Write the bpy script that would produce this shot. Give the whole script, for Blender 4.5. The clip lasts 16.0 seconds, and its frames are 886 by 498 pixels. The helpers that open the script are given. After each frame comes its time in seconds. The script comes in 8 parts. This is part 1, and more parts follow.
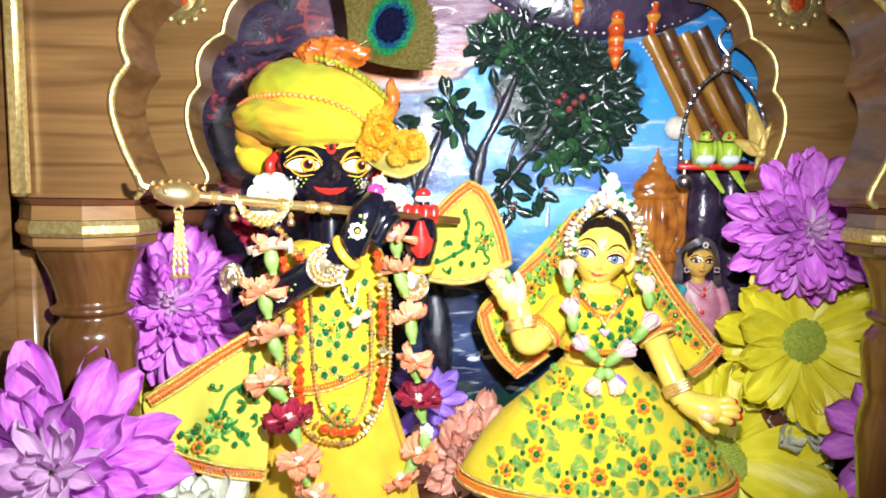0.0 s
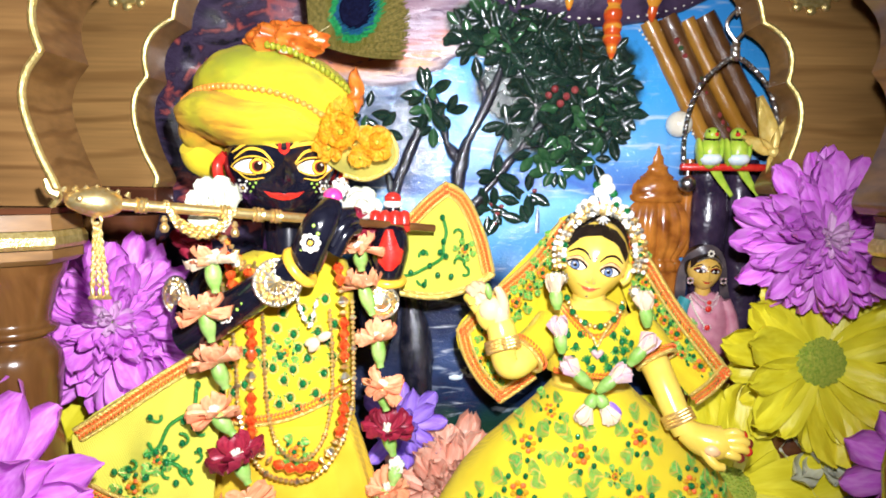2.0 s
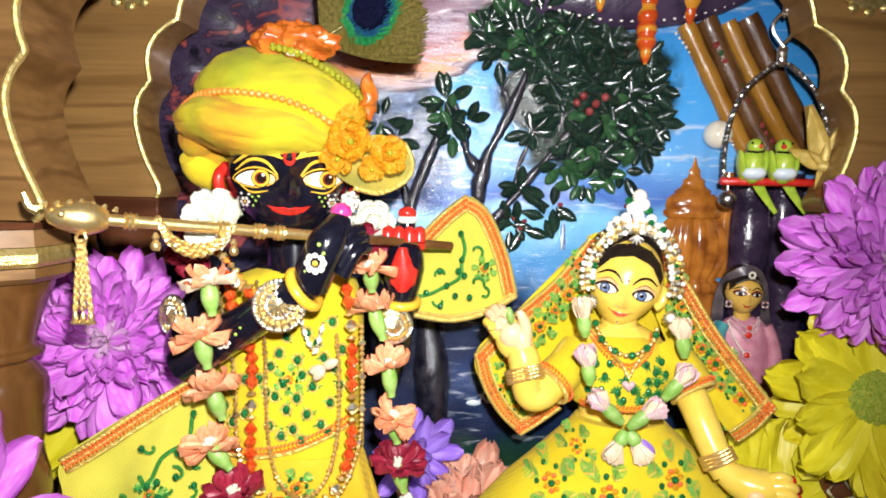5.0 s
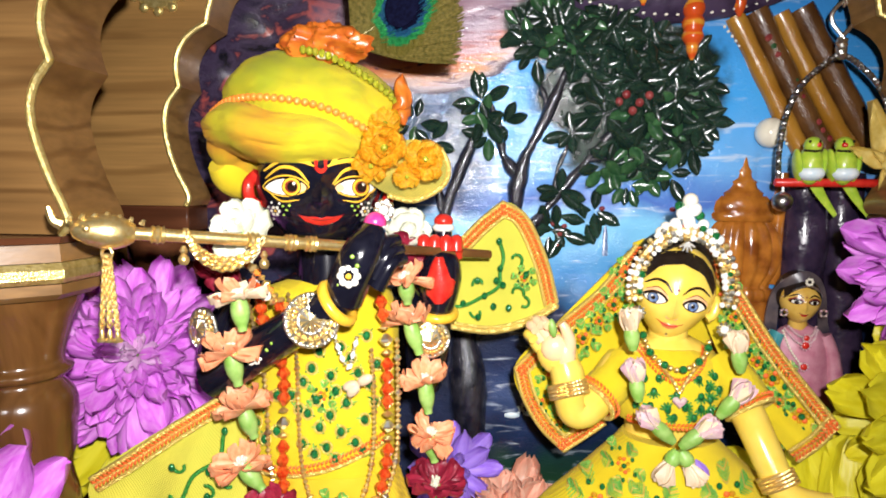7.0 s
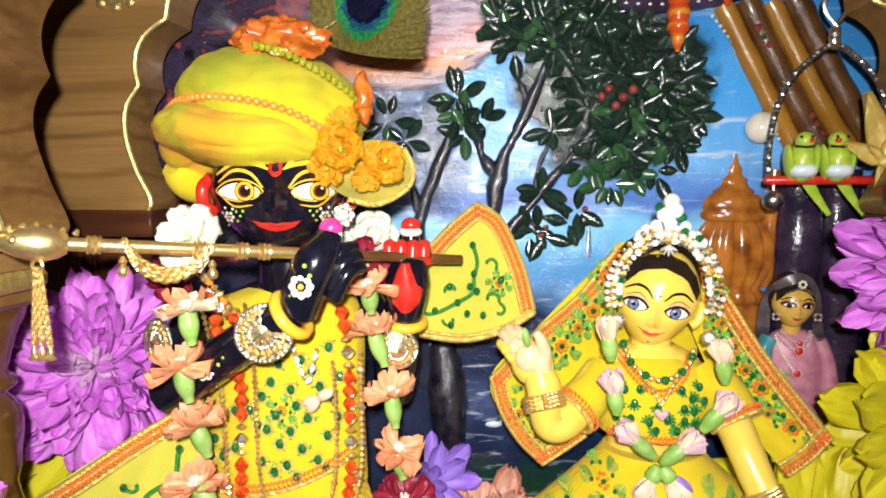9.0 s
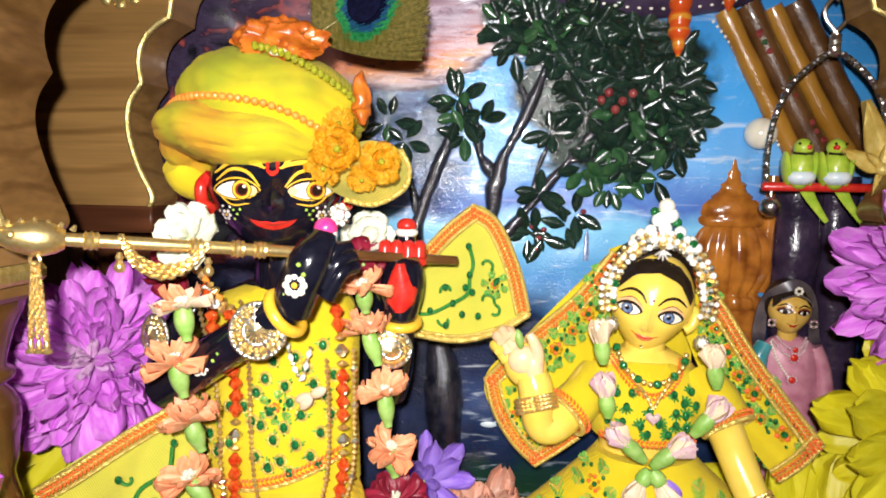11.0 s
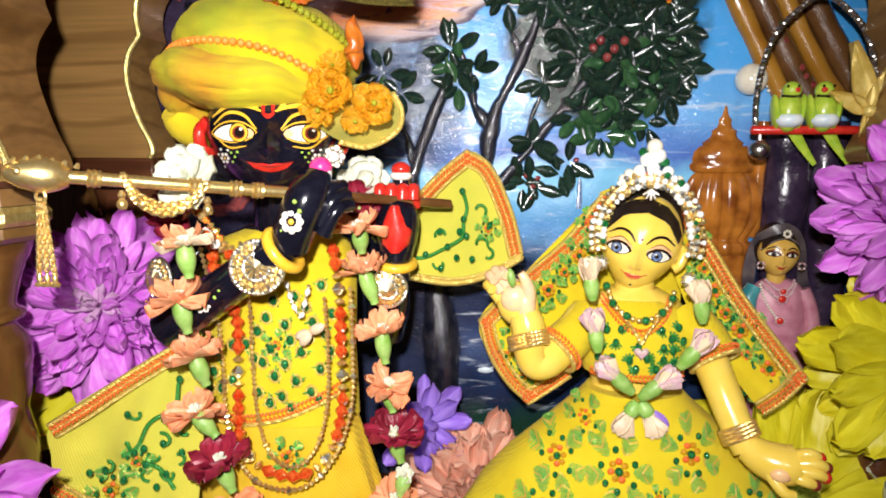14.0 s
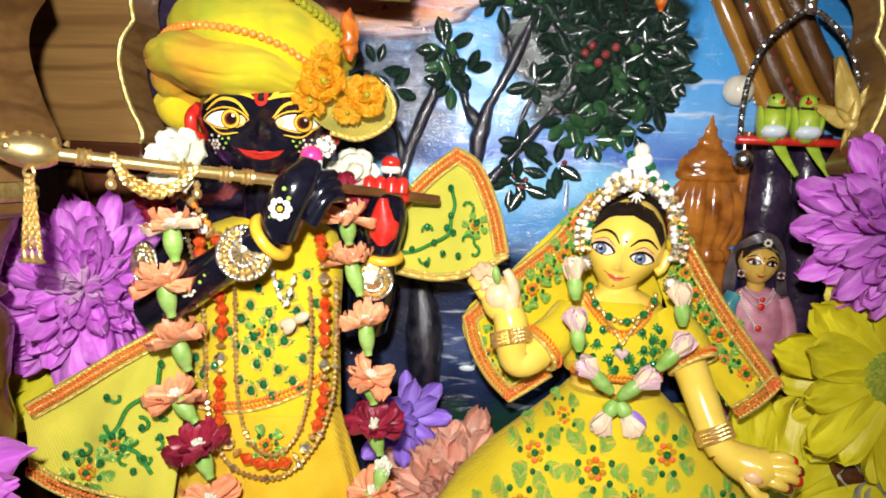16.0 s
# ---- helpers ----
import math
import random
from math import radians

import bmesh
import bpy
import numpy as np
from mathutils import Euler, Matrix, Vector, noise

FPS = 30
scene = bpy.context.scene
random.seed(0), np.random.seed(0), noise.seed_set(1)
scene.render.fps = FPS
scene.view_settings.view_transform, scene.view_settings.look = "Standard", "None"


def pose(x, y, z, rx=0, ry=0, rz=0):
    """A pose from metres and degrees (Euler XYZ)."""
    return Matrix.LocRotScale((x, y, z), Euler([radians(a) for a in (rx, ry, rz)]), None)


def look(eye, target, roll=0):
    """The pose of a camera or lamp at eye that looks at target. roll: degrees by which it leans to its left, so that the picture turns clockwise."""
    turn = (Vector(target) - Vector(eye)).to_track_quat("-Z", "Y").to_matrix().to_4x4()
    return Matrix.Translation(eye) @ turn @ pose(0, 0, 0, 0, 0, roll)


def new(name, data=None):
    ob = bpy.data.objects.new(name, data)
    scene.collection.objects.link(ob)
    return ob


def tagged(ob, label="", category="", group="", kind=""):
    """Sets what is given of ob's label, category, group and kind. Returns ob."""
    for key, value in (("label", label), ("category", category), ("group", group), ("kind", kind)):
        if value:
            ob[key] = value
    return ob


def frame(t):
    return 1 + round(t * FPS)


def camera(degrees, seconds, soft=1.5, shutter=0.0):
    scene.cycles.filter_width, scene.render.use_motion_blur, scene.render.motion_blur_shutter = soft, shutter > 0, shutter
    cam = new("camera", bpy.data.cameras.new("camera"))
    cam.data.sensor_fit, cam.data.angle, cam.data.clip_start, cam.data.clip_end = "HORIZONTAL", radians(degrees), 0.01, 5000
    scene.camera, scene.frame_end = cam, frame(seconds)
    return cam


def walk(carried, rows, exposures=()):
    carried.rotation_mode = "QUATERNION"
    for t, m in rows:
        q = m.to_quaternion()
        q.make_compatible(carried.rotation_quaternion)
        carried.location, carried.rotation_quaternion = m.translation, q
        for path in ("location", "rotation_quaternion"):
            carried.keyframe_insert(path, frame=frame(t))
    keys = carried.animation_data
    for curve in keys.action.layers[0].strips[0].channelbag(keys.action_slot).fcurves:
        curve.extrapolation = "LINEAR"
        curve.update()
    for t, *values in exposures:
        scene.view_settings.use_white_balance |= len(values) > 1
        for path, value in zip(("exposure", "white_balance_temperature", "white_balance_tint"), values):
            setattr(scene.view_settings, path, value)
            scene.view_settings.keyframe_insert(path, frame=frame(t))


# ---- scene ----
cam = camera(67.9, 16.0, 1.85)
PATH = [
    (0, (0.006, 0.012, 0.143), (-0.021, 2.003, -0.041), 0.7),
    (0.5, (0.008, 0.019, 0.144), (-0.042, 2.01, -0.034), 0.5),
    (1, (0.01, 0.028, 0.145), (-0.034, 2.018, -0.052), 0.6),
    (1.5, (0.013, 0.034, 0.144), (-0.027, 2.024, -0.05), 0.7),
    (2, (0.017, 0.041, 0.146), (-0.025, 2.03, -0.051), 0.7),
    (2.5, (0.019, 0.044, 0.146), (-0.025, 2.035, -0.042), 0.8),
    (3, (0.019, 0.047, 0.146), (-0.03, 2.038, -0.04), 0.9),
    (5.3, (0.017, 0.061, 0.149), (-0.102, 2.049, -0.033), 1.3),
    (5.5, (0.017, 0.062, 0.149), (-0.114, 2.049, -0.033), 1.3),
    (6, (0.014, 0.063, 0.149), (-0.147, 2.049, -0.028), 1.0),
    (6.5, (0.015, 0.066, 0.148), (-0.173, 2.049, -0.037), 0.9),
    (7, (0.014, 0.069, 0.151), (-0.179, 2.051, -0.035), 0.6),
    (7.5, (0.016, 0.073, 0.153), (-0.178, 2.056, -0.029), 0.4),
    (8, (0.018, 0.078, 0.153), (-0.182, 2.059, -0.036), 0.1),
    (8.5, (0.022, 0.081, 0.153), (-0.188, 2.06, -0.045), -0.1),
    (11, (0.028, 0.08, 0.154), (-0.208, 2.055, -0.052), 1.0),
    (11.5, (0.03, 0.08, 0.153), (-0.202, 2.056, -0.053), 0.9),
    (12, (0.03, 0.08, 0.153), (-0.204, 2.056, -0.047), 0.5),
    (12.5, (0.03, 0.079, 0.151), (-0.212, 2.053, -0.063), 0.4),
    (13, (0.031, 0.079, 0.148), (-0.217, 2.049, -0.092), 0.4),
    (13.5, (0.033, 0.077, 0.148), (-0.215, 2.043, -0.125), 0.1),
    (14, (0.032, 0.074, 0.145), (-0.215, 2.039, -0.137), 0.3),
    (14.5, (0.031, 0.073, 0.144), (-0.22, 2.037, -0.137), 0.3),
    (15, (0.03, 0.071, 0.144), (-0.216, 2.037, -0.127), 0.6),
    (15.5, (0.031, 0.071, 0.144), (-0.198, 2.039, -0.129), 1.5),
    (16, (0.032, 0.072, 0.142), (-0.172, 2.044, -0.122), 2.6),
]
walk(cam, [(t, look(eye, target, roll)) for t, eye, target, roll in PATH],
     [(0, 0.34, 5850, 10), (3.0, 0.2, 6100, 10), (5.5, -0.04, 6350, 10), (8.5, -0.1, 6450, 10), (11, -0.15, 6500, 10), (16, -0.24, 6500, 10)])

# ---- phone lamp, added glare lamp ----
LAMP = bpy.data.lights.new("phone_lamp", "SPOT")
LAMP.spot_size, LAMP.spot_blend = radians(112), 1.0
LAMP.energy, LAMP.shadow_soft_size, LAMP.color = 4.15, 0.004, (1.0, 0.962, 0.945)
lamp = new("phone_lamp", LAMP)
lamp.matrix_world = look((0.026, 0.058, 0.170), (-0.016, 0.28, 0.126))
# unseen lamp added behind the camera for glare on the relief and weak fill
GLARE = bpy.data.lights.new("glare_fill", "AREA")
GLARE.shape, GLARE.size, GLARE.size_y, GLARE.energy, GLARE.color = "RECTANGLE", 0.17, 0.10, 7.0, (0.97, 0.98, 1.0)
glare_lamp = new("glare_fill", GLARE)
glare_lamp.matrix_world = look((0.11, -1.7, 0.83), (0.02, 0.3, 0.15))
world = bpy.data.worlds.new("room_dark")
scene.world = world
world.use_nodes = True
world.node_tree.nodes["Background"].inputs[0].default_value = (0.5, 0.45, 0.4, 1)
world.node_tree.nodes["Background"].inputs[1].default_value = 0.012


# ---- materials ----
def rgb(c):
    return (c[0], c[1], c[2], 1.0)


def shade(name, base, second=None, rough=0.5, metal=0.0, scale=200.0, bump=0.1, fine=1500.0, spec=0.5, coat=0.0, sheen=0.0,
          stretch=(1, 1, 1), contrast=(0.35, 0.65), trans=0.0, vary=0.0, sub=0.0, thru=0.0):
    """A principled surface with two scales of noise in its colour and a fine relief."""
    m = bpy.data.materials.new(name)
    m.use_nodes = True
    nt = m.node_tree
    n, l = nt.nodes, nt.links
    b = n["Principled BSDF"]
    b.inputs["Roughness"].default_value, b.inputs["Metallic"].default_value = rough, metal
    b.inputs["Specular IOR Level"].default_value = spec
    b.inputs["Coat Weight"].default_value, b.inputs["Coat Roughness"].default_value = coat, 0.08
    b.inputs["Sheen Weight"].default_value = sheen
    b.inputs["Transmission Weight"].default_value = trans
    b.inputs["Subsurface Weight"].default_value = sub
    b.inputs["Subsurface Radius"].default_value = (0.002, 0.0012, 0.0008)
    b.inputs["Subsurface Scale"].default_value = 1.6
    tc, mp = n.new("ShaderNodeTexCoord"), n.new("ShaderNodeMapping")
    mp.inputs["Scale"].default_value = stretch
    l.new(tc.outputs["Object"], mp.inputs["Vector"])
    tn = n.new("ShaderNodeTexNoise")
    tn.inputs["Scale"].default_value, tn.inputs["Detail"].default_value = scale, 5
    l.new(mp.outputs["Vector"], tn.inputs["Vector"])
    cr = n.new("ShaderNodeValToRGB")
    cr.color_ramp.elements[0].position, cr.color_ramp.elements[1].position = contrast
    cr.color_ramp.elements[0].color = rgb(base)
    cr.color_ramp.elements[1].color = rgb(second or [min(1, c * 1.25 + 0.01) for c in base])
    l.new(tn.outputs["Fac"], cr.inputs["Fac"])
    out = cr.outputs["Color"]
    if vary:
        oi, hs, ma = n.new("ShaderNodeObjectInfo"), n.new("ShaderNodeHueSaturation"), n.new("ShaderNodeMapRange")
        ma.inputs["To Min"].default_value, ma.inputs["To Max"].default_value = 1 - vary, 1 + vary
        l.new(oi.outputs["Random"], ma.inputs["Value"])
        l.new(ma.outputs["Result"], hs.inputs["Value"])
        l.new(out, hs.inputs["Color"])
        out = hs.outputs["Color"]
    l.new(out, b.inputs["Base Color"])
    fn = n.new("ShaderNodeTexNoise")
    fn.inputs["Scale"].default_value, fn.inputs["Detail"].default_value = fine, 3
    l.new(mp.outputs["Vector"], fn.inputs["Vector"])
    bp = n.new("ShaderNodeBump")
    bp.inputs["Strength"].default_value, bp.inputs["Distance"].default_value = bump, 0.0006
    l.new(fn.outputs["Fac"], bp.inputs["Height"])
    l.new(bp.outputs["Normal"], b.inputs["Normal"])
    if thru:
        tl, ms = n.new("ShaderNodeBsdfTranslucent"), n.new("ShaderNodeMixShader")
        l.new(out, tl.inputs["Color"])
        ms.inputs["Fac"].default_value = thru
        l.new(b.outputs[0], ms.inputs[1])
        l.new(tl.outputs[0], ms.inputs[2])
        l.new(ms.outputs[0], n["Material Output"].inputs["Surface"])
    return m


def weave(name, base, second, rough=0.75, scale=1500.0, patch=90.0, contrast=(0.3, 0.7), relief=0.6):
    """Woven cloth: fine crossing threads over slow changes of tint."""
    m = shade(name, base, second, rough=rough, scale=patch, bump=0.0, sheen=0.06, spec=0.25, contrast=contrast)
    nt = m.node_tree
    n, l = nt.nodes, nt.links
    tc = n["Texture Coordinate"]
    hs = []
    for turn in (0.5, -0.9):
        mp, w = n.new("ShaderNodeMapping"), n.new("ShaderNodeTexWave")
        mp.inputs["Rotation"].default_value = (0, turn, 0)
        w.inputs["Scale"].default_value, w.inputs["Distortion"].default_value = scale * 0.5, 0.8
        l.new(tc.outputs["Object"], mp.inputs["Vector"])
        l.new(mp.outputs["Vector"], w.inputs["Vector"])
        hs.append(w.outputs["Fac"])
    mx, bp = n.new("ShaderNodeMath"), n.new("ShaderNodeBump")
    mx.operation = "MULTIPLY"
    l.new(hs[0], mx.inputs[0])
    l.new(hs[1], mx.inputs[1])
    bp.inputs["Strength"].default_value, bp.inputs["Distance"].default_value = relief, 0.0004
    mr, mul = n.new("ShaderNodeMapRange"), n.new("ShaderNodeMix")
    mr.inputs["To Min"].default_value, mr.inputs["To Max"].default_value = 0.88, 1.24
    l.new(mx.outputs[0], mr.inputs["Value"])
    mul.data_type, mul.blend_type = "RGBA", "MULTIPLY"
    mul.inputs["Factor"].default_value = 1.0
    l.new(n["Color Ramp"].outputs["Color"], mul.inputs[6])
    l.new(mr.outputs["Result"], mul.inputs[7])
    l.new(mul.outputs[2], n["Principled BSDF"].inputs["Base Color"])
    l.new(mx.outputs[0], bp.inputs["Height"])
    l.new(bp.outputs["Normal"], n["Principled BSDF"].inputs["Normal"])
    return m


def wood(name, dark, light, rough=0.32, along="x"):
    """Varnished teak with dark figure lines along one axis."""
    m = shade(name, dark, light, rough=rough, scale=16.0, fine=500.0, bump=0.05, coat=0.25,
              stretch=(0.35, 1, 2.6) if along == "x" else (2.6, 1, 0.35), contrast=(0.3, 0.7))
    nt = m.node_tree
    n, l = nt.nodes, nt.links
    mp = n["Mapping"]
    w, cr, mix = n.new("ShaderNodeTexWave"), n.new("ShaderNodeValToRGB"), n.new("ShaderNodeMix")
    w.wave_type, w.bands_direction = "BANDS", "Z" if along == "x" else "X"
    w.inputs["Scale"].default_value, w.inputs["Distortion"].default_value = 7.0, 16.0
    w.inputs["Detail"].default_value, w.inputs["Detail Scale"].default_value = 3.0, 1.6
    l.new(mp.outputs["Vector"], w.inputs["Vector"])
    cr.color_ramp.elements[0].position, cr.color_ramp.elements[1].position = 0.0, 0.22
    cr.color_ramp.elements[0].color = (0.42, 0.34, 0.28, 1)
    cr.color_ramp.elements[1].color = (1, 1, 1, 1)
    l.new(w.outputs["Fac"], cr.inputs["Fac"])
    mix.data_type, mix.blend_type = "RGBA", "MULTIPLY"
    mix.inputs["Factor"].default_value = 0.5
    l.new(n["Color Ramp"].outputs["Color"], mix.inputs[6])
    l.new(cr.outputs["Color"], mix.inputs[7])
    fm, ft, fr, fx2 = n.new("ShaderNodeMapping"), n.new("ShaderNodeTexNoise"), n.new("ShaderNodeMapRange"), n.new("ShaderNodeMix")
    fm.inputs["Scale"].default_value = (0.12, 1, 3.0) if along == "x" else (3.0, 1, 0.12)
    ft.inputs["Scale"].default_value, ft.inputs["Detail"].default_value = 190.0, 7.0
    fr.inputs["From Min"].default_value, fr.inputs["From Max"].default_value = 0.3, 0.7
    fr.inputs["To Min"].default_value, fr.inputs["To Max"].default_value = 0.80, 1.14
    l.new(n["Texture Coordinate"].outputs["Object"], fm.inputs["Vector"])
    l.new(fm.outputs["Vector"], ft.inputs["Vector"])
    l.new(ft.outputs["Fac"], fr.inputs["Value"])
    fx2.data_type, fx2.blend_type = "RGBA", "MULTIPLY"
    fx2.inputs["Factor"].default_value = 1.0
    l.new(mix.outputs[2], fx2.inputs[6])
    l.new(fr.outputs["Result"], fx2.inputs[7])
    l.new(fx2.outputs[2], n["Principled BSDF"].inputs["Base Color"])
    return m


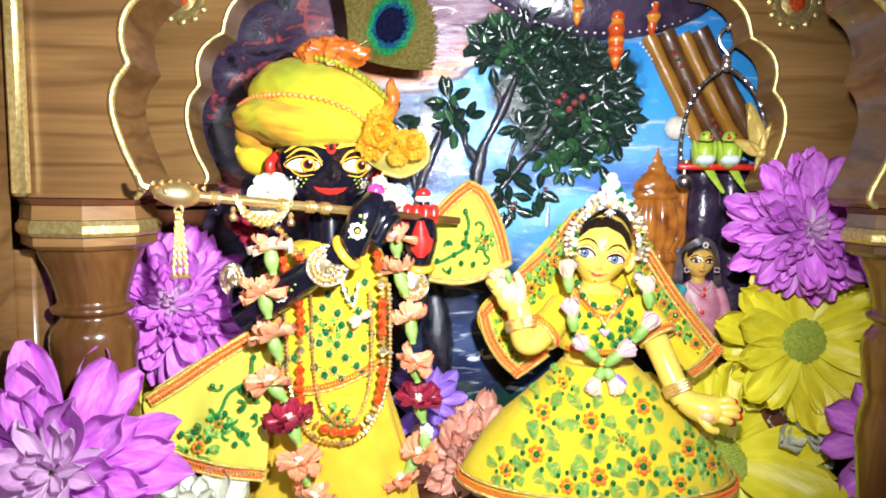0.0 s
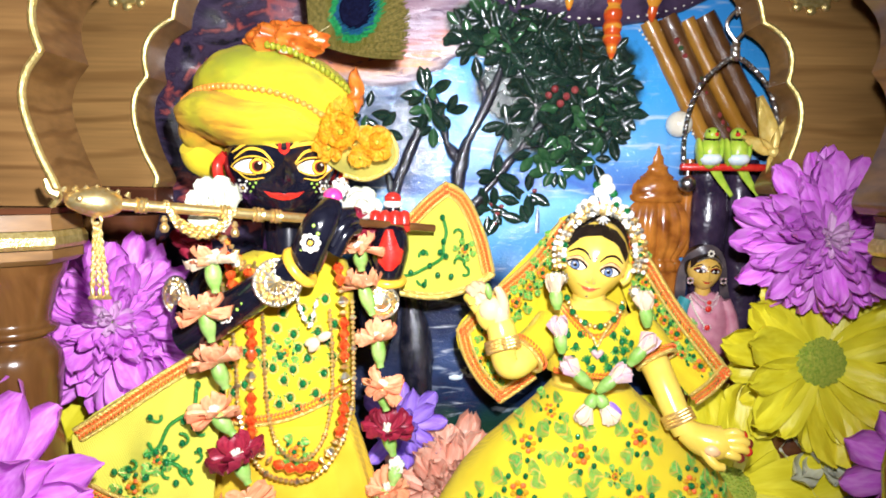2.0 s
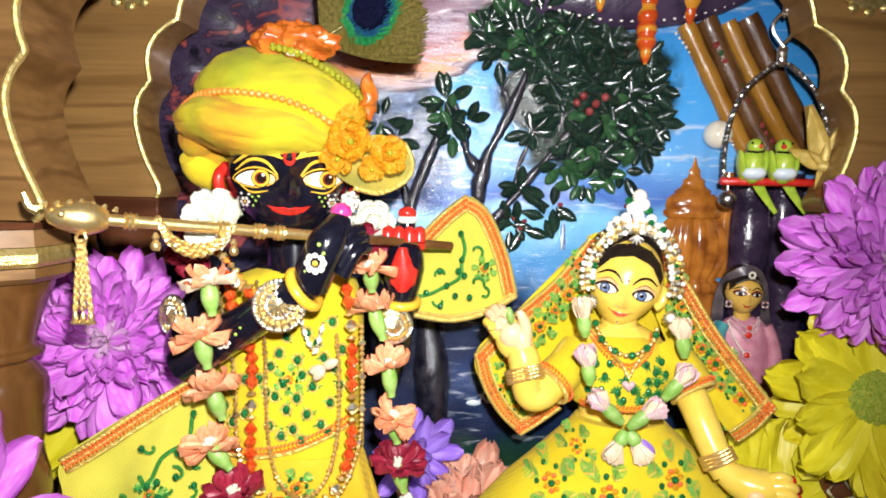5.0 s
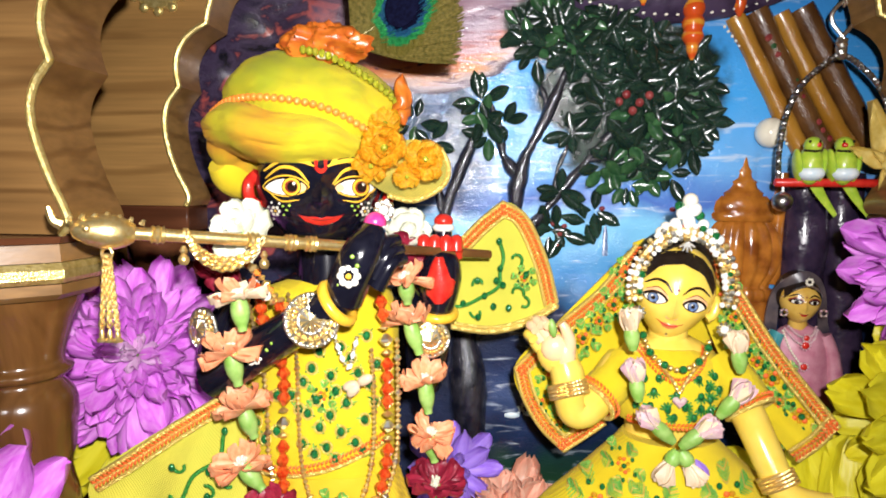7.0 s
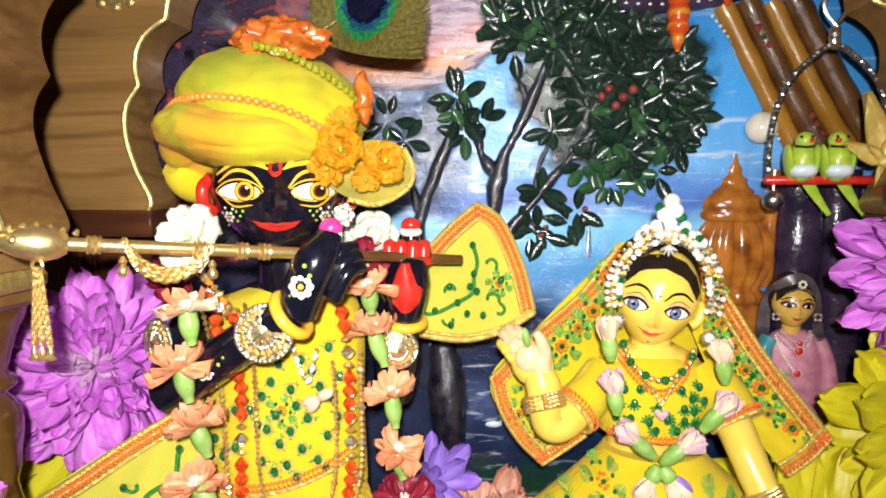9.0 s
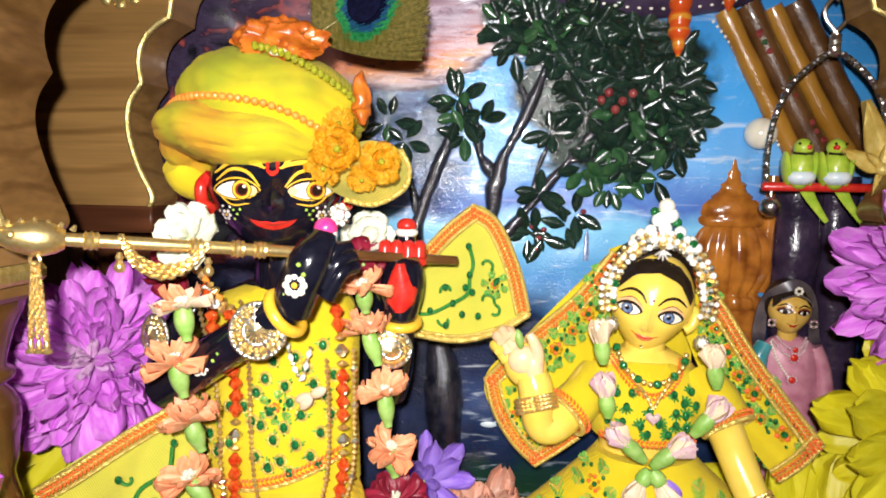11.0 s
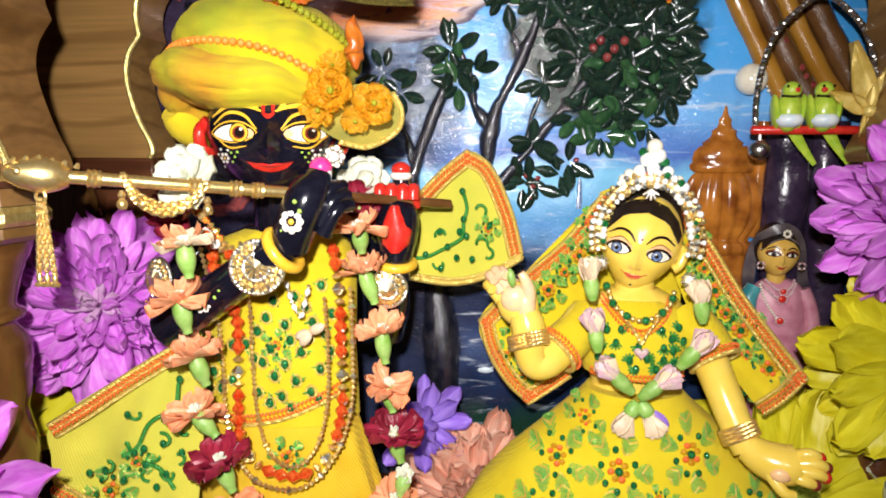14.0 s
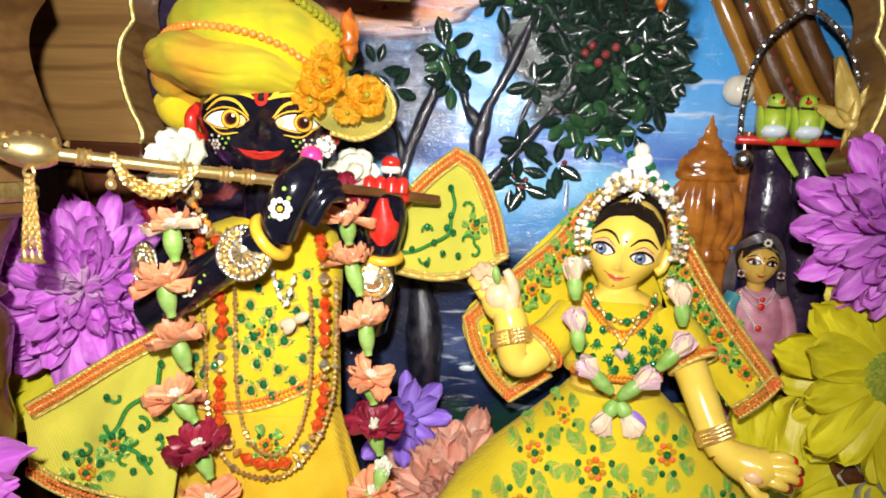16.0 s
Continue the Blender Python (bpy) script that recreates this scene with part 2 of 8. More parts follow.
M = {
    "teak": wood("teak", (0.14, 0.068, 0.022), (0.30, 0.16, 0.052)),
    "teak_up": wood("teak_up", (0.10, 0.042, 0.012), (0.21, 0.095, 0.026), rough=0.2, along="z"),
    # teak brightened in colour, making up for weak lamplight on the inner arch
    "teak_lit": wood("teak_lit", (0.19, 0.098, 0.030), (0.37, 0.205, 0.064)),
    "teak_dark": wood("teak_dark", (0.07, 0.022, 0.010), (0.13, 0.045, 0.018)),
    "gold_paint": shade("gold_paint", (0.62, 0.45, 0.13), (0.85, 0.68, 0.28), rough=0.32, metal=0.75, scale=700, bump=0.35),
    "gold": shade("gold", (0.92, 0.64, 0.22), (1.0, 0.80, 0.38), rough=0.33, metal=0.9, scale=900, bump=0.12),
    "gold_thread": shade("gold_thread", (0.66, 0.48, 0.10), (0.9, 0.72, 0.22), rough=0.35, metal=0.6, scale=2500, bump=0.5, fine=3000),
    "silver": shade("silver", (0.85, 0.82, 0.74), (0.95, 0.93, 0.86), rough=0.3, metal=1.0, scale=800, bump=0.1),
    "steel_wire": shade("steel_wire", (0.42, 0.40, 0.38), (0.6, 0.58, 0.55), rough=0.28, metal=1.0, scale=900),
    "black_skin": shade("black_skin", (0.004, 0.004, 0.009), (0.008, 0.008, 0.016), rough=0.16, scale=300, bump=0.02, coat=0.4),
    "yellow_skin": shade("yellow_skin", (0.80, 0.56, 0.075), (0.85, 0.62, 0.11), rough=0.22, scale=150, bump=0.02, coat=0.2),
    "paint_white": shade("paint_white", (0.85, 0.80, 0.68), (0.9, 0.86, 0.76), rough=0.25, scale=300),
    "paint_red": shade("paint_red", (0.52, 0.016, 0.012), (0.62, 0.035, 0.02), rough=0.25, scale=400),
    "paint_pink": shade("paint_pink", (0.75, 0.03, 0.22), (0.85, 0.08, 0.3), rough=0.25, scale=400),
    "paint_blush": shade("paint_blush", (0.85, 0.45, 0.22), (0.86, 0.55, 0.26), rough=0.3, scale=400),
    "paint_lip": shade("paint_lip", (0.70, 0.19, 0.08), (0.76, 0.26, 0.12), rough=0.25, scale=400),
    "paint_palm": shade("paint_palm", (0.84, 0.50, 0.32), (0.86, 0.60, 0.30), rough=0.3, scale=300),
    "paint_yellow": shade("paint_yellow", (0.80, 0.42, 0.02), (0.85, 0.52, 0.05), rough=0.3, scale=500),
    "paint_black": shade("paint_black", (0.012, 0.006, 0.004), (0.02, 0.01, 0.008), rough=0.25, scale=300),
    "paint_blue": shade("paint_blue", (0.07, 0.12, 0.26), (0.22, 0.30, 0.46), rough=0.2, scale=900),
    "paint_lime": shade("paint_lime", (0.30, 0.55, 0.05), (0.45, 0.65, 0.1), rough=0.3, scale=500),
    "paint_maroon": shade("paint_maroon", (0.16, 0.02, 0.012), (0.22, 0.03, 0.02), rough=0.3, scale=500),
    "cloth_yellow": weave("cloth_yellow", (0.74, 0.55, 0.010), (0.82, 0.64, 0.02)),
    "cloth_amber": weave("cloth_amber", (0.74, 0.44, 0.012), (0.82, 0.57, 0.03), scale=1100),
    "cloth_lime": weave("cloth_lime", (0.54, 0.53, 0.06), (0.70, 0.62, 0.07), scale=1100, patch=60),
    "cloth_turban": weave("cloth_turban", (0.44, 0.46, 0.010), (0.78, 0.63, 0.010), scale=1500, patch=42, contrast=(0.36, 0.58), relief=0.8),
    "cloth_roll": weave("cloth_roll", (0.74, 0.34, 0.014), (0.70, 0.60, 0.014), scale=1700, patch=38, contrast=(0.36, 0.56), relief=0.8),
    "thread_orange": shade("thread_orange", (0.75, 0.10, 0.012), (0.85, 0.2, 0.03), rough=0.5, scale=2000, bump=0.4, fine=3000),
    "thread_lime": shade("thread_lime", (0.06, 0.40, 0.03), (0.36, 0.76, 0.18), rough=0.3, scale=3200, bump=0.8, fine=3500, metal=0.35, contrast=(0.4, 0.6)),
    "thread_green": shade("thread_green", (0.012, 0.16, 0.02), (0.06, 0.36, 0.06), rough=0.35, scale=2200, bump=0.6, fine=3500, metal=0.2),
    "bead_green": shade("bead_green", (0.003, 0.07, 0.02), (0.02, 0.24, 0.06), rough=0.07, scale=1300, coat=0.7, bump=0.0, metal=0.25),
    "bead_orange": shade("bead_orange", (0.85, 0.22, 0.03), (0.9, 0.32, 0.06), rough=0.2, scale=600, coat=0.4, bump=0.0),
    "bead_red": shade("bead_red", (0.62, 0.035, 0.006), (0.86, 0.16, 0.03), rough=0.05, scale=800, coat=0.6, bump=0.0, trans=0.35),
    "bead_clear": shade("bead_clear", (0.78, 0.78, 0.72), (0.95, 0.95, 0.9), rough=0.08, scale=900, coat=0.8, bump=0.0),
    "bead_lime": shade("bead_lime", (0.34, 0.36, 0.02), (0.58, 0.58, 0.06), rough=0.06, scale=900, trans=0.5, bump=0.0),
    "pearl": shade("pearl", (0.80, 0.74, 0.58), (0.86, 0.80, 0.66), rough=0.18, scale=200, coat=0.6, bump=0.0),
    "satin_orange": shade("satin_orange", (0.36, 0.07, 0.010), (0.60, 0.17, 0.02), rough=0.3, scale=260, spec=0.4),
    "organza": shade("organza", (0.90, 0.42, 0.010), (0.96, 0.68, 0.05), rough=0.3, scale=900, bump=0.5, fine=2600, thru=0.3, contrast=(0.4, 0.6)),
    "ribbon_gold": shade("ribbon_gold", (0.66, 0.48, 0.10), (0.80, 0.63, 0.20), rough=0.3, scale=400, bump=0.3, fine=2500, metal=0.2),
    "petal_magenta": shade("petal_magenta", (0.68, 0.12, 0.73), (0.88, 0.40, 0.90), rough=0.45, scale=620, bump=0.25, fine=900, vary=0.12, thru=0.14, stretch=(0.14, 1, 1), contrast=(0.28, 0.74)),
    "petal_pale": shade("petal_pale", (0.76, 0.38, 0.74), (0.92, 0.72, 0.88), rough=0.45, scale=620, bump=0.3, fine=900, vary=0.08, thru=0.12, stretch=(0.14, 1, 1), contrast=(0.28, 0.74)),
    "petal_violet": shade("petal_violet", (0.28, 0.13, 0.66), (0.52, 0.34, 0.86), rough=0.42, scale=700, bump=0.3, vary=0.15, thru=0.12, stretch=(0.14, 1, 1), contrast=(0.28, 0.74)),
    "petal_yellow": shade("petal_yellow", (0.74, 0.64, 0.010), (0.88, 0.80, 0.04), rough=0.42, scale=560, bump=0.3, fine=900, vary=0.08, thru=0.12, stretch=(0.14, 1, 1), contrast=(0.28, 0.74)),
    "petal_white": shade("petal_white", (0.76, 0.78, 0.58), (0.92, 0.92, 0.82), rough=0.45, scale=700, bump=0.2, vary=0.05, thru=0.2, stretch=(0.14, 1, 1), contrast=(0.28, 0.74)),
    "petal_coral": shade("petal_coral", (0.84, 0.24, 0.09), (0.93, 0.50, 0.27), rough=0.45, scale=800, bump=0.3, vary=0.12, thru=0.14, stretch=(0.14, 1, 1), contrast=(0.28, 0.74)),
    "petal_peach": shade("petal_peach", (0.90, 0.42, 0.28), (0.95, 0.66, 0.50), rough=0.45, scale=700, bump=0.25, vary=0.10, thru=0.25, stretch=(0.14, 1, 1), contrast=(0.28, 0.74)),
    "petal_wine": shade("petal_wine", (0.15, 0.004, 0.02), (0.36, 0.022, 0.05), rough=0.4, scale=700, bump=0.3, vary=0.2, thru=0.08, stretch=(0.14, 1, 1), contrast=(0.28, 0.74)),
    "petal_blush": shade("petal_blush", (0.62, 0.30, 0.40), (0.82, 0.68, 0.62), rough=0.42, scale=700, bump=0.25, vary=0.12, thru=0.15, stretch=(0.14, 1, 1), contrast=(0.28, 0.74)),
    "petal_cream": shade("petal_cream", (0.80, 0.56, 0.34), (0.90, 0.76, 0.56), rough=0.42, scale=700, bump=0.25, vary=0.1, thru=0.15, stretch=(0.14, 1, 1), contrast=(0.28, 0.74)),
    "stem_green": shade("stem_green", (0.20, 0.40, 0.06), (0.34, 0.52, 0.14), rough=0.45, scale=300, bump=0.1, vary=0.1),
    "daisy_eye": shade("daisy_eye", (0.22, 0.33, 0.02), (0.42, 0.45, 0.05), rough=0.6, scale=900, bump=0.8, fine=1500),
    "feather_brown": shade("feather_brown", (0.085, 0.075, 0.014), (0.22, 0.17, 0.045), rough=0.35, scale=900, metal=0.3, bump=0.3),
    "feather_green": shade("feather_green", (0.006, 0.12, 0.035), (0.03, 0.26, 0.08), rough=0.35, scale=900, bump=0.2, metal=0.4),
    "feather_bronze": shade("feather_bronze", (0.10, 0.085, 0.012), (0.17, 0.14, 0.03), rough=0.35, scale=900, metal=0.3, bump=0.5, stretch=(1, 1, 0.2)),
    "paint_navy": shade("paint_navy", (0.002, 0.002, 0.010), (0.004, 0.005, 0.020), rough=0.9, scale=900, bump=0.1, spec=0.05),
    "feather_blue": shade("feather_blue", (0.004, 0.035, 0.10), (0.008, 0.09, 0.16), rough=0.4, scale=900, bump=0.2, metal=0.3),
    "bark": shade("bark", (0.006, 0.007, 0.014), (0.035, 0.032, 0.042), rough=0.2, scale=220, bump=0.75, fine=1100, coat=0.8, spec=0.9),
    "leaf_dark": shade("leaf_dark", (0.004, 0.014, 0.012), (0.016, 0.038, 0.022), rough=0.18, scale=160, bump=0.3, fine=700, coat=0.6, vary=0.3),
    "leaf_light": shade("leaf_light", (0.012, 0.05, 0.02), (0.04, 0.11, 0.04), rough=0.2, scale=200, bump=0.3, fine=700, coat=0.6, vary=0.2),
    "cliff": shade("cliff", (0.018, 0.011, 0.028), (0.065, 0.042, 0.085), rough=0.25, scale=90, bump=0.5, fine=300, coat=0.3),
    "dome": shade("dome", (0.20, 0.055, 0.008), (0.50, 0.18, 0.025), rough=0.18, scale=120, bump=0.15, fine=500, coat=0.5),
    "beam": shade("beam", (0.30, 0.125, 0.012), (0.45, 0.22, 0.03), rough=0.22, scale=60, bump=0.3, coat=0.4),
    "beam_brown": shade("beam_brown", (0.07, 0.028, 0.009), (0.16, 0.07, 0.02), rough=0.25, scale=60, bump=0.4, coat=0.4),
    "trunk_purple": shade("trunk_purple", (0.018, 0.012, 0.03), (0.05, 0.03, 0.06), rough=0.25, scale=120, bump=0.8, fine=300, coat=0.3),
    "berry": shade("berry", (0.16, 0.015, 0.02), (0.30, 0.06, 0.055), rough=0.18, scale=300, coat=0.5),
    "tassel_paint": shade("tassel_paint", (0.62, 0.08, 0.012), (0.70, 0.30, 0.03), rough=0.2, scale=330, coat=0.4, contrast=(0.46, 0.56), stretch=(0.15, 0.15, 1)),
    "parrot_green": shade("parrot_green", (0.30, 0.48, 0.03), (0.48, 0.6, 0.06), rough=0.3, scale=300, coat=0.2),
    "parrot_white": shade("parrot_white", (0.6, 0.72, 0.78), (0.8, 0.85, 0.85), rough=0.3, scale=300),
    "cloth_olive": weave("cloth_olive", (0.26, 0.25, 0.05), (0.5, 0.4, 0.06), scale=1000, patch=120),
    "cloth_pink": shade("cloth_pink", (0.46, 0.15, 0.22), (0.60, 0.27, 0.33), rough=0.4, scale=200, bump=0.2),
    "paint_tan": shade("paint_tan", (0.62, 0.36, 0.06), (0.70, 0.45, 0.10), rough=0.25, scale=200),
    "veil_grey": shade("veil_grey", (0.035, 0.028, 0.04), (0.13, 0.10, 0.10), rough=0.3, scale=160, coat=0.3),
    "paint_teal": shade("paint_teal", (0.03, 0.20, 0.22), (0.08, 0.32, 0.34), rough=0.25, scale=200),
    "hair": shade("hair", (0.010, 0.006, 0.004), (0.02, 0.012, 0.008), rough=0.3, scale=400, stretch=(1, 1, 3), bump=0.4),
    "plaster": shade("plaster", (0.42, 0.38, 0.32), (0.48, 0.43, 0.37), rough=0.8, scale=3, fine=60),
    "tile_floor": shade("tile_floor", (0.3, 0.25, 0.2), (0.36, 0.3, 0.24), rough=0.4, scale=4, fine=60),
}


M["organza"].node_tree.nodes["Principled BSDF"].inputs["Alpha"].default_value = 0.42

# ---- geometry tools ----
class Geo:
    """Collects faces with their materials and makes them one mesh."""

    def __init__(self):
        self.v, self.f, self.m, self.mats = [], [], [], []

    def add(self, vs, fs, mat):
        if mat not in self.mats:
            self.mats.append(mat)
        k, i = len(self.v), self.mats.index(mat)
        self.v += [tuple(p) for p in vs]
        self.f += [tuple(k + j for j in q) for q in fs]
        self.m += [i] * len(fs)
        return self

    def mesh(self, name, origin=(0, 0, 0), flat=False):
        me = bpy.data.meshes.new(name)
        o = Vector(origin)
        me.from_pydata([Vector(p) - o for p in self.v], [], self.f)
        for mat in self.mats:
            me.materials.append(M[mat])
        me.polygons.foreach_set("material_index", self.m)
        if not flat:
            me.polygons.foreach_set("use_smooth", [True] * len(self.f))
            me.set_sharp_from_angle(angle=radians(42))
        me.update()
        return me


ORIGIN = {}


def thing(name, base, label, category, group="", kind=""):
    ob = new(name)
    ob.location = base
    ob.empty_display_size = 0.01
    ORIGIN[ob.name] = Vector(base)
    return tagged(ob, label, category, group, kind)


def part(name, geo, parent, label="", flat=False):
    o = ORIGIN[parent.name]
    ob = new(name, geo.mesh(name, o, flat))
    ob.parent = parent
    ORIGIN[ob.name] = o
    return tagged(ob, label, kind="stuff" if name in ("orange_braid", "sewn_leaves", "vane") else "")


def solo(name, geo, label, category, base=None, group="", kind="", flat=False):
    b = Vector(base or (0, 0, 0))
    ob = new(name, geo.mesh(name, b, flat))
    ob.location = b
    ORIGIN[ob.name] = b
    return tagged(ob, label, category, group, kind)


def placed(name, mesh, parent, m, label=""):
    """One more piece on shared mesh data, at the world pose m."""
    ob = new(name, mesh)
    ob.parent = parent
    ob.matrix_basis = Matrix.Translation(-ORIGIN[parent.name]) @ m
    ORIGIN[ob.name] = ORIGIN[parent.name]
    return tagged(ob, label)


def spline(pts, n=8, closed=False):
    """Catmull-Rom through control points, n steps to a stretch."""
    p = [Vector(q) for q in pts]
    out, k = [], len(p)
    for i in range(k if closed else k - 1):
        a = p[(i - 1) % k] if closed or i else p[0] * 2 - p[1]
        b, c = p[i], p[(i + 1) % k]
        d = p[(i + 2) % k] if closed or i + 2 < k else p[-1] * 2 - p[-2]
        for s in range(n):
            t = s / n
            out.append(0.5 * (2 * b + (c - a) * t + (2 * a - 5 * b + 4 * c - d) * t * t + (3 * b - a - 3 * c + d) * t ** 3))
    if not closed:
        out.append(p[-1])
    return out


def even(pts, step):
    """Points at equal steps along a polyline, with the way it runs there."""
    p, out, left = [Vector(q) for q in pts], [], 0.0
    for a, b in zip(p, p[1:]):
        d = (b - a).length
        if d < 1e-9:
            continue
        s = left
        while s < d:
            out.append((a + (b - a) * (s / d), (b - a) / d))
            s += step
        left = s - d
    return out


def tube(g, pts, r, mat, seg=8, flat_y=1.0, caps=True):
    """A round bar along points; r is one radius or one for each end or a function of 0..1."""
    p = [Vector(q) for q in pts]
    n = len(p)
    vs, fs = [], []
    last = None
    for i, q in enumerate(p):
        t = (p[min(i + 1, n - 1)] - p[max(i - 1, 0)]).normalized()
        u = (last - t * last.dot(t)) if last else t.cross(Vector((0, 1, 0.001)))
        if u.length < 1e-6:
            u = t.cross(Vector((1, 0, 0)))
        u.normalize()
        last = u
        w = t.cross(u)
        s = i / (n - 1)
        rr = r(s) if callable(r) else (r[0] + (r[1] - r[0]) * s if isinstance(r, tuple) else r)
        for k in range(seg):
            a = 2 * math.pi * k / seg
            vs.append(q + u * (rr * math.cos(a)) + w * (rr * flat_y * math.sin(a)))
    for i in range(n - 1):
        for k in range(seg):
            fs.append((i * seg + k, i * seg + (k + 1) % seg, (i + 1) * seg + (k + 1) % seg, (i + 1) * seg + k))
    if caps:
        fs.append(tuple(range(seg - 1, -1, -1)))
        fs.append(tuple((n - 1) * seg + k for k in range(seg)))
    return g.add(vs, fs, mat)


def ball(g, c, r, mat, seg=10, rings=6, turn=None):
    """An ellipsoid; r is a radius or three."""
    r = (r, r, r) if isinstance(r, (int, float)) else r
    c, vs, fs = Vector(c), [], []
    for i in range(rings + 1):
        a = math.pi * i / rings
        for k in range(seg):
            b = 2 * math.pi * k / seg
            q = Vector((r[0] * math.sin(a) * math.cos(b), r[1] * math.sin(a) * math.sin(b), r[2] * math.cos(a)))
            vs.append(c + (turn @ q if turn else q))
    for i in range(rings):
        for k in range(seg):
            fs.append((i * seg + k, (i + 1) * seg + k, (i + 1) * seg + (k + 1) % seg, i * seg + (k + 1) % seg))
    return g.add(vs, fs, mat)


def lathe(g, c, profile, mat, seg=28, turn=None, squash=1.0):
    """A turned body: profile of (radius, height) from the bottom up."""
    c, vs, fs, n = Vector(c), [], [], len(profile)
    for r, h in profile:
        for k in range(seg):
            a = 2 * math.pi * k / seg
            q = Vector((r * math.cos(a), r * squash * math.sin(a), h))
            vs.append(c + (turn @ q if turn else q))
    for i in range(n - 1):
        for k in range(seg):
            fs.append((i * seg + k, i * seg + (k + 1) % seg, (i + 1) * seg + (k + 1) % seg, (i + 1) * seg + k))
    fs.append(tuple(range(seg - 1, -1, -1)))
    fs.append(tuple((n - 1) * seg + k for k in range(seg)))
    return g.add(vs, fs, mat)


def loft(g, rings, mat, seg=28, ripple=None):
    """A body through flat ellipses: (x, y, z, rx, ry). ripple(i, angle): outward shift."""
    vs, fs, n = [], [], len(rings)
    for i, (x, y, z, rx, ry) in enumerate(rings):
        for k in range(seg):
            a = 2 * math.pi * k / seg
            e = 1 + (ripple(i / (n - 1), a) if ripple else 0)
            vs.append((x + rx * e * math.cos(a), y + ry * e * math.sin(a), z))
    for i in range(n - 1):
        for k in range(seg):
            fs.append((i * seg + k, (i + 1) * seg + k, (i + 1) * seg + (k + 1) % seg, i * seg + (k + 1) % seg))
    fs.append(tuple(range(seg)))
    fs.append(tuple((n - 1) * seg + k for k in range(seg - 1, -1, -1)))
    return g.add(vs, fs, mat)


def box(g, lo, hi, mat, bev=0.0006):
    """A block with chamfered edges."""
    x0, y0, z0 = lo
    x1, y1, z1 = hi
    bm = bmesh.new()
    bmesh.ops.create_cube(bm, size=1, matrix=Matrix.LocRotScale(((x0 + x1) / 2, (y0 + y1) / 2, (z0 + z1) / 2), None, (x1 - x0, y1 - y0, z1 - z0)))
    if bev:
        bmesh.ops.bevel(bm, geom=bm.edges[:], offset=bev, segments=1, affect="EDGES")
    bm.verts.index_update()
    g.add([v.co.copy() for v in bm.verts], [[v.index for v in f.verts] for f in bm.faces], mat)
    bm.free()
    return g


def sheet(g, left, right, mat, n=20, m=20, thick=0.0006, wave=None):
    """Cloth between two edges, with thickness; wave(u, v) shifts it along y."""
    a, b = even_n(left, n), even_n(right, n)
    vs, fs = [], []
    for back in (0, 1):
        for i in range(n + 1):
            for j in range(m + 1):
                u, v = i / n, j / m
                q = a[i].lerp(b[i], v)
                q.y += (wave(u, v) if wave else 0) + back * thick
                vs.append(q)
    w, k = m + 1, (n + 1) * (m + 1)
    for i in range(n):
        for j in range(m):
            q = (i * w + j, (i + 1) * w + j, (i + 1) * w + j + 1, i * w + j + 1)
            fs.append(q)
            fs.append(tuple(k + s for s in reversed(q)))
    rim = [j for j in range(m + 1)] + [i * w + m for i in range(1, n + 1)] + [n * w + j for j in range(m - 1, -1, -1)] + [i * w for i in range(n - 1, 0, -1)]
    for s, t in zip(rim, rim[1:] + rim[:1]):
        fs.append((s, t, t + k, s + k))
    return g.add(vs, fs, mat)


def even_n(pts, n):
    """n + 1 points evenly along the curve through pts."""
    c = spline(pts, 12)
    d = [0.0]
    for p, q in zip(c, c[1:]):
        d.append(d[-1] + (q - p).length)
    out, i = [], 0
    for k in range(n + 1):
        s = d[-1] * k / n
        while i < len(d) - 2 and d[i + 1] < s:
            i += 1
        f = 0 if d[i + 1] == d[i] else (s - d[i]) / (d[i + 1] - d[i])
        out.append(c[i].lerp(c[i + 1], f))
    return out


def petal_mesh(name, length, width, mat, cup=0.15, curl=0.2, tip=0.5, n=7, m=4, notch=0.0, base=0.25, blunt=1.6, wave=0.0, ph=0.0):
    """A petal along +x from the origin, hollow towards +z, with a crease and a drawn-in base."""
    g, vs, fs = Geo(), [], []
    for i in range(n + 1):
        u = i / n
        w = width / 2 * (base + (1 - base) * math.sin(math.pi * min(1, u / (2 * tip)) / 1.0 if u < tip else math.pi * (0.5 + 0.5 * ((u - tip) / (1 - tip)) ** blunt)))
        w = max(w, width * 0.03)
        for j in range(m + 1):
            v = 2 * j / m - 1
            x = length * (u - notch * (1 - abs(v)) * max(0, u - 0.8) * 5 * 0.2)
            z = length * (curl * u * u) + cup * width * v * v * (0.4 + u) - 0.02 * width * math.cos(5 * math.pi * v) + wave * length * u * u * math.sin(5.2 * v + ph + 2.5 * u)
            vs.append((x, w * v, z))
    for i in range(n):
        for j in range(m):
            fs.append((i * (m + 1) + j, (i + 1) * (m + 1) + j, (i + 1) * (m + 1) + j + 1, i * (m + 1) + j + 1))
    k, t = len(vs), length * 0.012 + 0.00008
    vs += [(x, y, z - t) for x, y, z in vs]
    fs += [tuple(k + q for q in reversed(f)) for f in fs]
    rim = list(range(m + 1)) + [i * (m + 1) + m for i in range(1, n + 1)] + [n * (m + 1) + j for j in range(m - 1, -1, -1)] + [i * (m + 1) for i in range(n - 1, 0, -1)]
    fs += [(s2, s1, s1 + k, s2 + k) for s1, s2 in zip(rim, rim[1:] + rim[:1])]
    return g.add(vs, fs, mat).mesh(name)


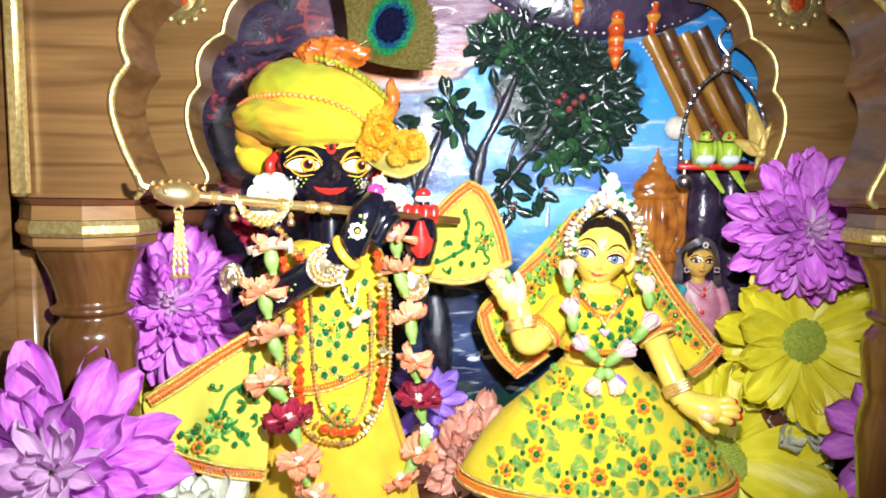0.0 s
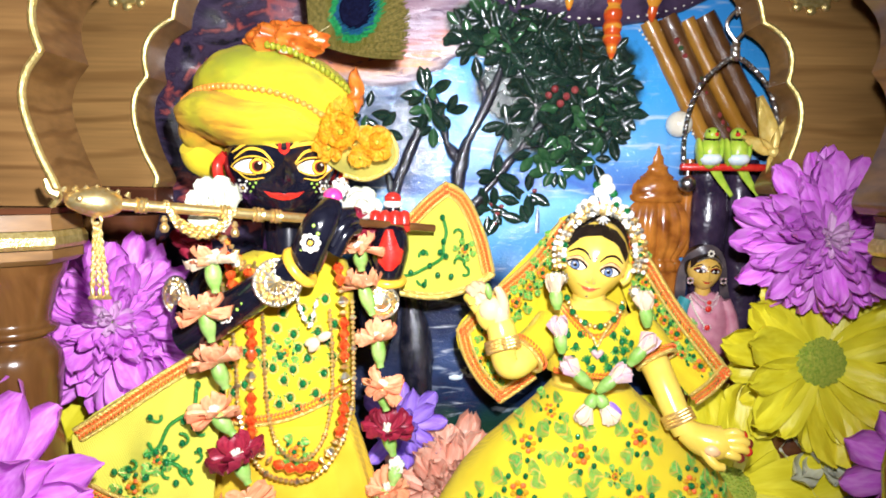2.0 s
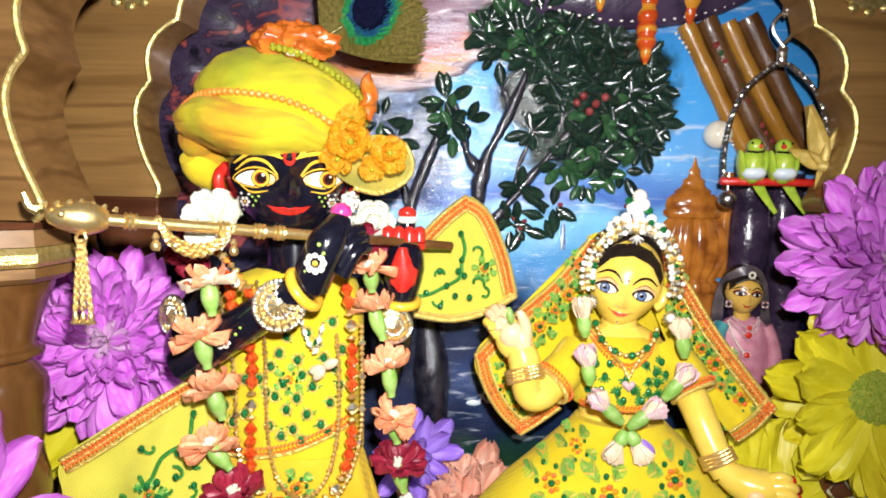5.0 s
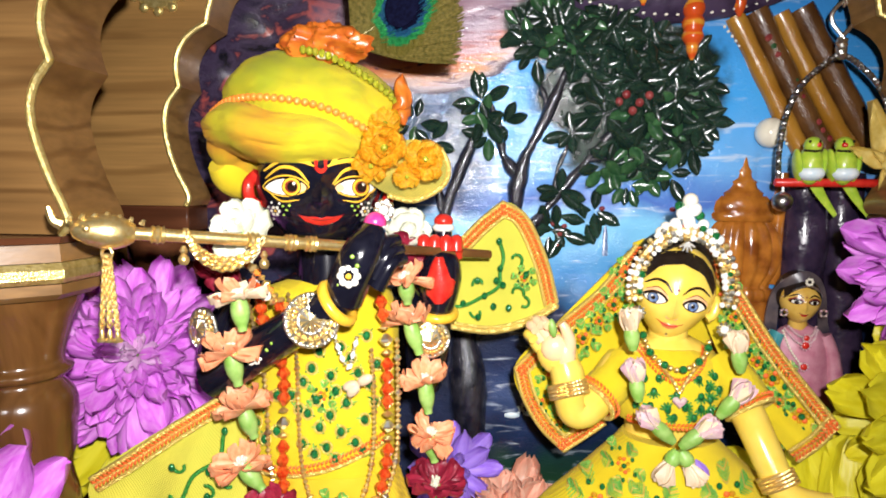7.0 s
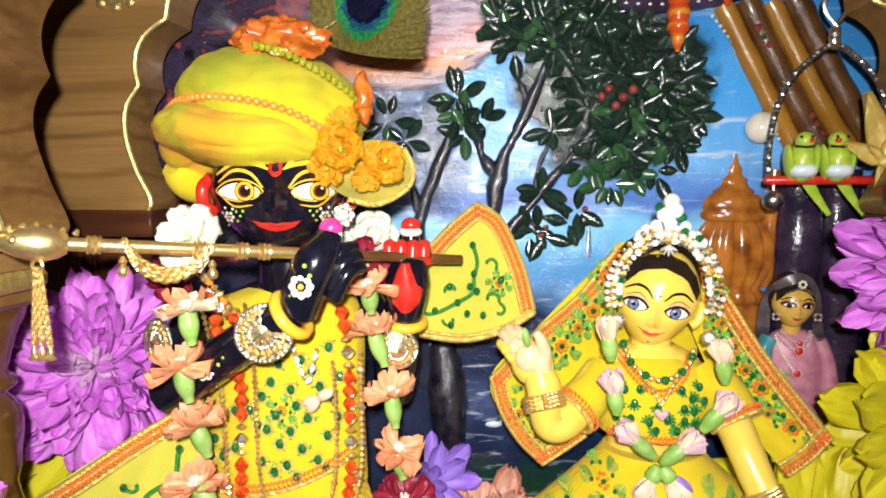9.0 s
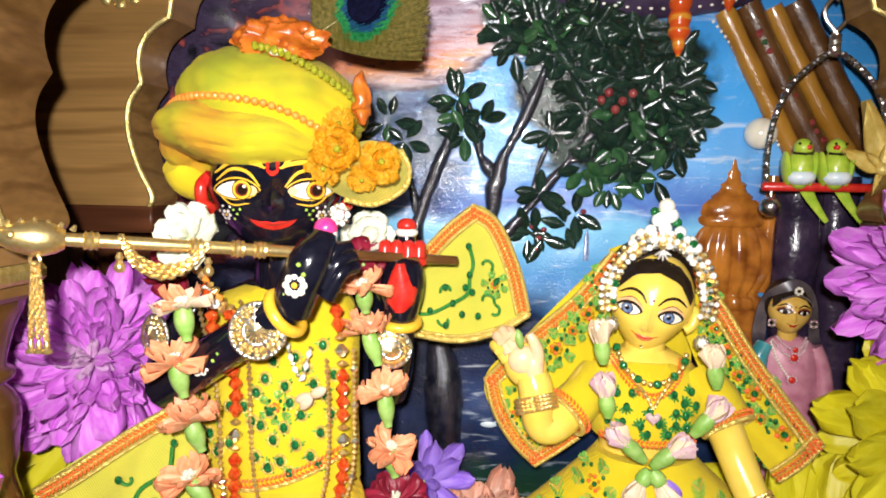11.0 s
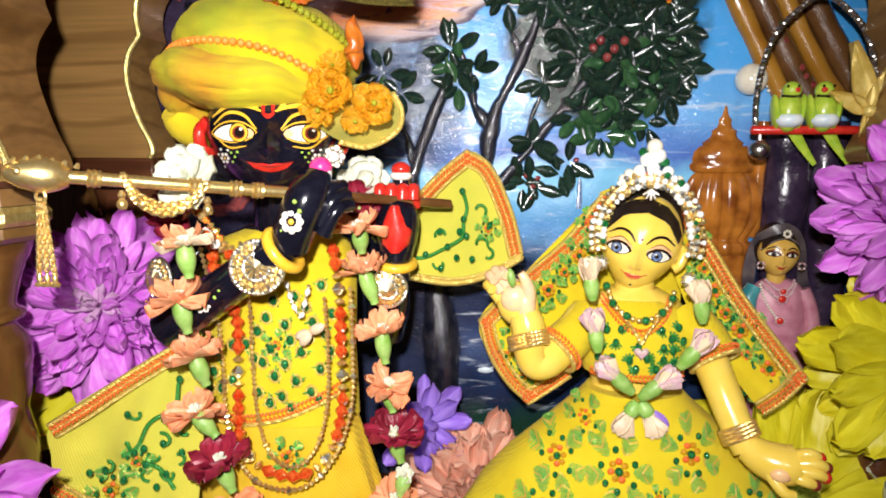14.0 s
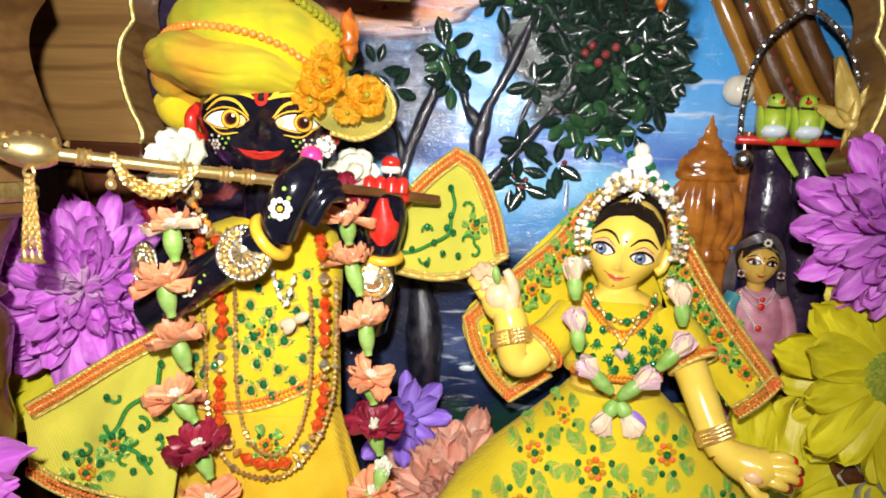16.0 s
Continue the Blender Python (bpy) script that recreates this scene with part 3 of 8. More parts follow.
def aim(normal, spin=0.0):
    """Turn that lays +z along the normal."""
    return Vector(normal).to_track_quat("Z", "Y").to_matrix().to_4x4() @ Matrix.Rotation(spin, 4, "Z")


# ---- camera-side shell of the room ----
CX = 0.019
CXA = 0.0218
g = Geo()
box(g, (-1.6, -2.4, -0.95), (1.6, 0.75, -0.9), "tile_floor", 0)
solo("floor", g, "plain pale tiled room floor below the shrine", "floor", kind="structure")
g = Geo()
box(g, (-1.6, -2.4, 1.5), (1.6, 0.75, 1.55), "plaster", 0)
solo("ceiling", g, "plain pale plaster ceiling of the room", "ceiling", kind="structure")
for nm, lo, hi in (("wall_north", (-1.6, 0.75, -0.9), (1.6, 0.8, 1.5)), ("wall_south", (-1.6, -2.45, -0.9), (1.6, -2.4, 1.5)),
                   ("wall_east", (1.6, -2.4, -0.9), (1.65, 0.75, 1.5)), ("wall_west", (-1.65, -2.4, -0.9), (-1.6, 0.75, 1.5))):
    g = Geo()
    box(g, lo, hi, "plaster", 0)
    solo(nm, g, "plain pale plaster wall of the room", "wall", kind="structure")

# ---- shrine cabinet ----
FLOOR = 0.012
shrine = thing("shrine_cabinet", (CX, 0.3, -0.9), "varnished teak home shrine with scalloped gilded arches and turned pillars", "shrine")
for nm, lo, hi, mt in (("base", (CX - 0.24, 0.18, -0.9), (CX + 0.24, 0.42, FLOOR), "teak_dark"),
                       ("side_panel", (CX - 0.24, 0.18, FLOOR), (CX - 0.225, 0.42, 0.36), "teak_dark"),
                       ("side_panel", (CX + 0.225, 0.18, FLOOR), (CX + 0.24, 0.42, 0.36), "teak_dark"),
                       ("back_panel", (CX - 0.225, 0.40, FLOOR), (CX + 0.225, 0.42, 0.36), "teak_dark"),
                       ("top_panel", (CX - 0.24, 0.18, 0.36), (CX + 0.24, 0.42, 0.375), "teak")):
    part(nm, box(Geo(), lo, hi, mt, 0.001), shrine)


def scallops(feet, cusps, bulge):
    """Half of a many-lobed arch as (half-width, height): an S-shaped foot, then lobes that bow outwards between the cusps."""
    pts = [(q.x, q.y) for q in spline([Vector((x, z, 0)) for x, z in feet], 8)]
    for (x0, z0), (x1, z1) in zip(cusps, cusps[1:]):
        nx, nz = (z1 - z0), -(x1 - x0)
        for i in range(1, 9):
            s = i / 8
            b = bulge * 4 * s * (1 - s)
            pts.append((x0 + (x1 - x0) * s + nx * b, z0 + (z1 - z0) * s + nz * b))
    return pts


def arch_board(name, curve, y0, y1, outer, foot, top, label, cx, mat):
    """A board with the lobed opening cut through it, in two halves that meet at the crown, and its gilded edge."""
    g = Geo()
    for side in (-1, 1):
        n = len(curve)
        zs = [foot + (top - foot) * min(1, i / (n * 0.55)) for i in range(n)]
        xs = [outer if i <= n * 0.55 else outer * (1 - (i - n * 0.55) / (n - 1 - n * 0.55)) for i in range(n)]
        vs, fs = [], []
        for y in (y0, y1):
            for (w, z), ox, oz in zip(curve, xs, zs):
                vs += [(cx + side * w, y, z), (cx + side * ox, y, oz)]
        k = 2 * n
        for i in range(n - 1):
            q = (2 * i, 2 * i + 1, 2 * i + 3, 2 * i + 2)
            fs += [q if side > 0 else q[::-1], tuple(k + s for s in (q[::-1] if side > 0 else q))]
            fs += [(2 * i, 2 * i + 2, k + 2 * i + 2, k + 2 * i), (2 * i + 1, 2 * i + 3, k + 2 * i + 3, k + 2 * i + 1)]
        fs.append((0, 1, k + 1, k))
        g.add(vs, fs, mat)
    board = part(name, g, shrine, label)
    r = Geo()
    for side in (-1, 1):
        tube(r, [(cx + side * w, y0 - 0.0004, z) for w, z in curve], 0.00105, "gold_paint", 8)
    part("gilded_edge", r, board, "gold-painted rounded edge of the arch")
    return board


ARCH_B = scallops([(0.1195, 0.1435), (0.1185, 0.1475), (0.1235, 0.158), (0.1265, 0.170), (0.1255, 0.179), (0.121, 0.1855)],
                  [(0.121, 0.1855), (0.1105, 0.207), (0.090, 0.226), (0.064, 0.242), (0.035, 0.254), (0.0, 0.262)], 0.22)
arch_board("inner_arch", ARCH_B, 0.295, 0.312, 0.222, 0.1435, 0.36, "scalloped teak arch board behind the figures", CX, "teak_lit")
ARCH_A = scallops([(0.1163, 0.1385), (0.1143, 0.1425), (0.1193, 0.154), (0.1228, 0.166), (0.1218, 0.174), (0.1173, 0.1805)],
                  [(0.1173, 0.1805), (0.1098, 0.2035), (0.088, 0.224), (0.062, 0.241), (0.034, 0.252), (0.0, 0.262)], 0.22)
arch_board("outer_arch", ARCH_A, 0.22, 0.243, 0.222, 0.1385, 0.36, "scalloped teak arch board at the front of the shrine", CXA, "teak")

# rails under the arches, gilded strips, capitals and pillars
for side in (-1, 1):
    x = CX + side * 0.1715
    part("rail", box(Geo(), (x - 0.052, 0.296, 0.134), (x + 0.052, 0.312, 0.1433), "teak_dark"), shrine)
    xs = CXA + side * 0.1513
    part("gilded_strip", box(Geo(), (xs - 0.0024, 0.2150, 0.1387), (xs + 0.0024, 0.2199, 0.30), "gold_paint", 0.0012), shrine)
    part("outer_post", box(Geo(), (CXA + side * 0.1708 - 0.015, 0.205, FLOOR), (CXA + side * 0.1708 + 0.015, 0.2198, 0.36), "teak", 0.001), shrine)
    part("lower_post", box(Geo(), (CXA + side * 0.168 - 0.0180, 0.2202, FLOOR), (CXA + side * 0.168 + 0.0180, 0.2300, 0.1215), "teak", 0.001), shrine)
    xb = CX + side * 0.188
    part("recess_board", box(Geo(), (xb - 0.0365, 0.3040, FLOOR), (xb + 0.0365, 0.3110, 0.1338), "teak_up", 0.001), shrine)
    px = CXA + side * 0.1343
    cap = Geo()
    lathe(cap, (px, 0.226, 0), [(0.0198, 0.1365), (0.0206, 0.1382)], "teak_dark", 8, Matrix.Rotation(math.pi / 8, 3, "Z"))
    lathe(cap, (px, 0.226, 0), [(0.0178, 0.1225), (0.0200, 0.124), (0.0200, 0.1265)], "teak", 8, Matrix.Rotation(math.pi / 8, 3, "Z"))
    lathe(cap, (px, 0.226, 0), [(0.0202, 0.1268), (0.0213, 0.128), (0.0213, 0.1302), (0.0202, 0.1318)], "gold_paint", 8, Matrix.Rotation(math.pi / 8, 3, "Z"))
    lathe(cap, (px, 0.226, 0), [(0.0202, 0.132), (0.0198, 0.1363)], "teak", 8, Matrix.Rotation(math.pi / 8, 3, "Z"))
    part("capital", cap, shrine, "eight-sided teak capital with a gilded band", flat=True)
    prof = [(0.019, FLOOR), (0.019, 0.022), (0.013, 0.026), (0.0115, 0.034), (0.0125, 0.05), (0.0135, 0.064), (0.0115, 0.075), (0.0125, 0.08), (0.0130, 0.086),
            (0.0136, 0.0905), (0.0130, 0.0955), (0.0104, 0.0992), (0.0104, 0.1006), (0.0124, 0.1016), (0.0126, 0.1032), (0.0108, 0.1044), (0.0112, 0.108),
            (0.0132, 0.115), (0.0152, 0.1195), (0.0160, 0.1222)]
    pil = Geo()
    lathe(pil, (px, 0.226, 0), [(q.x, q.y) for q in spline([Vector((r, h, 0)) for r, h in prof], 3)], "teak_up", 32)
    part("pillar", pil, shrine, "glossy turned teak pillar")
    pil = Geo()
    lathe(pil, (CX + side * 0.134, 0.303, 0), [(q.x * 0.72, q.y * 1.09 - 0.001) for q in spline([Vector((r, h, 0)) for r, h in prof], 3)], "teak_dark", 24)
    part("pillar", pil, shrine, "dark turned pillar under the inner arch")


# ---- painted relief at the back ----
def back_y(z, x=0.03):
    """The relief board stands almost upright and slightly askew."""
    return 0.3290 - 0.02 * (z - 0.16) + 0.06 * (x - 0.03)


def painting():
    m = bpy.data.materials.new("relief_painting")
    m.use_nodes = True
    nt = m.node_tree
    n, l = nt.nodes, nt.links
    b = n["Principled BSDF"]
    b.inputs["Roughness"].default_value = 0.15
    b.inputs["Specular IOR Level"].default_value = 0.5
    b.inputs["Coat Weight"].default_value, b.inputs["Coat Roughness"].default_value = 0.22, 0.08
    geo, sep = n.new("ShaderNodeNewGeometry"), n.new("ShaderNodeSeparateXYZ")
    l.new(geo.outputs["Position"], sep.inputs[0])

    def noise_of(scale, stretch, detail=6, twist=0.0):
        mp, t = n.new("ShaderNodeMapping"), n.new("ShaderNodeTexNoise")
        mp.inputs["Scale"].default_value = stretch
        t.inputs["Scale"].default_value, t.inputs["Detail"].default_value, t.inputs["Distortion"].default_value = scale, detail, twist
        l.new(geo.outputs["Position"], mp.inputs["Vector"])
        l.new(mp.outputs["Vector"], t.inputs["Vector"])
        return t.outputs["Fac"]

    def ramp(fac, stops):
        r = n.new("ShaderNodeValToRGB")
        e = r.color_ramp.elements
        while len(e) < len(stops):
            e.new(0.5)
        for s, (p, c) in zip(e, stops):
            s.position, s.color = p, rgb(c)
        l.new(fac, r.inputs["Fac"])
        return r.outputs["Color"]

    def span(v, a, z):
        r = n.new("ShaderNodeMapRange")
        r.interpolation_type = "SMOOTHSTEP"
        r.inputs["From Min"].default_value, r.inputs["From Max"].default_value = a, z
        l.new(v, r.inputs["Value"])
        return r.outputs["Result"]

    def maths(op, a, c):
        r = n.new("ShaderNodeMath")
        r.operation = op
        for i, q in enumerate((a, c)):
            if isinstance(q, (int, float)):
                r.inputs[i].default_value = q
            else:
                l.new(q, r.inputs[i])
        return r.outputs[0]

    def mix(f, a, c):
        r = n.new("ShaderNodeMix")
        r.data_type = "RGBA"
        l.new(f, r.inputs["Factor"])
        l.new(a, r.inputs[6])
        l.new(c, r.inputs[7])
        return r.outputs[2]

    wob = maths("MULTIPLY", maths("SUBTRACT", noise_of(60, (1, 1, 1)), 0.5), 0.022)
    z = maths("ADD", sep.outputs["Z"], wob)
    x = maths("ADD", sep.outputs["X"], wob)
    up = span(z, 0.03, 0.23)
    up.node.interpolation_type = "LINEAR"
    base = ramp(up, [(0.0, (0.015, 0.05, 0.02)), (0.06, (0.01, 0.035, 0.03)), (0.09, (0.008, 0.018, 0.05)), (0.20, (0.03, 0.06, 0.17)), (0.27, (0.012, 0.022, 0.07)),
                     (0.36, (0.010, 0.02, 0.06)), (0.43, (0.08, 0.28, 0.60)), (0.53, (0.22, 0.56, 0.82)), (0.58, (0.08, 0.17, 0.52)), (0.66, (0.16, 0.42, 0.80)),
                     (0.78, (0.06, 0.36, 0.80)), (1.0, (0.05, 0.28, 0.70))])
    streak = noise_of(55, (1, 1, 5.5), 8, 0.6)
    base = mix(maths("MULTIPLY", span(streak, 0.56, 0.72), 0.6), base, ramp(streak, [(0, (0.5, 0.6, 0.75)), (1, (0.7, 0.78, 0.85))]))
    # evening cloud whose lower edge swings up to one side
    far = maths("MAXIMUM", maths("ADD", sep.outputs["X"], 0.018), 0.0)
    edge = maths("ADD", 0.1862, maths("MULTIPLY", maths("MULTIPLY", far, far), 11.4))
    small = maths("MULTIPLY", maths("SUBTRACT", noise_of(140, (0.4, 1, 2.2)), 0.5), 0.006)
    over = maths("ADD", maths("SUBTRACT", sep.outputs["Z"], edge), small)
    sky = ramp(span(over, 0.0, 0.04), [(0.0, (0.05, 0.035, 0.07)), (0.02, (0.40, 0.28, 0.26)), (0.07, (0.66, 0.27, 0.09)), (0.2, (0.52, 0.15, 0.07)), (0.42, (0.34, 0.10, 0.10)),
                                          (0.62, (0.18, 0.10, 0.15)), (0.8, (0.34, 0.22, 0.27)), (1.0, (0.20, 0.10, 0.14))])
    # pale cloud bands; part of their paleness is varnish glare put into the colour
    haze_glare = noise_of(36, (0.7, 1, 7), 8, 0.9)
    pale = maths("MULTIPLY", span(haze_glare, 0.45, 0.62), maths("MULTIPLY", span(sep.outputs["X"], -0.040, 0.006), 0.6))
    sky = mix(pale, sky, ramp(haze_glare, [(0.4, (0.36, 0.27, 0.36)), (0.7, (0.62, 0.52, 0.60))]))
    wisp = maths("MULTIPLY", span(noise_of(90, (1, 1, 2.4), 8, 1.2), 0.60, 0.68), 0.8)
    sky = mix(wisp, sky, ramp(haze_glare, [(0.3, (0.04, 0.02, 0.05)), (0.7, (0.12, 0.06, 0.10))]))
    dusk = maths("MULTIPLY", span(over, -0.0006, 0.0006), span(x, 0.045, 0.025))
    grove = maths("MULTIPLY", maths("MULTIPLY", span(x, 0.012, -0.006), span(x, -0.055, -0.038)), span(z, 0.134, 0.150))
    base = mix(maths("MULTIPLY", grove, 0.9), base, ramp(noise_of(120, (1, 1, 1.3), 7, 0.6), [(0.38, (0.008, 0.010, 0.022)), (0.52, (0.035, 0.04, 0.085)), (0.62, (0.10, 0.14, 0.28)), (0.72, (0.16, 0.34, 0.58))]))
    base = mix(dusk, base, sky)
    dx, dz = maths("MULTIPLY", maths("SUBTRACT", x, 0.060), 27.0), maths("MULTIPLY", maths("SUBTRACT", z, 0.187), 30.0)
    crown_mask = span(maths("ADD", maths("MULTIPLY", dx, dx), maths("MULTIPLY", dz, dz)), 1.15, 0.75)
    base = mix(crown_mask, base, ramp(noise_of(200, (1, 1, 1)), [(0.3, (0.004, 0.009, 0.010)), (0.7, (0.016, 0.035, 0.022))]))
    dx, dz = maths("MULTIPLY", maths("SUBTRACT", x, 0.038), 36.0), maths("MULTIPLY", maths("SUBTRACT", z, 0.212), 62.0)
    crown_mask = span(maths("ADD", maths("MULTIPLY", dx, dx), maths("MULTIPLY", dz, dz)), 1.15, 0.75)
    base = mix(crown_mask, base, ramp(noise_of(200, (1, 1, 1)), [(0.3, (0.004, 0.009, 0.010)), (0.7, (0.016, 0.035, 0.022))]))
    left = span(x, -0.03, -0.07)
    base = mix(left, base, ramp(noise_of(75, (1, 1, 1.4), 6, 0.5), [(0.34, (0.008, 0.008, 0.014)), (0.47, (0.05, 0.035, 0.07)), (0.55, (0.03, 0.02, 0.04)), (0.62, (0.34, 0.07, 0.06)), (0.72, (0.05, 0.04, 0.08))]))
    low = maths("MULTIPLY", span(x, 0.012, 0.002), span(z, 0.125, 0.105))
    base = mix(low, base, ramp(noise_of(90, (1, 1, 0.5)), [(0.3, (0.006, 0.008, 0.016)), (0.7, (0.03, 0.04, 0.09))]))
    l.new(base, b.inputs["Base Color"])
    bp = n.new("ShaderNodeBump")
    bp.inputs["Strength"].default_value, bp.inputs["Distance"].default_value = 0.55, 0.0005
    l.new(maths("ADD", noise_of(760, (1, 1, 1.5), 7, 0.6), maths("MULTIPLY", noise_of(70, (1, 1, 3)), 1.5)), bp.inputs["Height"])
    l.new(bp.outputs["Normal"], b.inputs["Normal"])
    return m


M["painting"] = painting()
relief = thing("relief_picture", (CX, 0.33, FLOOR), "glossy hand-painted relief board with trees, lake, dome and evening sky", "relief picture")
g, vs, fs = Geo(), [], []
NX, NZ = 70, 62
for i in range(NZ + 1):
    for j in range(NX + 1):
        x, z = CX - 0.2 + 0.4 * j / NX, FLOOR + 0.001 + 0.30 * i / NZ
        vs.append((x, back_y(z, x) + 0.0016 * noise.noise((x * 55, z * 90, 3)) + 0.0008 * noise.noise((x * 160, z * 240, 7)), z))
w = NX + 1
fs = [(i * w + j, i * w + j + 1, (i + 1) * w + j + 1, (i + 1) * w + j) for i in range(NZ) for j in range(NX)]
k = len(vs)
vs += [(x, y + 0.012, z) for x, y, z in vs]
fs += [tuple(k + q for q in reversed(f)) for f in fs]
rim = list(range(w)) + [i * w + NX for i in range(1, NZ + 1)] + [NZ * w + j for j in range(NX - 1, -1, -1)] + [i * w for i in range(NZ - 1, 0, -1)]
fs += [(b, a, a + k, b + k) for a, b in zip(rim, rim[1:] + rim[:1])]
part("board", g.add(vs, fs, "painting"), relief)


def at(x, z, out=0.0):
    return Vector((x, back_y(z, x) - out, z))


def bough(pts, r0, r1, mat="bark"):
    """A knotty branch in half relief."""
    c = spline([at(x, z, 0.0006) for x, z in pts], 7)
    c = [q + Vector((noise.noise(q * 300) * 0.0006, 0, noise.noise(q * 280) * 0.0004)) for q in c]
    return tube(Geo(), c, lambda s: (r0 + (r1 - r0) * s) * (1 + 0.25 * math.sin(17 * s + r0 * 9000)), mat, 9)


for nm, pts, r0, r1 in (
        ("trunk", [(0.001, 0.040), (0.0, 0.062), (-0.001, 0.082), (-0.004, 0.098), (-0.011, 0.112), (-0.0125, 0.130), (-0.0098, 0.143), (-0.004, 0.159), (0.001, 0.171)], 0.0075, 0.0016),
        ("branch", [(-0.0115, 0.138), (-0.013, 0.150), (-0.018, 0.160), (-0.026, 0.166)], 0.0018, 0.0008),
        ("trunk", [(0.0125, 0.112), (0.0152, 0.126), (0.0165, 0.140), (0.0175, 0.151), (0.0205, 0.163), (0.0245, 0.1715), (0.0312, 0.1855), (0.036, 0.198)], 0.0042, 0.0015),
        ("branch", [(0.0182, 0.154), (0.0135, 0.161), (0.0112, 0.167), (0.0098, 0.176), (0.006, 0.184)], 0.0026, 0.0009),
        ("branch", [(0.0285, 0.180), (0.0265, 0.188), (0.022, 0.195)], 0.0014, 0.0007),
        ("branch", [(0.0205, 0.133), (0.0285, 0.1425), (0.036, 0.152), (0.046, 0.164), (0.054, 0.174), (0.060, 0.184)], 0.0022, 0.0014),
        ("branch", [(0.0315, 0.147), (0.0325, 0.156), (0.036, 0.166), (0.040, 0.176)], 0.0012, 0.0006),
        ("branch", [(0.044, 0.162), (0.054, 0.163), (0.062, 0.160)], 0.0012, 0.0006),
        ("branch", [(-0.0125, 0.128), (-0.019, 0.133), (-0.026, 0.131)], 0.0014, 0.0006)):
    part(nm, bough(pts, r0, r1), relief, "glossy dark painted bark")

# foliage: clusters of pointed leaves that fan out from their twigs
rnd = random.Random(4)
LEAF = [petal_mesh("leaf", ln, wd, "leaf_dark", cup=-0.28, curl=0.05, tip=0.45, n=6, m=4, base=0.12) for ln, wd in ((0.0100, 0.0048), (0.0085, 0.0042), (0.0068, 0.0036))]
LEAF_L = [petal_mesh("leaf", ln, wd, "leaf_light", cup=-0.28, curl=0.05, tip=0.45, n=6, m=4, base=0.12) for ln, wd in ((0.0085, 0.0046), (0.007, 0.0040))]


def leaf_fan(x, z, count, spread, light, lift, start=0.0, arc=6.28):
    for i in range(count):
        a = start + arc * (i + rnd.uniform(-0.3, 0.3)) / count
        r = rnd.uniform(0.1, 1.0) * spread
        p = at(x + r * math.cos(a), z + r * math.sin(a), lift + rnd.uniform(0.0, 0.0016))
        me = rnd.choice(LEAF_L if rnd.random() < light else LEAF)
        m = Matrix.Translation(p) @ Matrix.Rotation(math.pi / 2, 4, "X") @ Matrix.Rotation(a + rnd.uniform(-0.35, 0.35), 4, "Z") @ Matrix.Rotation(rnd.uniform(-0.35, 0.0), 4, "Y")
        placed("leaf", me, relief, m)


for x, z, cnt, spr, li in ((0.050, 0.180, 9, 0.005, 0.1), (0.062, 0.192, 10, 0.006, 0.0), (0.072, 0.200, 9, 0.006, 0.0), (0.056, 0.202, 9, 0.006, 0.0), (0.043, 0.197, 9, 0.006, 0.1),
                           (0.034, 0.206, 9, 0.006, 0.15), (0.024, 0.204, 8, 0.005, 0.2), (0.078, 0.186, 10, 0.006, 0.05), (0.086, 0.178, 10, 0.004, 0.0), (0.083, 0.168, 9, 0.004, 0.0),
                           (0.074, 0.173, 10, 0.006, 0.3), (0.066, 0.178, 10, 0.006, 0.1), (0.066, 0.164, 9, 0.005, 0.3), (0.059, 0.153, 9, 0.004, 0.85), (0.052, 0.160, 8, 0.004, 0.4),
                           (0.074, 0.158, 7, 0.004, 0.3), (0.058, 0.170, 8, 0.004, 0.1), (0.048, 0.190, 8, 0.005, 0.0), (0.084, 0.192, 8, 0.005, 0.0), (0.066, 0.207, 8, 0.005, 0.0),
                           (0.046, 0.209, 8, 0.005, 0.1), (0.018, 0.212, 7, 0.004, 0.2), (0.003, 0.184, 6, 0.002, 0.25), (0.006, 0.171, 6, 0.002, 0.2), (-0.016, 0.168, 5, 0.002, 0.1),
                           (0.055, 0.214, 8, 0.005, 0.1), (0.030, 0.209, 8, 0.005, 0.1), (0.038, 0.203, 7, 0.004, 0.0), (0.021, 0.207, 6, 0.003, 0.2), (0.050, 0.206, 7, 0.005, 0.0), (0.040, 0.219, 8, 0.005, 0.1), (0.028, 0.214, 8, 0.004, 0.3), (0.070, 0.190, 8, 0.006, 0.0), (0.081, 0.200, 7, 0.005, 0.0), (0.066, 0.157, 7, 0.004, 0.8), (0.078, 0.181, 7, 0.004, 0.7), (0.004, 0.178, 6, 0.003, 0.3), (-0.022, 0.176, 5, 0.003, 0.1), (-0.026, 0.130, 5, 0.003, 0.3), (0.034, 0.150, 5, 0.001, 0.0), (0.038, 0.172, 6, 0.002, 0.0), (0.012, 0.176, 4, 0.002, 0.2)):
    leaf_fan(x, z, cnt, spr, li, 0.0012 + 0.0018 * rnd.random())
for x, z in ((0.0575, 0.1865), (0.0625, 0.1835), (0.060, 0.1805), (0.066, 0.1862), (0.0548, 0.1838)):
    part("berry", ball(Geo(), at(x, z, 0.0046), 0.0017, "berry", 10, 7), relief)
for x, z in ((0.087, 0.1862), (0.0895, 0.1865), (0.092, 0.1858), (0.0505, 0.1435), (0.0485, 0.1395), (0.0345, 0.1335), (0.0318, 0.1375), (0.0362, 0.1365), (0.0335, 0.129), (0.0775, 0.1435)):
    part("blossom", ball(Geo(), at(x, z, 0.0008), (0.0012, 0.0009, 0.0010), "berry", 8, 5), relief)
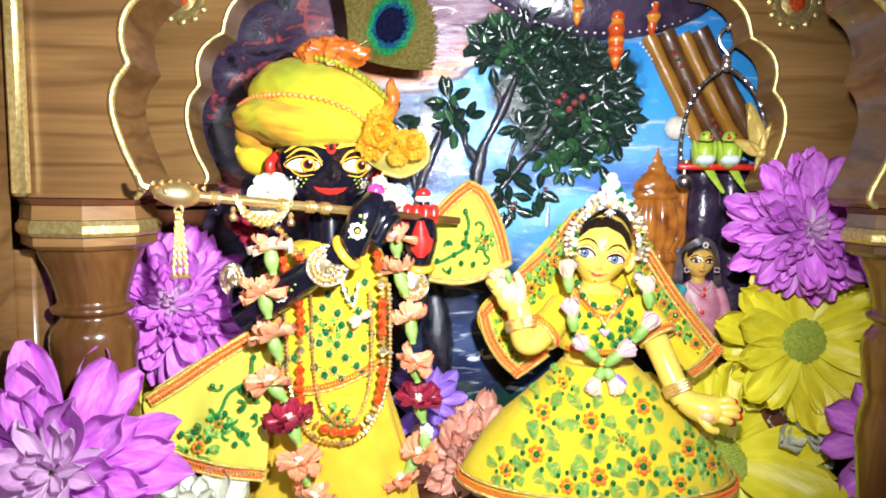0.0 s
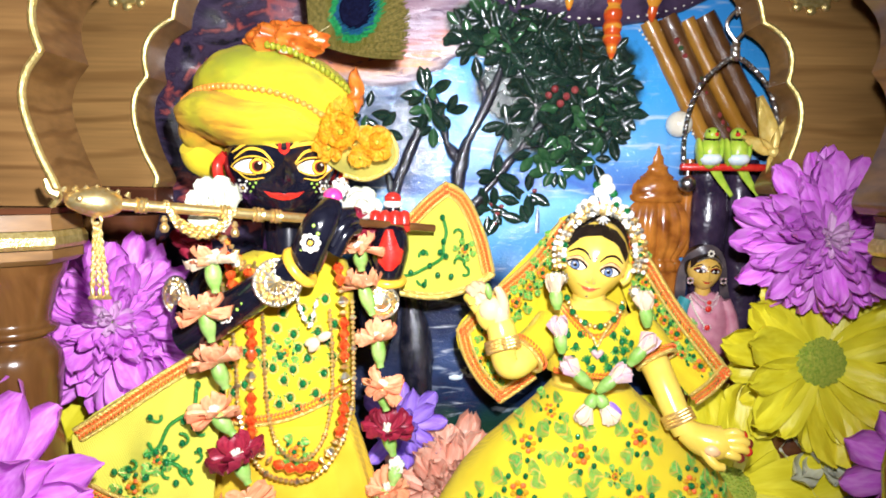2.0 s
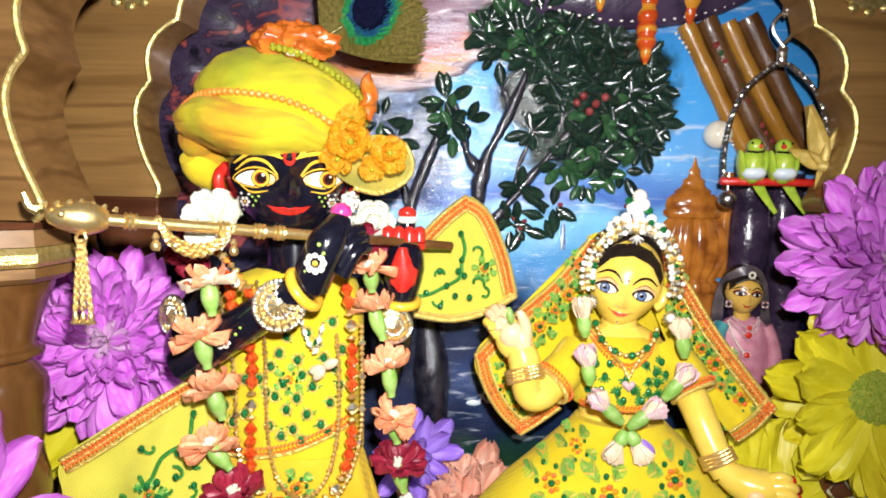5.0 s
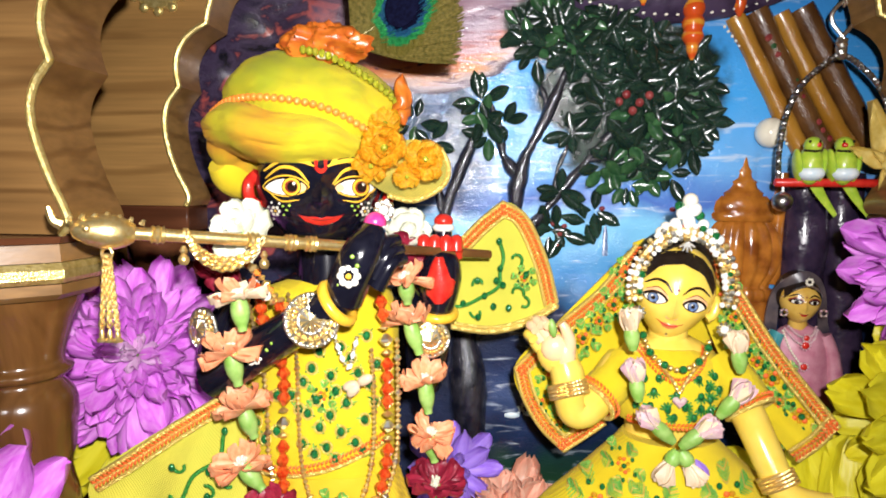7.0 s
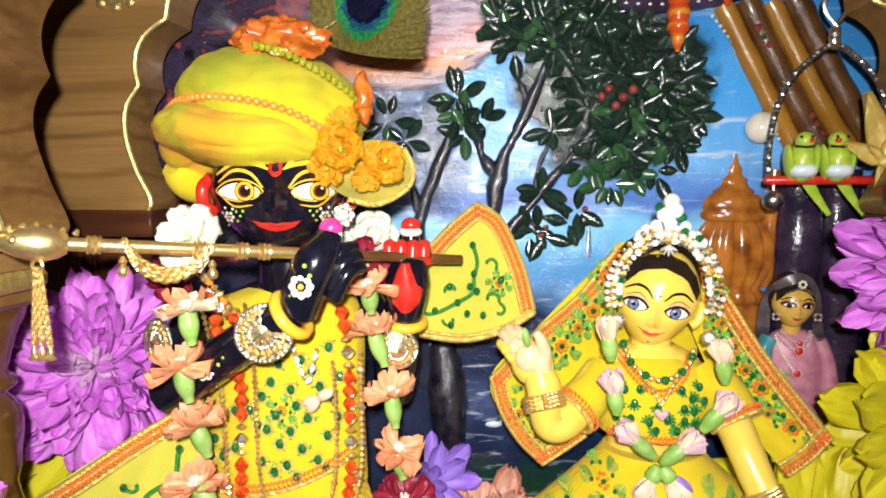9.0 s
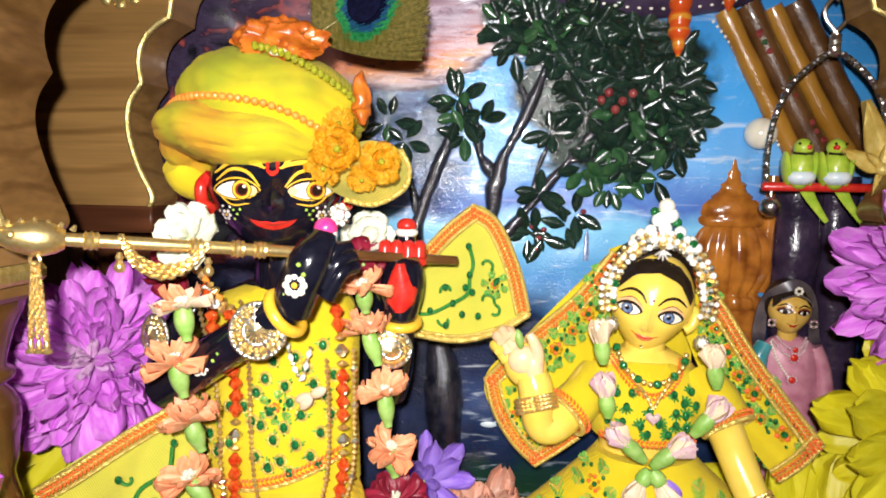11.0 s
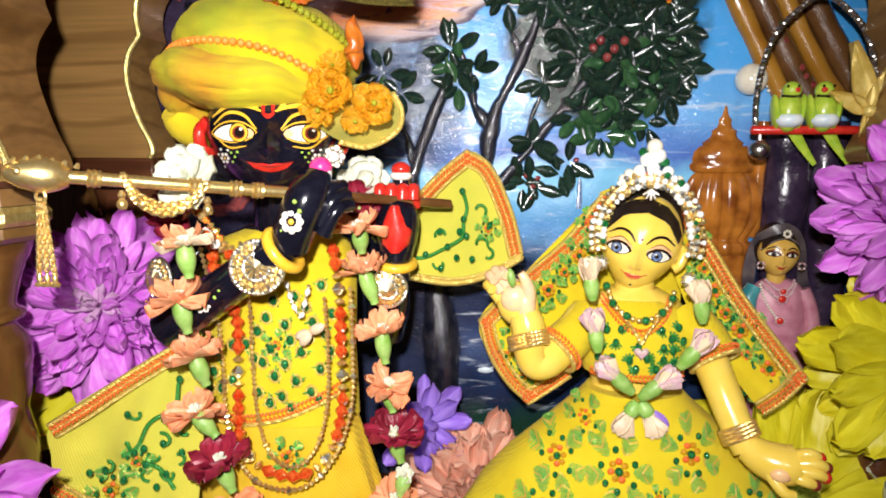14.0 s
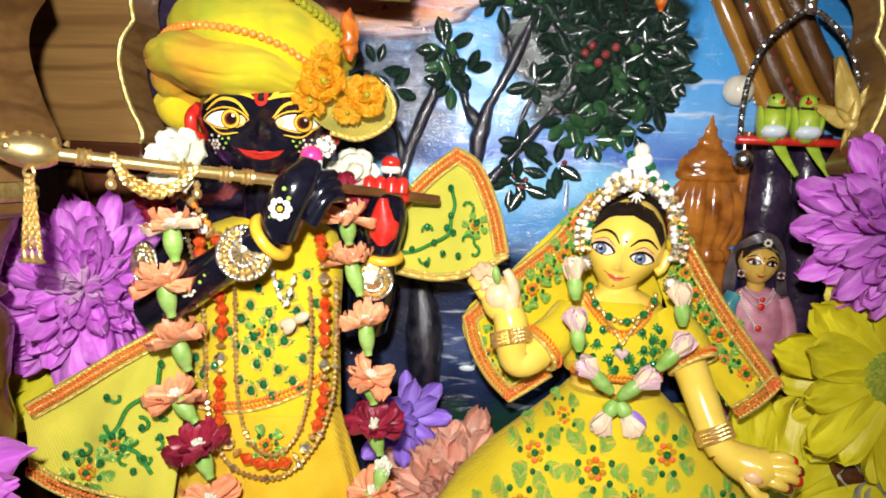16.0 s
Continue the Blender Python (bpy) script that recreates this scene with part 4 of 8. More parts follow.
for x, z in ((0.0325, 0.135), (0.0355, 0.133), (0.0300, 0.1345), (0.0475, 0.1425), (0.0445, 0.138)):
    leaf_fan(x, z, 4, 0.0018, 0.0, 0.0004)

# hanging cliff with its beaded lower edge
g = Geo()
ball(g, (0.074, back_y(0.25, 0.074), 0.2515), (0.066, 0.010, 0.0385), "cliff", 40, 16)
part("cliff", g, relief, "mauve painted overhanging rock")
for i in range(36):
    a = math.radians(205 + 128 * i / 35)
    p = Vector((0.074 + 0.0655 * math.cos(a), 0, 0.2525 + 0.0372 * math.sin(a)))
    part("dot", ball(Geo(), at(p.x, p.z, 0.0052), (0.0007, 0.0005, 0.0005), "paint_white", 6, 4), relief)

# slanting painted beams, dark trunk and reddish post
for nm, pts, r, mt in (("beam", [(0.097, 0.216), (0.108, 0.196), (0.119, 0.176), (0.130, 0.158)], 0.0036, "beam"),
                       ("beam", [(0.105, 0.218), (0.116, 0.197), (0.127, 0.177), (0.138, 0.160)], 0.0042, "beam_brown"),
                       ("beam", [(0.1135, 0.217), (0.1245, 0.197), (0.1355, 0.178), (0.146, 0.163)], 0.0034, "beam"),
                       ("beam", [(0.121, 0.219), (0.132, 0.200), (0.143, 0.181), (0.152, 0.167)], 0.0046, "beam_brown"),
                       ("trunk", [(0.1265, 0.155), (0.128, 0.138), (0.1275, 0.118), (0.129, 0.095), (0.130, 0.05)], 0.0085, "trunk_purple"),
                       ("trunk", [(0.141, 0.158), (0.1415, 0.138), (0.143, 0.118), (0.145, 0.08)], 0.0075, "trunk_purple"),
                       ("post", [(0.1185, 0.158), (0.1178, 0.138), (0.1175, 0.115)], 0.0024, "dome")):
    part(nm, tube(Geo(), spline([at(x, z, 0.0005) for x, z in pts], 6), lambda s, r=r: r * (1 + 0.05 * math.sin(23 * s)), mt, 12), relief)
for i in range(26):
    s = i / 25
    part("dot", ball(Geo(), at(0.0935 + 0.025 * s + 0.004 * math.sin(3 * s), 0.212 - 0.043 * s, 0.001), 0.0006, "paint_white", 6, 4), relief)
for i in range(16):
    s = i / 15
    part("blossom", ball(Geo(), at(0.109 + 0.03 * s + rnd.uniform(-0.001, 0.001), 0.2075 - 0.046 * s, 0.0036), rnd.uniform(0.0009, 0.0016), "leaf_light" if i % 4 == 1 else "berry", 7, 5), relief)

# ribbed dome with tiers and a spire
prof = [(0.0120, 0.108), (0.0138, 0.1100), (0.0130, 0.1125), (0.0108, 0.1140), (0.0140, 0.119), (0.0158, 0.1255), (0.0152, 0.132), (0.0125, 0.1375), (0.0098, 0.1395)]
g = Geo()
loft(g, [(0.1045, back_y(z, 0.1045) + 0.001, z, r, r * 0.42) for r, z in [(q.x, q.y) for q in spline([Vector((r, z, 0)) for r, z in prof], 4)]], "dome", 72, lambda s, a: 0.26 * abs(math.sin(8 * a)) ** 0.6 - 0.18)
dome = part("dome", g, relief, "amber painted ribbed temple dome")
g = Geo()
loft(g, [(0.1045, back_y(z, 0.1045), z, r, r * 0.45) for r, z in ((0.0100, 0.1392), (0.0112, 0.1402), (0.0112, 0.1418), (0.0100, 0.143), (0.0104, 0.1438), (0.0098, 0.1468), (0.0078, 0.149))], "dome", 60, lambda s, a: 0.07 * abs(math.sin(14 * a)))
part("tier", g, dome)
g = Geo()
lathe(g, (0.1043, back_y(0.155, 0.1043), 0), [(0.0072, 0.149), (0.0076, 0.1502), (0.0052, 0.152), (0.0046, 0.1535), (0.0050, 0.1545), (0.003, 0.1558), (0.0026, 0.1575), (0.0028, 0.1585), (0.0016, 0.1602), (0.0011, 0.163), (0.0003, 0.1655)], "dome", 18, squash=0.5)
part("spire", g, dome)
part("drum", box(Geo(), (0.0945, back_y(0.1, 0.105) - 0.004, 0.085), (0.1150, back_y(0.1, 0.105) + 0.004, 0.109), "dome", 0.001), relief)
# swans on the lake, far white tower
for x, z, s in ((0.0172, 0.0595, 1), (0.0245, 0.0605, -1)):
    g = Geo()
    ball(g, at(x, z, 0.0003), (0.0034, 0.0008, 0.0014), "parrot_white", 10, 6)
    tube(g, spline([at(x + s * 0.0024, z + 0.0005, 0.0006), at(x + s * 0.0034, z + 0.0022, 0.0006), at(x + s * 0.0024, z + 0.0036, 0.0006), at(x + s * 0.0036, z + 0.0036, 0.0006)], 4), (0.0006, 0.0003), "parrot_white", 6)
    part("painted_swan", g, relief, "small pale painted swan")
part("tower", lathe(Geo(), at(0.0522, 0.125), [(0.0022, 0.0), (0.002, 0.004), (0.0012, 0.006), (0.0009, 0.009), (0.0002, 0.013)], "paint_blue", 10, squash=0.4), relief)
# hanging painted tassels
for x, z0, z1, r in ((0.0808, 0.199, 0.226, 0.0039), (0.0972, 0.2145, 0.243, 0.0041), (0.0622, 0.2185, 0.245, 0.0036)):
    p = []
    for i in range(25):
        s = i / 24
        p.append((r * (0.18 + 0.82 * min(1, 3.2 * s)) * (0.80 + 0.26 * abs(math.sin(5.1 * math.pi * s))), (z1 - z0) * s))
    part("tassel", lathe(Geo(), (x, back_y(z0, x) - 0.0052, z0), p, "tassel_paint", 16), relief, "red and gold painted hanging tassel")

solo("pearl", ball(Geo(), (0.1118, back_y(0.173, 0.1118) - 0.0035, 0.1728), 0.0056, "pearl", 24, 16), "large cream pearl bead fixed on the relief", "bead", (0.1118, 0.326, 0.1728))

# ---- figures ----
class Face:
    """A head with a worked front; a, b: right and up on the face in metres."""

    def __init__(self, c, r, yaw, roll, bumps, taper=0.2):
        self.c, self.r, self.bumps, self.taper = Vector(c), r, bumps, taper
        self.t = Matrix.Rotation(radians(yaw), 3, "Z") @ Matrix.Rotation(radians(roll), 3, "Y")

    def slim(self, b):
        return 1 - self.taper * max(0.0, -b / self.r[2]) ** 1.4

    def out(self, a, b):
        d = self.r[1] * math.sqrt(max(0.02, 1 - (a / self.r[0] / self.slim(b)) ** 2 - (b / self.r[2]) ** 2))
        return d + sum(h * math.exp(-((abs(a) - x if x else a) / sa) ** 2 - ((b - z) / sb) ** 2) for x, z, h, sa, sb in self.bumps)

    def p(self, a, b, lift=0.0):
        return self.c + self.t @ Vector((a, -self.out(a, b) - lift, b))

    def head(self, g, mat):
        vs, fs, seg, rings = [], [], 48, 34
        for i in range(rings + 1):
            e = math.pi * i / rings
            for k in range(seg):
                f = 2 * math.pi * k / seg
                a, d, b = self.r[0] * math.sin(e) * math.cos(f), self.r[1] * math.sin(e) * math.sin(f), self.r[2] * math.cos(e)
                a *= self.slim(b)
                if d > 0.25 * self.r[1]:
                    d += (self.out(a, b) - self.r[1] * math.sqrt(max(0.02, 1 - (a / self.r[0] / self.slim(b)) ** 2 - (b / self.r[2]) ** 2))) * min(1, (d / self.r[1] - 0.25) * 4)
                vs.append(self.c + self.t @ Vector((a, -d, b)))
        for i in range(rings):
            for k in range(seg):
                fs.append((i * seg + k, i * seg + (k + 1) % seg, (i + 1) * seg + (k + 1) % seg, (i + 1) * seg + k))
        g.add(vs, fs, mat)

    def patch(self, g, outline, mat, lift):
        """A painted area that follows the face."""
        n = len(outline)
        ca, cb = sum(q[0] for q in outline) / n, sum(q[1] for q in outline) / n
        vs, fs = [self.p(ca, cb, lift)], []
        for s in (0.34, 0.67, 1.0):
            vs += [self.p(ca + (a - ca) * s, cb + (b - cb) * s, lift) for a, b in outline]
        for k in range(n):
            j = (k + 1) % n
            fs.append((0, 1 + k, 1 + j))
            for r in range(2):
                fs.append((1 + r * n + k, 1 + (r + 1) * n + k, 1 + (r + 1) * n + j, 1 + r * n + j))
        g.add(vs, fs, mat)

    def line(self, g, pts, width, mat, lift=0.00025):
        """A painted brush line, thin at both ends."""
        c = spline([Vector((a, b, 0)) for a, b in pts], 6)
        vs, fs, n = [], [], len(c)
        for i, q in enumerate(c):
            t = (c[min(i + 1, n - 1)] - c[max(i - 1, 0)]).normalized()
            w = width / 2 * (0.25 + 0.75 * math.sin(math.pi * (0.06 + 0.88 * i / (n - 1))))
            for s in (-1, 0, 1):
                vs.append(self.p(q.x - t.y * w * s, q.y + t.x * w * s, lift))
        for i in range(n - 1):
            for s in (0, 1):
                fs.append((3 * i + s, 3 * i + s + 1, 3 * i + s + 4, 3 * i + s + 3))
        g.add(vs, fs, mat)


def almond(a, b, w, h, side, n=26, droop=0.0):
    """An eye's outline, drawn out to its outer corner."""
    out = []
    for i in range(n):
        f = 2 * math.pi * i / n
        x, y = math.cos(f), math.sin(f)
        y = y * abs(y) ** 0.5
        out.append((a + side * w * x, b + h * y * (1 if y > 0 else 0.8) - droop * x))
    return out


def disc(a, b, r, n=18, q=1.0):
    return [(a + r * math.cos(6.2832 * i / n), b + r * q * math.sin(6.2832 * i / n)) for i in range(n)]


def limb(g, pts, r, mat, seg=14):
    tube(g, spline(pts, 7), r, mat, seg)


U = 0.001
# the dark flute player
FK = Face((-0.0425, 0.2640, 0.1515), (0.0190, 0.0182, 0.0195), 17, 0,
          [(0, -4 * U, 4.2 * U, 2.0 * U, 3.2 * U), (0, -1 * U, 2.0 * U, 1.6 * U, 5 * U), (0, -9.8 * U, 1.3 * U, 5 * U, 1.6 * U), (0, -14.5 * U, 1.6 * U, 4 * U, 2.5 * U), (9 * U, -7 * U, 1.0 * U, 4 * U, 4 * U)])
g = Geo()
FK.head(g, "black_skin")
for s in (-1, 1):
    e = 9.6 * U * s
    FK.patch(g, almond(e, -0.8 * U, 6.6 * U, 3.4 * U, s), "paint_yellow", 0.00012)
    FK.patch(g, almond(e, -0.8 * U, 6.2 * U, 2.95 * U, s), "paint_black", 0.0002)
    FK.patch(g, almond(e, -1.0 * U, 5.7 * U, 2.45 * U, s), "paint_white", 0.00028)
    FK.patch(g, almond(e - s * 4.4 * U, -1.0 * U, 1.3 * U, 1.3 * U, s), "paint_blush", 0.00034)
    ir = e + 1.6 * U
    FK.patch(g, disc(ir, -0.7 * U, 2.7 * U), "paint_black", 0.0004)
    FK.patch(g, disc(ir, -0.7 * U, 2.45 * U), "paint_yellow", 0.00046)
    FK.patch(g, disc(ir, -0.7 * U, 1.75 * U), "paint_maroon", 0.00052)
    FK.patch(g, disc(ir + 0.2 * U, -0.7 * U, 1.35 * U), "paint_black", 0.00058)
    FK.patch(g, disc(ir + 0.7 * U, 0.2 * U, 0.45 * U, 10), "paint_white", 0.00064)
    FK.line(g, [(s * 3.2 * U, 0.2 * U), (s * 6.5 * U, 3.9 * U), (s * 11 * U, 4.6 * U), (s * 15.2 * U, 1.6 * U)], 0.9 * U, "paint_yellow")
    FK.line(g, [(s * 1.8 * U, 5.0 * U), (s * 5.5 * U, 6.4 * U), (s * 10.5 * U, 6.7 * U), (s * 15.8 * U, 3.6 * U)], 1.25 * U, "paint_yellow")
    FK.line(g, [(s * 2.4 * U, 5.2 * U), (s * 4.8 * U, 7.9 * U), (s * 8 * U, 10.4 * U)], 1.15 * U, "paint_yellow")
    FK.line(g, [(s * 15.5 * U, -1 * U), (s * 11 * U, -4.6 * U), (s * 6 * U, -4.3 * U)], 0.5 * U, "paint_yellow")
    FK.line(g, [(s * 1.2 * U, 4.4 * U), (s * 1.35 * U, 8 * U), (s * 1.3 * U, 11.5 * U)], 1.2 * U, "paint_red")
    for i in range(6):
        FK.patch(g, disc(s * 12.6 * U + 1.1 * U * math.cos(i * 1.047), -7.6 * U + 1.1 * U * math.sin(i * 1.047), 0.5 * U, 8), "paint_white", 0.0003)
    FK.patch(g, disc(s * 12.6 * U, -7.6 * U, 0.4 * U, 8), "paint_yellow", 0.0004)
    for a, b in ((10.4, -6.1), (9.4, -7.2), (10.2, -8.6), (11.4, -5.4), (8.6, -5.9), (13.6, -5.2), (13.2, -10), (14.6, -6.6)):
        FK.patch(g, disc(s * a * U, b * U, 0.38 * U, 7), "paint_lime" if a < 11 else "paint_white", 0.0003)
    for a, b in ((5, 10), (6.2, 8.6), (3.4, 9.8), (4.4, 11.6), (7.5, 11.2)):
        FK.patch(g, disc(s * a * U, b * U, 0.33 * U, 7), "paint_white", 0.0003)
    # ears
    tube(g, spline([FK.c + FK.t @ Vector((s * 17.8 * U, -0.004, 3 * U)), FK.c + FK.t @ Vector((s * 20.5 * U, -0.003, 0)), FK.c + FK.t @ Vector((s * 20 * U, -0.004, -4.5 * U)), FK.c + FK.t @ Vector((s * 17.5 * U, -0.006, -6.5 * U))], 5), 0.0018, "paint_red", 10)
FK.line(g, [(-1.6 * U, 4.6 * U), (0, 3.6 * U), (1.6 * U, 4.6 * U)], 1.3 * U, "paint_red")
FK.patch(g, [(-6.3 * U, -8.4 * U), (-4 * U, -9.0 * U), (-1.4 * U, -8.9 * U), (0, -9.3 * U), (1.4 * U, -8.9 * U), (4 * U, -9.0 * U), (6.3 * U, -8.4 * U), (4.4 * U, -10.2 * U), (2 * U, -11.1 * U), (0, -11.4 * U), (-2 * U, -11.1 * U), (-4.4 * U, -10.2 * U)], "paint_red", 0.0003)
FK.line(g, [(-6 * U, -8.6 * U), (-2 * U, -9.7 * U), (0, -9.9 * U), (2 * U, -9.7 * U), (6 * U, -8.6 * U)], 0.35 * U, "paint_maroon", 0.0004)
# neck, trunk and legs
tube(g, [(-0.042, 0.268, 0.142), (-0.0415, 0.268, 0.120)], (0.0082, 0.0095), "black_skin", 18)
loft(g, [(-0.0435, 0.270, z, rx, ry) for z, rx, ry in ((0.02, 0.017, 0.011), (0.06, 0.0175, 0.0115), (0.075, 0.0165, 0.0115), (0.09, 0.018, 0.012), (0.112, 0.0215, 0.012), (0.119, 0.02, 0.011), (0.1235, 0.010, 0.008))], "black_skin", 24)
tube(g, [(-0.05, 0.271, 0.03), (-0.05, 0.271, FLOOR + 0.003)], 0.007, "black_skin", 14)
tube(g, [(-0.037, 0.271, 0.03), (-0.037, 0.271, FLOOR + 0.003)], 0.007, "black_skin", 14)
ball(g, (-0.052, 0.263, FLOOR + 0.0035), (0.006, 0.012, 0.0035), "black_skin", 14, 8)
ball(g, (-0.035, 0.263, FLOOR + 0.0035), (0.006, 0.012, 0.0035), "black_skin", 14, 8)
# his right arm, bent across to the mouth
limb(g, [(-0.0640, 0.268, 0.118), (-0.071, 0.263, 0.110), (-0.0715, 0.254, 0.100), (-0.066, 0.246, 0.0965)], (0.0062, 0.0058), "black_skin")
limb(g, [(-0.069, 0.248, 0.0955), (-0.060, 0.2445, 0.1015), (-0.048, 0.2405, 0.1095), (-0.036, 0.2375, 0.1175), (-0.0285, 0.2365, 0.1225)], (0.0066, 0.0047), "black_skin")
limb(g, [(-0.0285, 0.2365, 0.1215), (-0.0262, 0.2355, 0.1275), (-0.0235, 0.2355, 0.1335), (-0.0215, 0.2375, 0.1375), (-0.0208, 0.2395, 0.1405)], lambda s: 0.0052 + 0.0012 * math.sin(math.pi * s) - 0.0022 * s, "black_skin")
for dx, dz in ((0.0035, -0.0015), (0.0055, -0.004), (0.007, -0.0065)):
    limb(g, [(-0.0225 + dx * 0.4, 0.237, 0.131 + dz), (-0.0195 + dx * 0.5, 0.2378, 0.1375 + dz), (-0.0168 + dx * 0.5, 0.2415, 0.1385 + dz)], (0.0022, 0.0017), "black_skin", 10)
ball(g, (-0.0207, 0.2392, 0.1403), (0.0031, 0.0030, 0.0031), "paint_white", 14, 9)
ball(g, (-0.0205, 0.2390, 0.1418), (0.0030, 0.0030, 0.0027), "paint_pink", 14, 9)
for i in range(8):
    a = i * 0.7854
    ball(g, (-0.0255 + 0.0021 * math.cos(a), 0.2303, 0.1285 + 0.0021 * math.sin(a)), (0.00105, 0.0005, 0.00105), "paint_white", 8, 5)
ball(g, (-0.0255, 0.2299, 0.1285), (0.0008, 0.0005, 0.0008), "paint_yellow", 8, 5)
for i in range(7):
    a = i * 0.8976
    ball(g, (-0.0535 + 0.0019 * math.cos(a), 0.2366, 0.1048 + 0.0014 * math.sin(a)), (0.0009, 0.0005, 0.0007), "paint_white", 8, 5)
ball(g, (-0.0535, 0.2361, 0.1048), (0.0007, 0.0005, 0.0006), "paint_yellow", 8, 5)
for x, z in ((-0.0505, 0.1083), (-0.0490, 0.1075), (-0.0570, 0.1040), (-0.0585, 0.1028), (-0.0475, 0.1095), (-0.0245, 0.1335), (-0.0232, 0.1312), (-0.0282, 0.1262)):
    ball(g, (x, 0.2365 + (x + 0.0535) * -0.22, z), (0.0006, 0.0006, 0.0006), "paint_lime", 7, 5)
# his left arm, lowered at the elbow and raised to the flute
limb(g, [(-0.020, 0.272, 0.118), (-0.0135, 0.276, 0.106), (-0.0125, 0.277, 0.094), (-0.0118, 0.275, 0.088)], (0.0062, 0.0056), "black_skin")
limb(g, [(-0.0120, 0.276, 0.0885), (-0.0092, 0.273, 0.097), (-0.0078, 0.270, 0.106), (-0.0070, 0.2685, 0.113)], (0.0060, 0.0046), "black_skin")
limb(g, [(-0.0070, 0.2685, 0.112), (-0.0066, 0.2675, 0.119), (-0.0060, 0.2675, 0.1255), (-0.0058, 0.269, 0.130)], lambda s: 0.0044 + 0.0022 * math.sin(math.pi * s * 0.9), "black_skin")
loft(g, [(-0.0060, 0.2635, z, rx, 0.0028) for z, rx in ((0.1165, 0.0016), (0.119, 0.0042), (0.123, 0.0050), (0.127, 0.0032), (0.1305, 0.0012))], "paint_red", 18)
for i, dx in enumerate((-0.0052, -0.0018, 0.0016, 0.0048)):
    limb(g, [(-0.006 + dx, 0.2705, 0.130), (-0.0060 + dx, 0.2670, 0.1352), (-0.0060 + dx, 0.2660, 0.1318)], 0.0019, "paint_red", 10)
limb(g, [(-0.0055, 0.270, 0.131), (-0.0055, 0.2705, 0.1385)], (0.0030, 0.0026), "black_skin", 12)
ball(g, (-0.0055, 0.2700, 0.1388), (0.0034, 0.0030, 0.0017), "paint_white", 14, 8)
ball(g, (-0.0055, 0.2700, 0.1408), (0.0030, 0.0028, 0.0022), "paint_red", 14, 8)
solo("flute_player_statue", g, "glossy black painted deity statue playing a flute", "statue", (-0.0435, 0.27, FLOOR))

# the golden standing figure
FR = Face((0.0680, 0.2862, 0.1183), (0.0127, 0.0118, 0.0157), -9, 11,
          [(0, -6.0 * U, 2.7 * U, 1.25 * U, 1.5 * U), (0, -2.6 * U, 1.5 * U, 1.0 * U, 3.4 * U), (0, -9.6 * U, 1.0 * U, 2.6 * U, 1.1 * U), (0, -12.2 * U, 1.3 * U, 2.6 * U, 1.5 * U), (6 * U, -5.5 * U, 0.9 * U, 3 * U, 3 * U), (5.9 * U, -2 * U, -0.5 * U, 2.6 * U, 1.6 * U)], 0.36)
g = Geo()
FR.head(g, "yellow_skin")
for s in (-1, 1):
    e = 6.0 * U * s
    FR.patch(g, almond(e, -1.1 * U, 4.0 * U, 2.6 * U, s), "paint_blush", 0.00010)
    FR.patch(g, almond(e, -1.85 * U, 3.9 * U, 2.35 * U, s), "paint_black", 0.00016)
    FR.patch(g, almond(e, -2.10 * U, 3.2 * U, 1.75 * U, s), "paint_white", 0.00024)
    ir = e - 0.6 * U
    FR.patch(g, disc(ir, -1.95 * U, 1.72 * U), "paint_black", 0.00032)
    FR.patch(g, disc(ir, -1.95 * U, 1.45 * U), "paint_blue", 0.00038)
    FR.patch(g, disc(ir, -1.95 * U, 0.65 * U), "paint_black", 0.00044)
    FR.patch(g, disc(ir - 0.4 * U, -1.4 * U, 0.3 * U, 9), "paint_white", 0.0005)
    FR.line(g, [(s * 1.6 * U, 1.0 * U), (s * 3.8 * U, 3.4 * U), (s * 6.8 * U, 3.9 * U), (s * 9.9 * U, 1.9 * U)], 0.85 * U, "paint_black")
    FR.line(g, [(s * 2.6 * U, -0.1 * U), (s * 5.8 * U, 1.7 * U), (s * 9.2 * U, 0.2 * U)], 0.3 * U, "paint_maroon")
    FR.line(g, [(s * 0.5 * U, -6.9 * U), (s * 1.2 * U, -7.1 * U), (s * 1.8 * U, -6.5 * U)], 0.4 * U, "paint_blush")
    tube(g, spline([FR.c + FR.t @ Vector((s * 11.4 * U, -0.0015, 1 * U)), FR.c + FR.t @ Vector((s * 13.4 * U, -0.001, 0.0)), FR.c + FR.t @ Vector((s * 13.2 * U, -0.0015, -4.0 * U)), FR.c + FR.t @ Vector((s * 11.4 * U, -0.002, -6.0 * U))], 4), 0.0015, "yellow_skin", 9)
FR.patch(g, [(-2.9 * U, -9.0 * U), (-1.2 * U, -8.7 * U), (0, -9.0 * U), (1.2 * U, -8.7 * U), (2.9 * U, -9.0 * U), (1.8 * U, -10.2 * U), (0, -10.7 * U), (-1.8 * U, -10.2 * U)], "paint_lip", 0.0002)
FR.line(g, [(-4.1 * U, -8.3 * U), (-1.8 * U, -9.3 * U), (0, -9.5 * U), (1.8 * U, -9.3 * U), (4.1 * U, -8.3 * U)], 0.42 * U, "paint_red", 0.0003)
FR.patch(g, disc(0, 2.2 * U, 0.5 * U, 10), "paint_maroon", 0.0003)
FR.patch(g, disc(0, -12.6 * U, 0.4 * U, 9), "paint_black", 0.0003)
